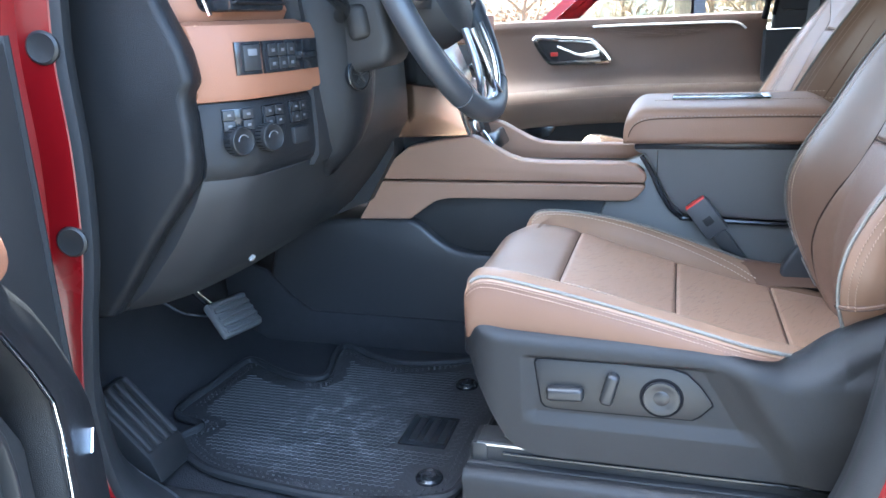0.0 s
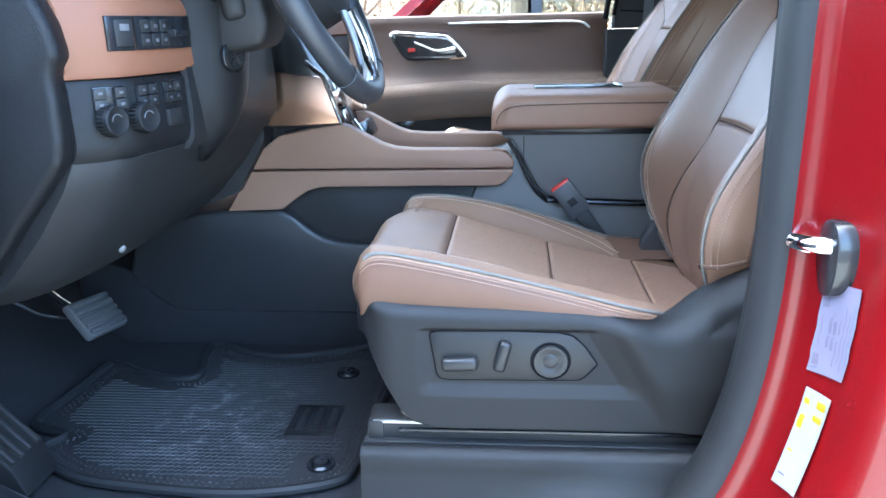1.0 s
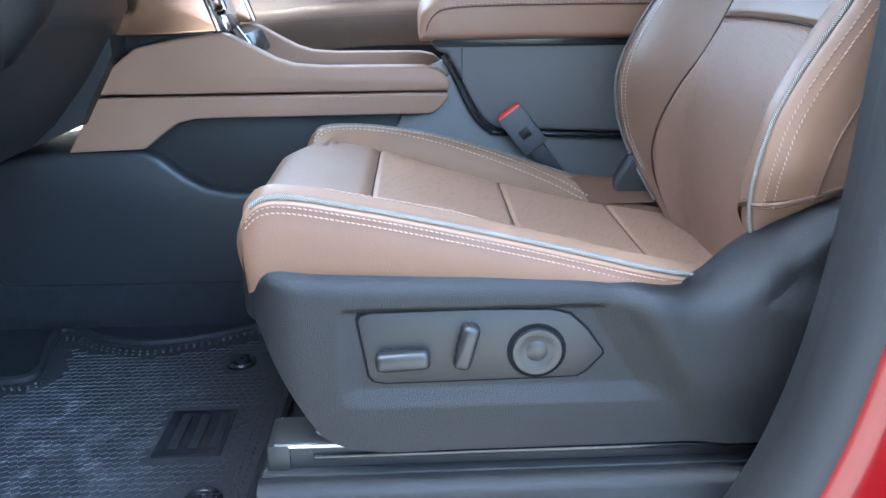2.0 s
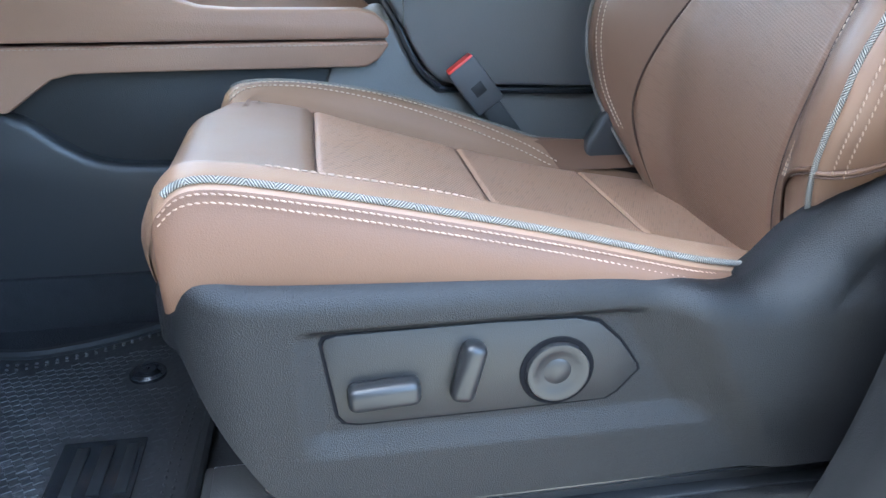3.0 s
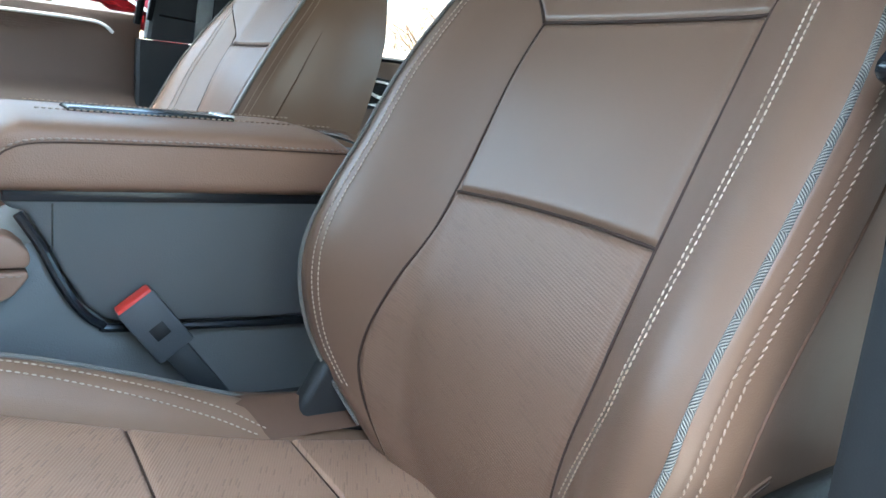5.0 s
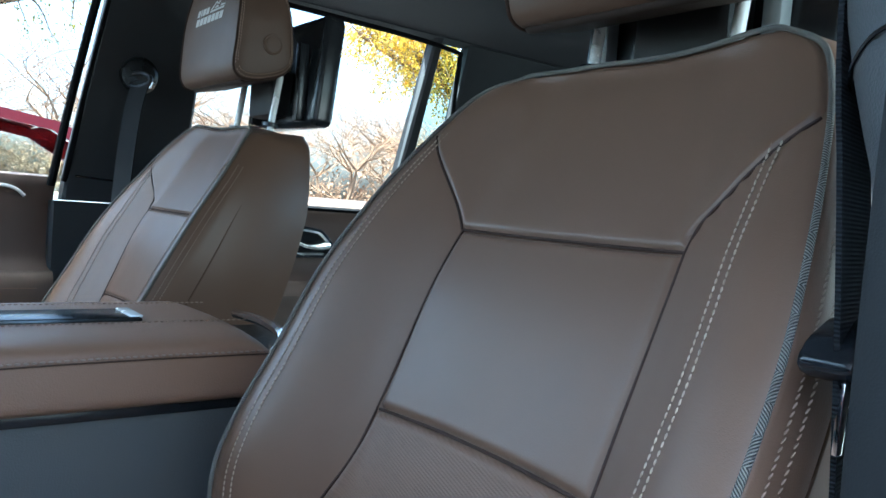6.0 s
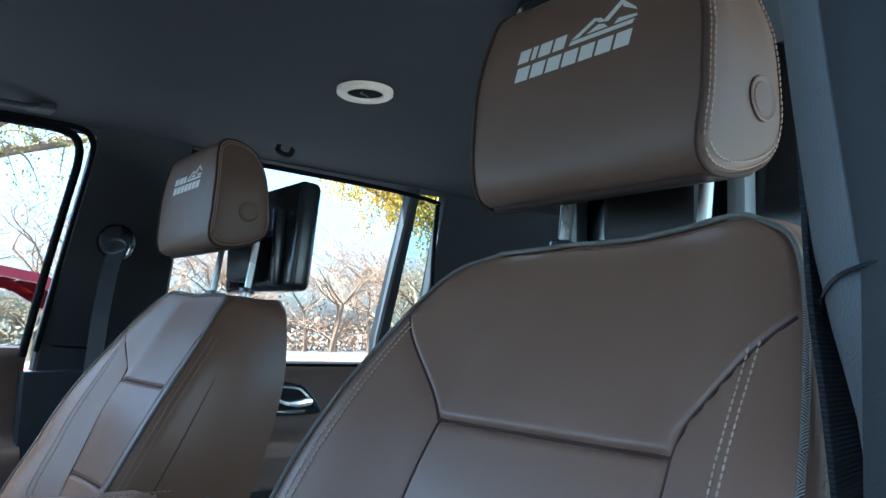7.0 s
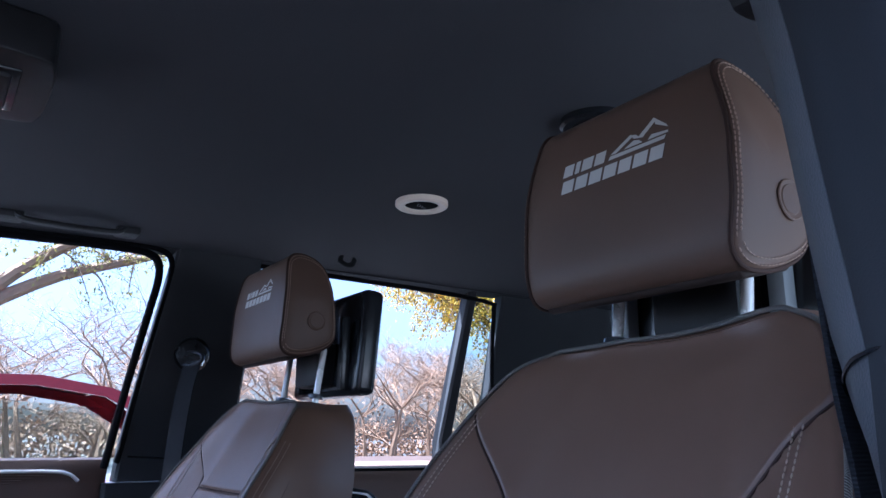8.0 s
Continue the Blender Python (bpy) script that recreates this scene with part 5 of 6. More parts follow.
def dusty(m, at, size, color, much):
    """Dry pale dust trodden into a surface round one spot."""
    n, l = m.node_tree.nodes, m.node_tree.links
    b = n["Principled BSDF"]
    co = n.new("ShaderNodeTexCoord")
    mp = n.new("ShaderNodeMapping")
    mp.inputs["Location"].default_value = [-p / q for p, q in zip(at, size)]
    mp.inputs["Scale"].default_value = [1 / q for q in size]
    l.new(co.outputs["Object"], mp.inputs[0])
    ball = n.new("ShaderNodeTexGradient")
    ball.gradient_type = "SPHERICAL"
    l.new(mp.outputs[0], ball.inputs[0])
    ns = n.new("ShaderNodeTexNoise")
    ns.inputs["Scale"].default_value, ns.inputs["Detail"].default_value, ns.inputs["Roughness"].default_value = 34, 12, 0.82
    l.new(co.outputs["Object"], ns.inputs["Vector"])
    cut = n.new("ShaderNodeMapRange")
    cut.inputs[1].default_value, cut.inputs[2].default_value = 0.50, 0.72
    l.new(ns.outputs["Fac"], cut.inputs[0])
    mul = n.new("ShaderNodeMath")
    mul.operation = "MULTIPLY"
    l.new(cut.outputs[0], mul.inputs[0])
    l.new(ball.outputs["Fac"], mul.inputs[1])
    mul2 = n.new("ShaderNodeMath")
    mul2.operation = "MULTIPLY"
    mul2.inputs[1].default_value = much
    mul2.use_clamp = True
    l.new(mul.outputs[0], mul2.inputs[0])
    mix = n.new("ShaderNodeMix")
    mix.data_type = "RGBA"
    l.new(b.inputs["Base Color"].links[0].from_socket, mix.inputs[6])
    mix.inputs[7].default_value = (*color, 1)
    l.new(mul2.outputs[0], mix.inputs[0])
    l.new(mix.outputs[2], b.inputs["Base Color"])


dusty(mat_rubber, (-0.47, 1.09, FLOOR), (0.19, 0.23, 0.2), (0.15, 0.152, 0.158), 2.0)
part("mat_field", prism(OUT, "z", FLOOR + 0.001, FLOOR + 0.008), mat_rubber, mat_thing)


def inside(x, y, poly, margin):
    """Whether a spot lies in a polygon, at least a margin from its edge."""
    hit = False
    for (x0, y0), (x1, y1) in zip(poly, poly[1:] + poly[:1]):
        if (y0 > y) != (y1 > y) and x < x0 + (y - y0) / (y1 - y0) * (x1 - x0):
            hit = not hit
        f = min(1, max(0, ((x - x0) * (x1 - x0) + (y - y0) * (y1 - y0)) / ((x1 - x0) ** 2 + (y1 - y0) ** 2)))
        if math.hypot(x - x0 - f * (x1 - x0), y - y0 - f * (y1 - y0)) < margin:
            return False
    return hit


def tread():
    """Short slanted bars moulded on the mat in staggered rows."""
    vs, fs = [], []
    d, s = Vector((0.0048, 0.0026)), Vector((-0.0007, 0.0013))
    for i in range(60):
        for j in range(52):
            x, y = -0.78 + 0.0105 * i + 0.005 * (j % 2), 0.885 + 0.0100 * j
            if not inside(x, y, OUT, 0.038) or (-0.355 < x < -0.255 and 1.04 < y < 1.16) or (x > -0.31 and (abs(y - 1.277) < 0.03 or abs(y - 0.968) < 0.03)):
                continue
            k = len(vs)
            for sc, z in ((1.0, 0.0078), (0.8, 0.0088)):
                vs += [(x + a * d.x * sc + b * s.x * sc, y + a * d.y * sc + b * s.y * sc, FLOOR + z) for a, b in ((-1, -1), (1, -1), (1, 1), (-1, 1))]
            fs += [(k + 4, k + 5, k + 6, k + 7)] + [(k + q, k + (q + 1) % 4, k + 4 + (q + 1) % 4, k + 4 + q) for q in range(4)]
    me = bpy.data.meshes.new("tread")
    me.from_pydata(vs, [], fs)
    me.materials.append(mat_rubber)
    ob = new("tread", me)
    ob.parent = mat_thing
    ob.matrix_parent_inverse = Matrix.Translation(-mat_thing.location)
    return tagged(ob, "slanted raised bars of black rubber", kind="stuff")


tread()
edge = spline([(x, y, FLOOR + 0.011) for x, y in OUT], 200, True)
part("mat_rim", tube(edge, 0.0075, 8, True), rubber, mat_thing, "raised rim")
inner = [p + (Vector((-0.47, 1.13, p.z)) - p).normalized() * 0.020 for p in edge]
inner2 = [p + (Vector((-0.47, 1.13, p.z)) - p).normalized() * 0.030 for p in edge]
part("rim_dots", dashes([(p.x, p.y, FLOOR + 0.009) for p in inner[:199]], 0.011, 0.4, 0.0016, bm=dashes([(p.x, p.y, FLOOR + 0.009) for p in inner2[:199]], 0.011, 0.4, 0.0016)), mat_rubber, mat_thing)
for x, y in ((-0.286, 1.277), (-0.264, 0.968)):
    part("mat_clip", lathe([(0.021, 0), (0.021, 0.005), (0.018, 0.008), (0.013, 0.006), (0.011, 0.003), (0.0095, 0.009), (0.004, 0.0095), (0.0005, 0.007)], (x, y, FLOOR + 0.007), (0, 0, 1), 32), plastic_gloss, mat_thing, "round black fastener")
part("mat_badge", box(-0.345, -0.265, 1.052, 1.150, FLOOR + 0.006, FLOOR + 0.0105, 0.001), plastic_gloss, mat_thing, "glossy black moulded badge")
for k in range(3):
    part("badge_bar", box(-0.330 + 0.024 * k, -0.318 + 0.024 * k, 1.064, 1.138, FLOOR + 0.010, FLOOR + 0.0125, 0.001), rubber, mat_thing)

riser = thing("seat_riser_cover", (0.1, 0.86, FLOOR), "charcoal plastic cover below the driver seat", "trim panel")
rows = []
for i in range(41):
    x = -0.178 + 0.66 * i / 40
    k = soft(x + (0.797 - 0.74) * 0.9, 0.13, 0.22)
    rows.append([(x, 0.905, 0.797), (x, 0.862, 0.7985), (x, 0.853, 0.796), (x, 0.848, 0.788), (x, 0.850 - 0.006 * k, 0.772), (x, 0.846 - 0.014 * soft(x, 0.07, 0.17), 0.752), (x, 0.842 - 0.022 * soft(x, 0.01, 0.12), 0.728), (x, 0.838 - 0.026 * soft(x, -0.05, 0.06), 0.70), (x, 0.83, 0.66), (x, 0.905, 0.66)])
part("cover", sheet(rows, closed_v=True, caps=True), plastic, riser, sharp=60)
part("top_lip", box(-0.176, 0.47, 0.868, 0.900, 0.797, 0.8005, 0.0015), plastic_soft, riser)
sill = thing("sill_plate", (-0.1, 0.83, 0.64), "charcoal plastic door sill trim", "trim panel")
rows = []
for i in range(41):
    x = -0.70 + 0.98 * i / 40
    rows.append([(x, 0.885, 0.680), (x, 0.868, 0.694), (x, 0.850, 0.697), (x, 0.835, 0.688), (x, 0.822, 0.668), (x, 0.815, 0.64), (x, 0.885, 0.62)])
part("plate", sheet(rows, closed_v=True, caps=True), plastic_soft, sill, sharp=60)

tagged(part("kick_panel", prism([(-1.10, 0.66), (-0.745, 0.66), (-0.735, 0.80), (-0.725, 0.93), (-0.73, 1.02), (-1.10, 1.02)], "y", 0.822, 0.846, 0.006), plastic_soft), "charcoal side panel of the footwell", "trim panel", kind="structure")
# Unseen panel added inside the dash to keep sun off the toe board.
tagged(part("sun_stop_panel", box(-1.20, -0.90, 0.70, 2.40, 1.215, 1.250, 0.01), plastic_soft), "hidden dark panel added to keep sun off the toe board", "panel", kind="structure")
brake = thing("brake_pedal", (-0.72, 1.17, 0.82), "grey rubber brake pedal on a black arm", "pedal")
pad_at = Matrix.Translation((-0.700, 1.172, 0.852)) @ Euler((radians(-8), radians(-38), 0)).to_matrix().to_4x4()
pad_rubber = mat("worn_grey_rubber", (0.062, 0.062, 0.064), 0.6, vary=0.2, grain=0.4)
b = box(-0.008, 0.008, -0.055, 0.055, -0.036, 0.036, 0.006)
bmesh.ops.transform(b, matrix=pad_at, verts=b.verts)
pedal_pad = part("pad", b, pad_rubber, brake, "worn grey ribbed pad")
for k in range(5):
    b = box(0.007, 0.012, -0.050, 0.050, -0.030 + 0.0135 * k, -0.022 + 0.0135 * k, 0.002)
    bmesh.ops.transform(b, matrix=pad_at, verts=b.verts)
    part("rib", b, pad_rubber, pedal_pad)
part("arm", tube(spline([(-0.715, 1.165, 0.855), (-0.76, 1.150, 0.90), (-0.80, 1.14, 0.97), (-0.82, 1.14, 1.10)], 20), 0.012, 8, flat=0.5), plastic_gloss, brake)
rest = thing("foot_rest", (-0.75, 0.91, FLOOR), "ribbed charcoal foot rest beside the mat", "foot rest")
b = prism([(-0.655, 0.700), (-0.672, 0.740), (-0.765, 0.835), (-0.830, 0.800), (-0.830, 0.690)], "y", 0.862, 0.945, 0.006)
part("block", b, plastic_panel, rest)
for k in range(4):
    part("rib", box(-0.780, -0.660, 0.868 + 0.020 * k, 0.879 + 0.020 * k, 0.778, 0.796, 0.004, turn=(0, 46, 0)), plastic_soft, rest)
tagged(part("cable", tube(spline([(-0.765, 0.975, 0.975), (-0.745, 1.034, 0.926), (-0.74, 1.085, 0.886), (-0.730, 1.145, 0.858)], 30), 0.003, 8), chrome), "thin bright cable under the dashboard", "cable")


# ---- dashboard ----
dash = thing("dashboard", (-0.6, MID, 0.95), "charcoal dashboard with tan leather band, vents and switches", "dashboard")


def bow(y):
    """How far the dashboard's face stands towards the seats."""
    return table(y, [(0.815, -0.075), (0.84, -0.058), (0.88, -0.018), (0.93, 0.0), (1.03, 0.012), (1.10, 0.014), (2.3, 0.0)])


def dash_strip(prof, y0, y1, n=16, back=-0.75):
    rows = []
    for i in range(n + 1):
        y = y0 + (y1 - y0) * i / n
        rows.append([(x + bow(y), y, z) for x, z in prof] + [(back, y, prof[-1][1]), (back, y, prof[0][1])])
    return sheet(rows, closed_v=True, caps=True)


def on_dash(y, z, x=-0.430):
    return Vector((x + bow(y), y, z))


part("end_cap", prism([(-0.491, 1.283), (-0.489, 1.245), (-0.490, 1.204), (-0.497, 1.176), (-0.558, 1.106), (-0.612, 1.036), (-0.648, 0.990), (-0.92, 0.985), (-0.92, 1.44), (-0.55, 1.44), (-0.515, 1.40), (-0.485, 1.335), (-0.478, 1.298)], "y", 0.806, 0.842, 0.010, seg=3), plastic, dash, "charcoal end panel")
part("leather_band", dash_strip([(-0.470, 1.268), (-0.436, 1.272), (-0.430, 1.280), (-0.431, 1.35), (-0.436, 1.362), (-0.452, 1.368)], 0.838, 1.040), leather_tan, dash, "tan leather band")
part("upper_face", dash_strip([(-0.470, 1.366), (-0.462, 1.38), (-0.475, 1.42), (-0.50, 1.445), (-0.60, 1.455)], 0.845, 1.42), leather_tan, dash, "tan leather upper face")
part("crash_pad", dash_strip([(-0.50, 1.44), (-0.49, 1.455), (-0.52, 1.475), (-0.70, 1.470)], 0.82, 2.28, back=-1.08), plastic_soft, dash)
part("switch_face", dash_strip([(-0.448, 1.172), (-0.440, 1.180), (-0.436, 1.195), (-0.437, 1.262), (-0.442, 1.270)], 0.842, 1.02), plastic, dash, "charcoal switch panel")
part("knee_panel", dash_strip([(-0.650, 0.992), (-0.625, 0.984), (-0.598, 0.989), (-0.555, 1.022), (-0.50, 1.085), (-0.462, 1.14), (-0.446, 1.172), (-0.450, 1.185)], 0.842, 1.44, back=-0.95), plastic_soft, dash, "charcoal knee panel")
part("far_face", dash_strip([(-0.62, 0.98), (-0.52, 1.02), (-0.46, 1.12), (-0.455, 1.28), (-0.47, 1.40), (-0.50, 1.445)], 1.40, 2.28, back=-1.0), plastic_soft, dash)
part("far_band", dash_strip([(-0.460, 1.30), (-0.442, 1.305), (-0.442, 1.37), (-0.460, 1.375)], 1.70, 2.27), leather_tan, dash)
# air vent
part("vent_well", box(-0.52 + bow(0.95), -0.452 + bow(0.95), 0.868, 1.005, 1.378, 1.440, 0.006), plastic_gloss, dash, "black air vent")
for k in range(4):
    part("vent_slat", box(-0.475 + bow(0.95), -0.446 + bow(0.95), 0.872, 1.001, 1.384 + 0.014 * k, 1.387 + 0.014 * k, 0.001, turn=(0, -14, 0)), plastic_panel, dash)
part("vent_trim", tube([on_dash(0.862, 1.374, -0.440), on_dash(0.858, 1.44, -0.455)], 0.003, 6), chrome, dash)
# switches let into the band
def tile(y0, y1, z0, z1, d, material, name, r=0.0015, parent=None, x=-0.430):
    """A flat button or bezel on the face, following its bow."""
    a, b = on_dash(y0, z0, x), on_dash(y1, z0, x)
    ang = math.degrees(math.atan2(b.x - a.x, b.y - a.y))
    mid = (a + b) / 2
    bm = box(-d, d, -(y1 - y0) / 2, (y1 - y0) / 2, -(z1 - z0) / 2, (z1 - z0) / 2, r)
    bmesh.ops.transform(bm, matrix=Matrix.Translation((mid.x, mid.y, (z0 + z1) / 2)) @ Euler((0, 0, radians(-ang))).to_matrix().to_4x4(), verts=bm.verts)
    return part(name, bm, material, parent or dash)


for ya, yb in ((0.870, 0.906), (0.906, 0.946), (0.946, 0.986), (0.986, 1.024)):
    tile(ya, yb, 1.302, 1.342, 0.0035, plastic_gloss, "switch_bezel", 0.0005)
tile(0.878, 0.903, 1.307, 1.338, 0.005, plastic_soft, "brake_switch")
for j in range(2):
    for k in range(3):
        tile(0.914 + 0.0185 * k, 0.930 + 0.0185 * k, 1.306 + 0.0168 * j, 1.321 + 0.0168 * j, 0.005, plastic_soft, "band_button")
        tile(0.919 + 0.0185 * k, 0.925 + 0.0185 * k, 1.311 + 0.0168 * j, 1.315 + 0.0168 * j, 0.0054, mark_grey, "button_mark", 0.0005)
tile(0.975, 1.016, 1.316, 1.326, 0.010, plastic_gloss, "thumb_lever", 0.003)
tile(0.884, 0.897, 1.325, 1.333, 0.0054, mark_grey, "brake_mark", 0.0005)
# light switches and dials
for k, (y0, y1) in enumerate(((0.855, 0.893), (0.903, 0.941), (0.956, 0.994))):
    tile(y0, y1, 1.233, 1.262, 0.003, plastic_gloss, "switch_well", x=-0.436)
    for j in range(2):
        for i in range(2):
            tile(y0 + 0.002 + 0.018 * i, y0 + 0.017 + 0.018 * i, 1.235 + 0.0135 * j, 1.247 + 0.0135 * j, 0.0055, plastic_soft if k < 2 else plastic_panel, "rocker", 0.001, x=-0.436)
            tile(y0 + 0.007 + 0.018 * i, y0 + 0.012 + 0.018 * i, 1.2395 + 0.0135 * j, 1.2425 + 0.0135 * j, 0.0058, mark_grey, "rocker_mark", 0.0004, x=-0.436)
tile(0.958, 0.992, 1.204, 1.226, 0.005, plastic_soft, "dimmer", x=-0.436)
for y in (0.868, 0.905):
    o = on_dash(y, 1.2215, -0.436)
    dl = part("dial", lathe([(0.0185, 0), (0.0185, 0.012), (0.0175, 0.016), (0.0165, 0.0175), (0.0155, 0.0168), (0.001, 0.0168)], o, (1, -0.35, 0.05), 36), plastic_panel, dash, "grey knurled rotary switch")
    part("dial_ring", lathe([(0.0178, 0.0155), (0.0178, 0.0172), (0.0160, 0.0178), (0.0158, 0.0165)], o, (1, -0.35, 0.05), 36), switch_grey, dl)
    bm = bmesh.new()
    q = Vector((1, -0.35, 0.05)).to_track_quat("Z", "Y").to_matrix()
    for i in range(24):
        a = 2 * math.pi * i / 24
        p = o + q @ Vector((0.0186 * math.cos(a), 0.0186 * math.sin(a), 0.002))
        e = o + q @ Vector((0.0186 * math.cos(a), 0.0186 * math.sin(a), 0.012))
        tube([p, e], 0.0007, 4, bm=bm)
    part("dial_knurl", bm, plastic_gloss, dl)
    part("dial_mark", tube([o + q @ Vector((0.008 * math.cos(a), 0.008 * math.sin(a), 0.0170)) for a in (0.5 + 0.2 * i for i in range(14))], 0.0007, 5), mark_grey, dl)
# column shroud, stalk, cap
SHR = []
for i in range(25):
    f = i / 24
    z = 1.155 + 0.33 * f
    r = table(f, [(0, 0.020), (0.08, 0.045), (0.22, 0.066), (0.45, 0.078), (0.7, 0.082), (1, 0.080)])
    x = table(f, [(0, -0.445), (0.1, -0.438), (0.4, -0.440), (0.7, -0.448), (1, -0.47)])
    SHR.append([(x + r * 0.95 * math.cos(a), 1.105 + r * 1.0 * math.sin(a), z + 0.02 * math.sin(a) * (1 - f)) for a in (2 * math.pi * k / 36 for k in range(36))])
part("column_shroud", sheet(SHR, closed_v=True, caps=True), plastic, dash, "charcoal bulge round the steering column", sharp=80)
cap = part("cap_well", lathe([(0.0225, -0.002), (0.0225, 0.004), (0.021, 0.005), (0.020, 0.003), (0.001, 0.003)], (-0.3765, 1.0695, 1.287), (0.93, -0.36, 0.05), 36), plastic_gloss, dash, "black ring round a cap")
part("round_cap", lathe([(0.0195, 0.002), (0.0193, 0.005), (0.017, 0.006), (0.012, 0.0045), (0.001, 0.004)], (-0.3765, 1.0695, 1.287), (0.93, -0.36, 0.05), 36), plastic_panel, cap, "grey round cap")
bm = bmesh.new()
q = Vector((0.93, -0.36, 0.05)).to_track_quat("Z", "Y").to_matrix()
for k in range(5):
    a = math.pi / 2 + k * 2 * math.pi / 5
    tube([Vector((-0.3765, 1.0695, 1.287)) + q @ Vector((s * math.cos(a), s * math.sin(a), 0.006)) for s in (0.001, 0.006, 0.0135)], 0.0022, 6, bm=bm)
part("cap_star", bm, switch_grey, cap)
part("stalk_boot", box(-0.385, -0.350, 1.045, 1.10, 1.335, 1.385, 0.012, turn=(0, -10, 12), seg=3), plastic_soft, dash)
part("centre_face", dash_strip([(-0.442, 1.165), (-0.432, 1.18), (-0.430, 1.22), (-0.434, 1.30), (-0.445, 1.40)], 1.015, 1.408), plastic_soft, dash)
part("stalk", tube(spline([(-0.40, 1.07, 1.365), (-0.365, 1.01, 1.38), (-0.36, 0.95, 1.40)], 14), 0.010, 10), plastic_gloss, dash, "black column stalk")
part("bright_bolt", lathe([(0.006, 0), (0.006, 0.004), (0.003, 0.006), (0.001, 0.006)], (-0.540, 0.9953, 1.0262), (0.76, -0.07, -0.64), 12), dimmed_white, dash)
tagged(part("instrument_cluster", box(-0.52, -0.47, 1.02, 1.38, 1.40, 1.52, 0.02), plastic_gloss, None), "dark instrument cluster behind the steering wheel", "instrument cluster")

# ---- steering wheel ----
WC, TAU = Vector((-0.265, 1.105, 1.397)), radians(25)
DOWN, AXLE = Vector((math.sin(TAU), 0, -math.cos(TAU))), Vector((math.cos(TAU), 0, math.sin(TAU)))
wheel = thing("steering_wheel", tuple(WC), "black leather steering wheel with satin metal spokes", "steering wheel")


def wp(a, r, h=0.0):
    """On the wheel: angle from its lowest point, radius, and height towards the driver."""
    return WC + DOWN * (r * math.cos(a)) + Vector((0, 1, 0)) * (r * math.sin(a)) + AXLE * h


part("rim", tube([wp(2 * math.pi * k / 96, 0.183) for k in range(96)], 0.0165, 14, True), mat("black_wheel_leather", (0.026, 0.028, 0.032), 0.42, grain=0.4, grain_scale=800), wheel, "black leather rim")
for s in (-1, 1):
    for a in (0.62 * s,):
        part("rim_seam", tube([wp(a, 0.183 + 0.0170 * math.cos(t), 0.0170 * math.sin(t)) for t in (2 * math.pi * i / 20 for i in range(20))], 0.0008, 5, True), plastic_gloss, wheel)
part("hub", lathe([(0.070, -0.05), (0.078, -0.02), (0.075, 0.015), (0.060, 0.028), (0.001, 0.032)], WC, AXLE, 32), plastic_soft, wheel, "charcoal centre pad")
for a, w in ((math.pi / 2, 0.030), (-math.pi / 2, 0.030)):
    part("spoke", sheet([[wp(a - w / r2 * f, r2, h) for f, h in ((-1, 0.004), (-0.6, 0.012), (0.6, 0.012), (1, 0.004), (0.5, -0.012), (-0.5, -0.012))] for r2 in (0.06, 0.10, 0.14, 0.180)], closed_v=True, caps=True), plastic_gloss, wheel)
for s in (-1, 1):
    part("lower_spoke", tube(spline([wp(0.25 * s, 0.070, 0.020), wp(0.22 * s, 0.11, 0.018), wp(0.24 * s, 0.15, 0.012), wp(0.34 * s, 0.176, 0.008)], 24), 0.009, 10, flat=0.6), steel, wheel, "satin metal spoke")
    part("spoke_trim", tube(spline([wp(1.25 * s, 0.168, 0.006), wp(0.9 * s, 0.164, 0.010), wp(0.6 * s, 0.166, 0.010), wp(0.34 * s, 0.170, 0.008), wp(0.1 * s, 0.172, 0.006)], 40), 0.004, 8), steel, wheel, "satin metal edge")
    for k in range(2):
        part("spoke_switch", lathe([(0.012, 0), (0.012, 0.006), (0.009, 0.008), (0.001, 0.008)], wp(1.57 * s + 0.18 * (k - 0.5), 0.115, 0.012), AXLE, 20), plastic_panel, wheel)
part("emblem", sheet([[wp(0, 0, 0.033) + DOWN * a + Vector((0, 1, 0)) * b for a, b in ((-0.006, -0.020), (-0.006, 0.020), (0.006, 0.020), (0.006, -0.020))], [wp(0, 0, 0.035) + DOWN * a + Vector((0, 1, 0)) * b for a, b in ((-0.005, -0.018), (-0.005, 0.018), (0.005, 0.018), (0.005, -0.018))]], closed_v=True, caps=True), chrome, wheel, "plain bright bar")
tagged(part("steering_column", prism([(-0.40, 1.285), (-0.325, 1.300), (-0.315, 1.33), (-0.325, 1.40), (-0.40, 1.42)], "y", 1.055, 1.155, 0.015, seg=3), plastic_soft), "charcoal steering column cover", "steering column")

# ---- belts ----
belt = thing("driver_seat_belt", (0.36, 0.85, 0.72), "black seat belt hanging from the pillar with its latch plate", "seat belt")


def strap(pts, w, across, material=webbing, t=0.0012, name="webbing", parent=None):
    rows = []
    a = Vector(across).normalized() * w / 2
    p = spline(pts, 40)
    for i, q in enumerate(p):
        d = (p[min(i + 1, 39)] - p[max(i - 1, 0)]).normalized()
        nn = d.cross(a).normalized() * t
        rows.append([q - a - nn, q + a - nn, q + a + nn, q - a + nn])
    return part(name, sheet(rows, closed_v=True, caps=True), material, parent)


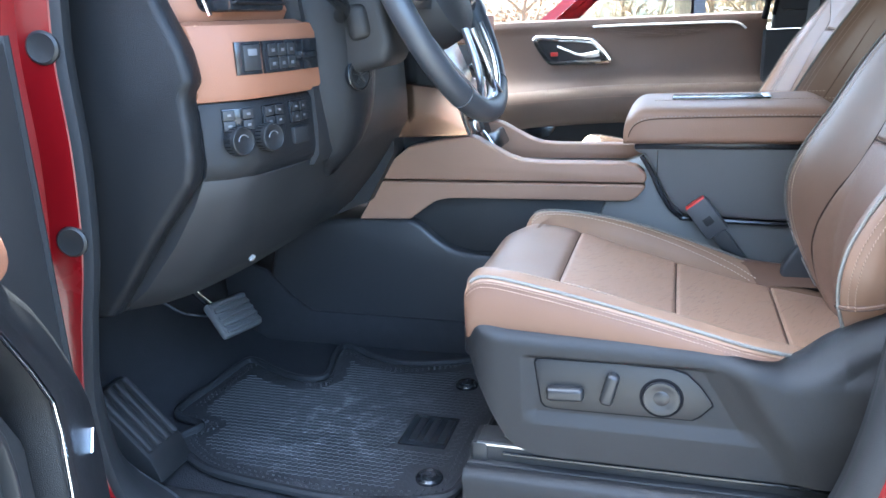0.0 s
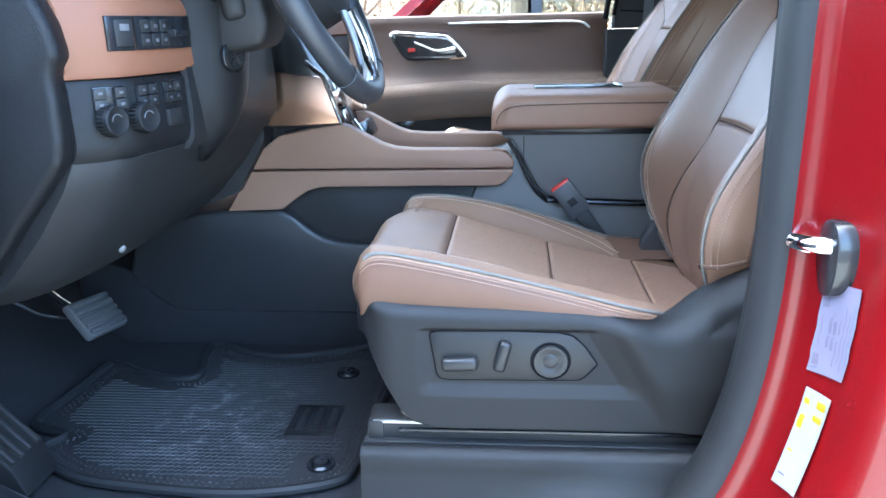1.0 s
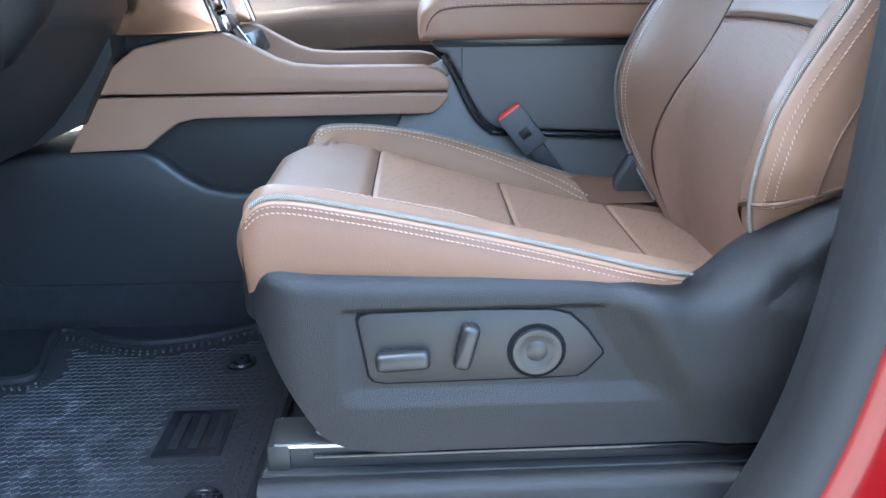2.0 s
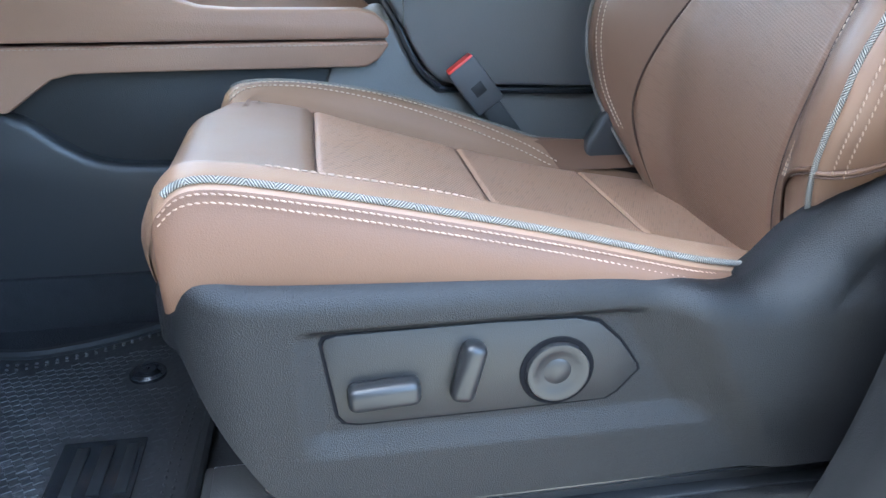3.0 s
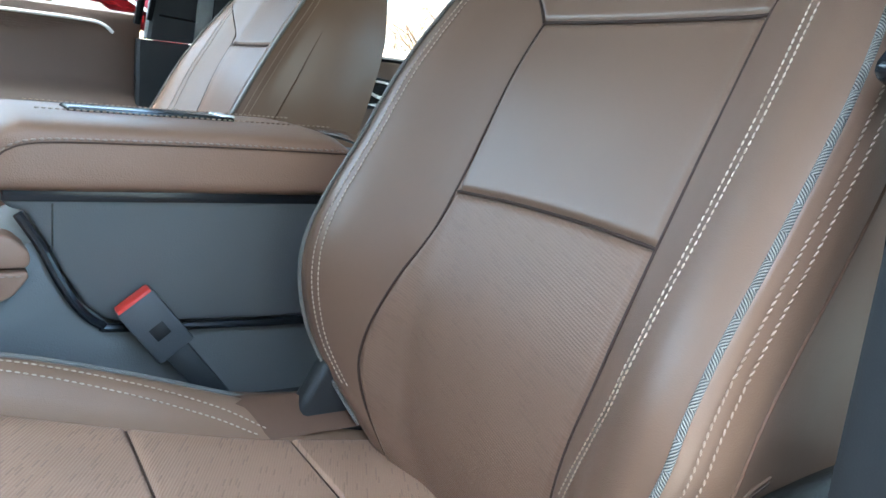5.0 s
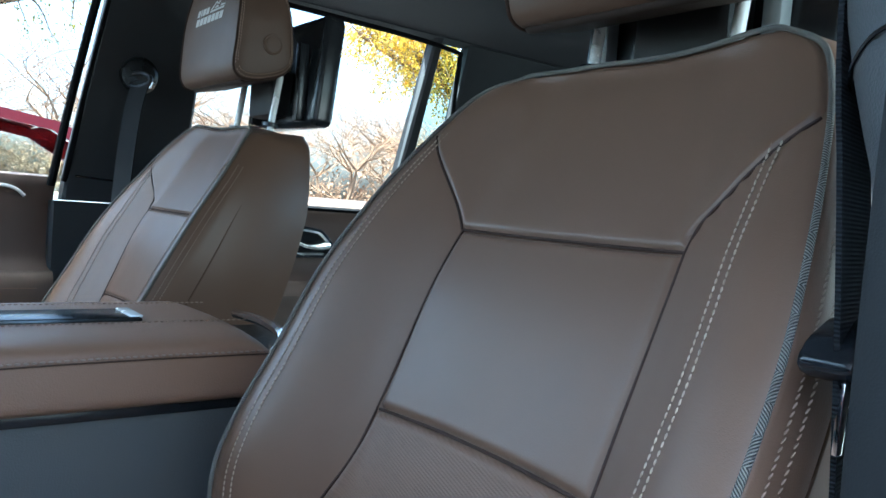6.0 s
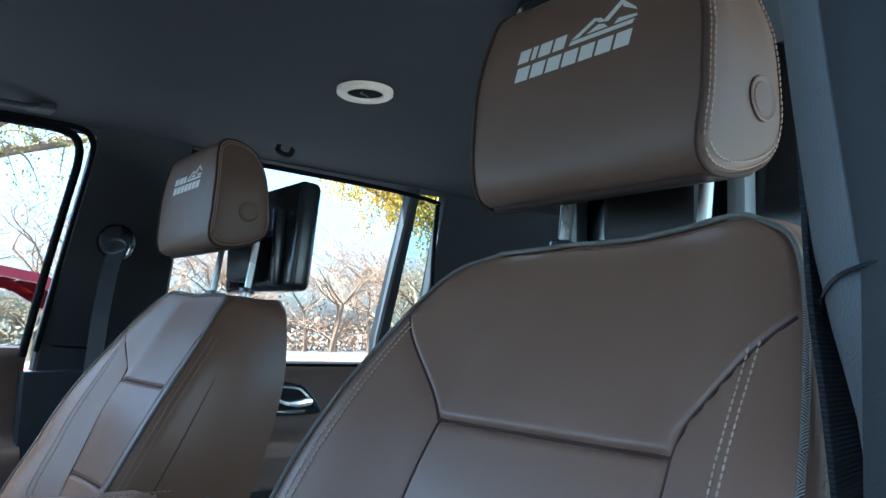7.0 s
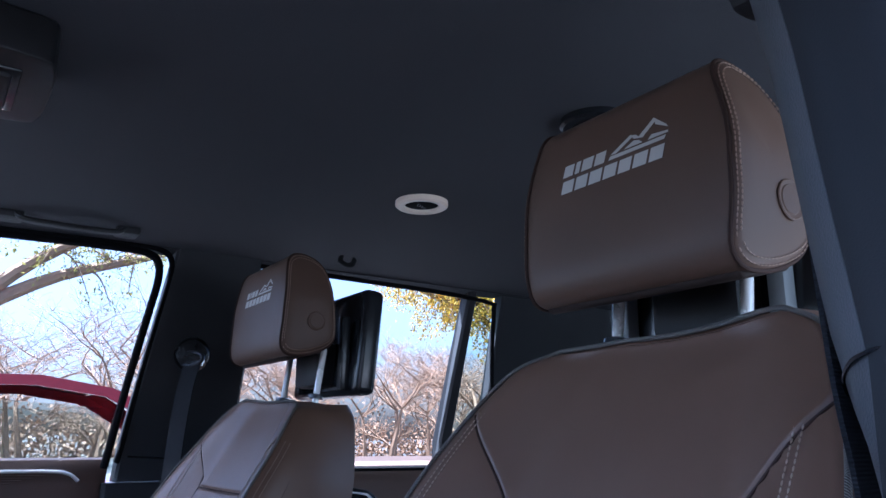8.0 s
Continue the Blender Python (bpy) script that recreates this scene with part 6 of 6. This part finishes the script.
strap([(0.376, 0.894, 1.69), (0.366, 0.884, 1.62), (0.352, 0.868, 1.50), (0.347, 0.8615, 1.417), (0.346, 0.856, 1.37), (0.346, 0.850, 1.30), (0.356, 0.848, 1.20), (0.38, 0.846, 0.95), (0.42, 0.842, 0.74)], 0.046, (1.0, 0.17, 0.02), parent=belt)
tongue = part("latch_body", prism([(0.318, 1.287), (0.328, 1.297), (0.346, 1.305), (0.358, 1.306), (0.393, 1.297), (0.396, 1.284), (0.363, 1.290), (0.356, 1.278), (0.335, 1.277), (0.322, 1.280)], "y", 0.836, 0.862, 0.004), plastic_gloss, belt, "black latch body")
part("latch_plate", prism([(0.326, 1.247), (0.327, 1.280), (0.339, 1.280), (0.342, 1.245), (0.337, 1.245), (0.334, 1.268), (0.332, 1.268), (0.331, 1.247)], "y", 0.842, 0.845, 0.0006), chrome, tongue, "chrome latch plate")
part("latch_slot", box(0.356, 0.396, 0.831, 0.838, 1.279, 1.286, 0.002, turn=(0, 6, 0)), plastic_panel, tongue)
part("latch_rivet", lathe([(0.003, 0), (0.003, 0.001), (0.0005, 0.0012)], (0.341, 0.8362, 1.293), (0, -1, 0), 12), rubber, tongue)
part("upper_guide", box(0.366, 0.402, 0.880, 0.925, 1.655, 1.715, 0.010), pillar_trim, belt, "black upper guide")
pbelt = thing("passenger_seat_belt", (0.42, 2.27, 0.72), "black seat belt hanging from the passenger pillar", "seat belt")
strap([(0.424, 2.262, 1.545), (0.412, 2.266, 1.48), (0.402, 2.270, 1.35), (0.40, 2.285, 1.15), (0.42, 2.30, 0.78)], 0.047, (0.45, -0.89, 0), parent=pbelt)
g = part("guide", lathe([(0.036, -0.01), (0.036, 0.004), (0.030, 0.012), (0.016, 0.015), (0.001, 0.015)], (0.428, 2.290, 1.560), (-0.4, -0.9, 0), 28), recliner_black, pbelt, "black round guide")
part("guide_loop", tube([Vector((0.421, 2.270, 1.548)) + Vector((0.45, -0.89, 0)) * (0.034 * math.cos(a)) + Vector((0, 0, 1)) * (0.013 * math.sin(a)) for a in (2 * math.pi * k / 24 for k in range(24))], 0.005, 8, True), recliner_black, g)
part("guide_glint", tube([(0.436, 2.240, 1.532), (0.440, 2.236, 1.544)], 0.0025, 6), chrome, g)

# ---- screens behind the headrests ----
arm_grey = mat("satin_arm_grey", (0.22, 0.24, 0.25), 0.4, vary=0.08)


def headrest_screen(yc, m, label):
    def span(a, b):
        return (yc + min(a * m, b * m), yc + max(a * m, b * m))
    scr = thing("headrest_screen", (0.62, yc, 1.46), label, "screen", "screens behind the headrests")
    part("case", box(0.588, 0.628, *span(-0.125, 0.147), 1.462, 1.648, 0.012, turn=(0, 5, 0), seg=3), plastic_gloss, scr, "dark plastic case")
    part("panel", box(0.6255, 0.631, *span(-0.113, 0.135), 1.475, 1.636, 0.002, turn=(0, 5, 0)), plastic_gloss, scr)
    part("bracket", box(0.548, 0.592, *span(-0.045, 0.055), 1.48, 1.56, 0.010), plastic_soft, scr)
    for w in (-0.070, 0.108):
        part("bracket_arm", box(0.566, 0.584, *span(w - 0.009, w + 0.009), 1.470, 1.60, 0.004), arm_grey if m > 0 else plastic_gloss, scr, "satin arm")
    return scr


headrest_screen(1.985, -1, "black video screen mounted behind the passenger headrest")
headrest_screen(1.105, 1, "black video screen mounted behind the driver headrest")

# ---- overhead ----
for k, (x, y) in enumerate(((0.662, 1.763), (0.662, 2 * MID - 1.763))):
    lampt = thing("dome_lamp", (x, y, ROOF), "small round ceiling lamp with pale ring, switched off", "ceiling lamp", "ceiling lamps")
    part("bezel", lathe([(0.047, 0.006), (0.047, -0.002), (0.043, -0.005), (0.031, -0.003), (0.030, 0.004)], (x, y, ROOF + 0.004), (0, 0, 1), 40), mat("satin_pale_metal", (0.80, 0.68, 0.55), 0.35, metal=0.0) if k == 0 else plastic_gloss, lampt, "pale satin ring")
    part("lens", lathe([(0.031, 0.004), (0.031, 0.001), (0.020, -0.001), (0.001, -0.002)], (x, y, ROOF + 0.004), (0, 0, 1), 40), gap_black, lampt, "dark lens")
    if k == 0:
        for i in range(5):
            part("lens_rib", tube([(x - 0.012 + 0.006 * i, y - 0.010 + 0.004 * i, ROOF + 0.0015), (x - 0.008 + 0.006 * i, y + 0.002 + 0.002 * i, ROOF + 0.0015)], 0.0008, 4), dimmed_white, lampt)
hk = thing("coat_hook", (0.70, 2.13, ROOF - 0.02), "small black coat hook on the headliner", "hook")
part("hook_body", tube(spline([(0.690, 2.135, 1.778), (0.683, 2.125, 1.765), (0.690, 2.112, 1.755), (0.705, 2.112, 1.757), (0.716, 2.122, 1.772)], 20), 0.006, 8, flat=0.5), plastic_panel, hk)
gh = thing("grab_handle", (0.2, 2.18, ROOF - 0.03), "folded black grab handle above the passenger window", "grab handle")
part("handle_bar", tube(spline([(0.06, 2.175, 1.782), (0.075, 2.165, 1.768), (0.12, 2.160, 1.764), (0.20, 2.160, 1.764), (0.235, 2.165, 1.768), (0.250, 2.175, 1.782)], 30), 0.009, 8, flat=0.6), plastic_soft, gh)
for x in (0.055, 0.255):
    part("handle_mount", box(x - 0.022, x + 0.022, 2.165, 2.215, 1.768, 1.786, 0.006), plastic_soft, gh)
oc = thing("overhead_console", (-0.05, MID, ROOF - 0.02), "dark overhead console with a reading lamp lens", "overhead console")
part("shell", prism([(p.x, p.y) for p in spline([(-0.30, 1.45, 0), (-0.1, 1.445, 0), (0.015, 1.455, 0), (0.036, 1.48, 0), (0.040, 1.547, 0), (0.036, 1.62, 0), (0.015, 1.645, 0), (-0.1, 1.65, 0), (-0.30, 1.645, 0)], 40)], "z", 1.752, 1.80, 0.012, seg=3), plastic_panel, oc, "satin grey shell")
part("lamp_lens", box(-0.06, 0.0, 1.50, 1.60, 1.746, 1.756, 0.006, turn=(0, 6, 0)), plastic_panel, oc, "hinged lens")
part("lens_frame", box(-0.07, 0.008, 1.49, 1.61, 1.749, 1.754, 0.003), plastic_gloss, oc)


# ---- outside ----
bm = bmesh.new()
rows = []
for i in range(41):
    x = -300 + 600 * (i / 40)
    rows.append([(x, -300 + 600 * j / 40, 0.05) for j in range(41)])
asphalt = mat("weathered_asphalt", (0.056, 0.0555, 0.054), 0.9, vary=0.25, grain=0.6, grain_scale=90, blotch=0.8)
tagged(part("ground", sheet(rows, bm=bm), asphalt), "pale weathered asphalt parking lot", "ground", kind="structure")


car_glass = glass_mat("pale_green_car_glass", (0.66, 0.76, 0.71))


def parked_car(x, y, paint, label):
    c = thing("parked_car", (x, y, 0.05), label, "car", "parked cars")
    W, LEAN = 1.86, 0.24

    def sec(prof, a, b, r):
        return prism([(x + px, 0.05 + pz) for px, pz in prof], "y", y + a, y + b, r, seg=3)
    low = [(-2.3, 0.35), (-2.32, 0.65), (-2.2, 0.88), (-1.2, 1.02), (-0.95, 1.06), (1.9, 1.08), (2.28, 1.02), (2.35, 0.6), (2.28, 0.35)]
    part("car_body", sec(low, 0.0, W, 0.07), paint, c, "glossy painted lower body")
    top = [(-1.05, 1.06), (-0.35, 1.66), (-0.1, 1.75), (0.8, 1.77), (1.25, 1.70), (1.70, 1.46), (2.05, 1.08)]
    inn = [(-0.92, 1.07), (-0.30, 1.61), (-0.08, 1.685), (0.78, 1.70), (1.20, 1.64), (1.61, 1.41), (1.90, 1.08)]
    bm2 = bmesh.new()
    for yy in (0.10, W - 0.10):
        a = [Vector((x + px, y + yy + (LEAN if yy < 1 else -LEAN) * (pz - 1.06) / 0.6, 0.05 + pz)) for px, pz in top]
        b = [Vector((x + px, y + yy + (LEAN if yy < 1 else -LEAN) * (pz - 1.06) / 0.6, 0.05 + pz)) for px, pz in inn]
        for p, q2 in (((a), (b)),):
            for i in range(len(p) - 1):
                prismv = [p[i], p[i + 1], q2[i + 1], q2[i]]
                off = Vector((0, 0.04 if yy < 1 else -0.04, 0))
                v0 = [bm2.verts.new(k) for k in prismv]
                v1 = [bm2.verts.new(k + off) for k in prismv]
                bm2.faces.new(v0)
                bm2.faces.new(v1[::-1])
                for k in range(4):
                    bm2.faces.new((v0[k], v0[(k + 1) % 4], v1[(k + 1) % 4], v1[k]))
    part("window_surround", bm2, paint, c)
    rows = [[(x + px, y + 0.10 + LEAN * (pz - 1.06) / 0.6 + (W - 0.2 - 2 * LEAN * (pz - 1.06) / 0.6) * f, 0.05 + pz + 0.03 * math.sin(math.pi * f)) for f in (0, 0.1, 0.3, 0.5, 0.7, 0.9, 1)] for px, pz in top[1:5]]
    part("roof_skin", sheet(rows), paint, c)
    for nm, (u0, u1) in (("windshield", (0, 1)), ("rear_window", (4, 6))):
        rows = [[(x + px, y + 0.12 + LEAN * (pz - 1.06) / 0.6 + (W - 0.24 - 2 * LEAN * (pz - 1.06) / 0.6) * f, 0.05 + pz) for f in (0, 0.5, 1)] for px, pz in top[u0:u1 + 1]]
        part(nm, sheet(rows), car_glass, c)
    for px0, px1 in ((-0.90, 0.38), (0.46, 1.88)):
        for yy, sg in ((0.12, 1), (W - 0.12, -1)):
            lo = [(px0, 1.08), (px1, 1.08)]
            hi = [(max(px0, -0.22), 1.58 if px0 < 0 else 1.61), (min(px1, 1.30), 1.61 if px0 < 0 else 1.56)]
            bm3 = bmesh.new()
            bm3.faces.new([bm3.verts.new((x + a, y + yy + sg * LEAN * (b - 1.06) / 0.6, 0.05 + b)) for a, b in lo + hi[::-1]])
            pn = part("side_window", bm3, car_glass, c, "tinted side glass")
            pn.visible_shadow = False
    for yy, sg in ((0.115, 1), (W - 0.115, -1)):
        part("door_post", sheet([[(x + a, y + yy + sg * (LEAN * (b - 1.06) / 0.6 + o), 0.05 + b) for a, o in ((0.38, 0), (0.46, 0), (0.46, 0.03), (0.38, 0.03))] for b in (1.06, 1.63)], closed_v=True, caps=True), plastic_gloss, c)
    for a in (-1.45, 1.45):
        for yy in (-0.02, W - 0.20):
            wh = part("tyre", lathe([(0.22, 0.0), (0.34, 0.0), (0.36, 0.03), (0.36, 0.19), (0.34, 0.22), (0.22, 0.22)], (x + a, y + yy, 0.41), (0, 1, 0), 32), rubber, c, "black tyre")
            part("rim", lathe([(0.23, 0.03), (0.20, 0.05), (0.06, 0.04), (0.001, 0.03)], (x + a, y + yy, 0.41), (0, 1, 0), 24), steel, wh)
    return c


parked_car(-0.20, 6.0, red_paint, "red parked car with tinted windows beside the vehicle")


bark = mat("tree_bark", (0.30, 0.20, 0.12), 0.9, vary=0.3, grain=0.8, grain_scale=60)
bare = mat("bare_twigs", (0.30, 0.185, 0.11), 0.9, vary=0.3)


def leaf(name, color):
    """Thin leaf: part of the light comes through it."""
    m = mat(name, color, 0.6, vary=0.45, blotch=4)
    n, l = m.node_tree.nodes, m.node_tree.links
    b = n["Principled BSDF"]
    tr = n.new("ShaderNodeBsdfTranslucent")
    l.new(b.inputs["Base Color"].links[0].from_socket, tr.inputs[0])
    mx = n.new("ShaderNodeMixShader")
    mx.inputs[0].default_value = 0.5
    l.new(b.outputs[0], mx.inputs[1])
    l.new(tr.outputs[0], mx.inputs[2])
    l.new(mx.outputs[0], n["Material Output"].inputs[0])
    return m


leaf_yellow = leaf("yellow_leaves", (0.62, 0.42, 0.05))
leaf_olive = leaf("olive_leaves", (0.34, 0.30, 0.08))


def loose(name, bm, material, parent, label=""):
    """A large mesh of small pieces, linked as it is."""
    me = bpy.data.meshes.new(name)
    bm.to_mesh(me)
    bm.free()
    me.materials.append(material)
    ob = new(name, me)
    ob.parent, ob.matrix_parent_inverse = parent, Matrix.Translation(-parent.location)
    if label:
        ob["label"] = label
    return ob


def leafy_tree(x, y, crown, label, leaf_mat, seed, thick, lift=0.45):
    """A trunk with limbs that reach out to hanging sprays of leaves; crown: (centre, radius, sprays) of each bough."""
    rng = random.Random(seed)
    t = thing("tree", (x, y, 0.05), label, "tree", "trees round the lot")
    wood, leaves = bmesh.new(), bmesh.new()
    fork = Vector((x, y, 2.6))
    tube(spline([(x, y, 0.03), (x + 0.1, y - 0.05, 1.3), fork], 10), lambda f: thick * (1.2 - 0.3 * f), 10, bm=wood)
    for c, rad, sprays in crown:
        c = Vector(c)
        mid = fork.lerp(c, 0.5) + Vector((rng.uniform(-0.2, 0.2) * lift, 0, lift))
        bough = spline([fork, mid, c, c + (c - mid) * 0.4], 12)
        tube(bough, lambda f: thick * (0.8 - 0.62 * f), 8, bm=wood)
        for k in range(sprays):
            a = rng.choice(bough[5:])
            d = Vector((rng.gauss(0, 1), rng.gauss(0, 1), rng.gauss(-0.1, 0.7))).normalized() * rad * rng.uniform(0.3, 1.0)
            tw = spline([a, a + d * 0.5 + Vector((0, 0, 0.12 * rad)), a + d - Vector((0, 0, 0.16 * rad))], 7)
            tube(tw, lambda f: thick * 0.14 * (1 - 0.8 * f), 4, bm=wood)
            for j in range(60):
                q = tw[rng.choice((3, 4, 5, 6, 6))] + Vector((rng.gauss(0, 1), rng.gauss(0, 1), rng.gauss(0, 1))) * 0.10 * rad
                s = rng.uniform(0.024, 0.050) * rad
                e = Euler((rng.uniform(0, 6.3), rng.uniform(0, 6.3), rng.uniform(0, 6.3))).to_matrix()
                leaves.faces.new([leaves.verts.new(q + e @ Vector((u * s, v * s * 0.55, w * s))) for u, v, w in ((-1, 0, 0), (0, -1, 0.15), (1, 0, 0), (0, 1, 0.15))])
    loose("trunk", wood, bark, t, "pale brown limbs")
    loose("crown", leaves, leaf_mat, t, "hanging sprays of small leaves")
    return t


leafy_tree(11.8, 14.6, [((9.6, 14.2, 4.45), 1.1, 46), ((8.5, 14.0, 4.45), 0.95, 44), ((10.4, 14.2, 4.1), 0.8, 26), ((9.0, 14.6, 5.8), 1.3, 24), ((11.8, 15.0, 6.0), 1.4, 30)], "tree with hanging yellow autumn leaves", leaf_yellow, 3, 0.12)
leafy_tree(0.05, 10.2, [((1.45, 10.0, 3.75), 0.62, 22), ((1.9, 10.1, 3.5), 0.50, 16), ((-0.9, 10.3, 4.6), 1.2, 24), ((0.6, 10.6, 4.9), 1.0, 20)], "tree with sparse olive leaves on a pale limb", leaf_olive, 5, 0.12, 0.12)


def bare_tree(x, y, h, seed):
    """A leafless tree: many fine upright twigs on forking limbs."""
    rng = random.Random(seed)
    t = thing("tree", (x, y, 0.05), "bare reddish brown winter tree at the edge of the lot", "tree", "bare trees behind the lot")
    wood = bmesh.new()

    def limb(p, d, length, r, depth):
        pts = [p]
        for i in range(3):
            d = (d + Vector((rng.uniform(-1, 1), rng.uniform(-1, 1), rng.uniform(-0.3, 0.7))) * 0.18).normalized()
            pts.append(pts[-1] + d * length / 3)
        tube(pts, lambda f: r * (1 - 0.55 * f), 6 if depth == 0 else 3, bm=wood)
        if depth < 6:
            for k in range(6 if depth == 0 else 3 if depth < 5 else 2):
                a = rng.uniform(0, 2 * math.pi)
                nd = (d * 0.62 + Vector((math.cos(a), math.sin(a), rng.uniform(-0.15, 0.35))) * 0.95).normalized()
                limb(pts[rng.choice((1, 2, 3, 3))], nd, length * rng.uniform(0.60, 0.80), r * (0.50 if depth < 3 else 0.62), depth + 1)
    limb(Vector((x, y, 0.03)), Vector((0, 0, 1)), h * 0.27, h * 0.014, 0)
    loose("branches", wood, bare, t, "fine reddish brown twigs")
    return t


rng = random.Random(4)
for k in range(32):
    bare_tree(-5 + 1.2 * k + rng.uniform(-0.6, 0.6), rng.uniform(29, 33) + 5 * (k % 2), rng.uniform(8.5, 11.5), 60 + k)
post = thing("street_lamp", (12.6, 17.0, 0.05), "tall pale lamp post in the parking lot", "street lamp")
part("pole", tube([(12.6, 17.0, 0.05), (12.6, 17.0, 4.2)], 0.05, 10), steel, post)
part("head", box(12.3, 12.7, 16.9, 17.1, 4.15, 4.28, 0.04, turn=(0, 14, 0)), steel, post)
hedge = bmesh.new()
rng = random.Random(9)
for i in range(36000):
    p = Vector((rng.uniform(-40, 60), rng.uniform(42, 46), 0.05 + abs(rng.gauss(0, 1.2))))
    s = rng.uniform(0.04, 0.12)
    e = Euler((rng.uniform(0, 6.3), rng.uniform(0, 6.3), 0)).to_matrix()
    hedge.faces.new([hedge.verts.new(p + e @ Vector((a * s, b * s, 0))) for a, b in ((-1, 0), (0, -1), (1, 0), (0, 1))])
me = bpy.data.meshes.new("scrub")
hedge.to_mesh(me)
hedge.free()
me.materials.append(bare)
tagged(new("scrub", me), "dry reddish brown scrub along the lot", "scrub", kind="stuff")
# unseen walls added behind the camera to shape daylight: one tall between two low
lot_plaster = mat("dark_grey_plaster", (0.075, 0.074, 0.073), 0.85, vary=0.2, grain=0.4, grain_scale=40, blotch=1.5)
tagged(part("wall_light_block", box(-0.8, 0.2, -9.0, -3.2, 0.0, 9.0), lot_plaster), "unseen plain dark grey wall added to block daylight", "wall", kind="structure")
for x0, x1, h in ((-30, -0.8, 3.8), (0.2, 30, 1.4)):
    tagged(part("wall_light_block_low", box(x0, x1, -3.5, -3.2, 0.0, h), lot_plaster), "unseen lower plain dark grey wall added to shape daylight", "wall", kind="structure")
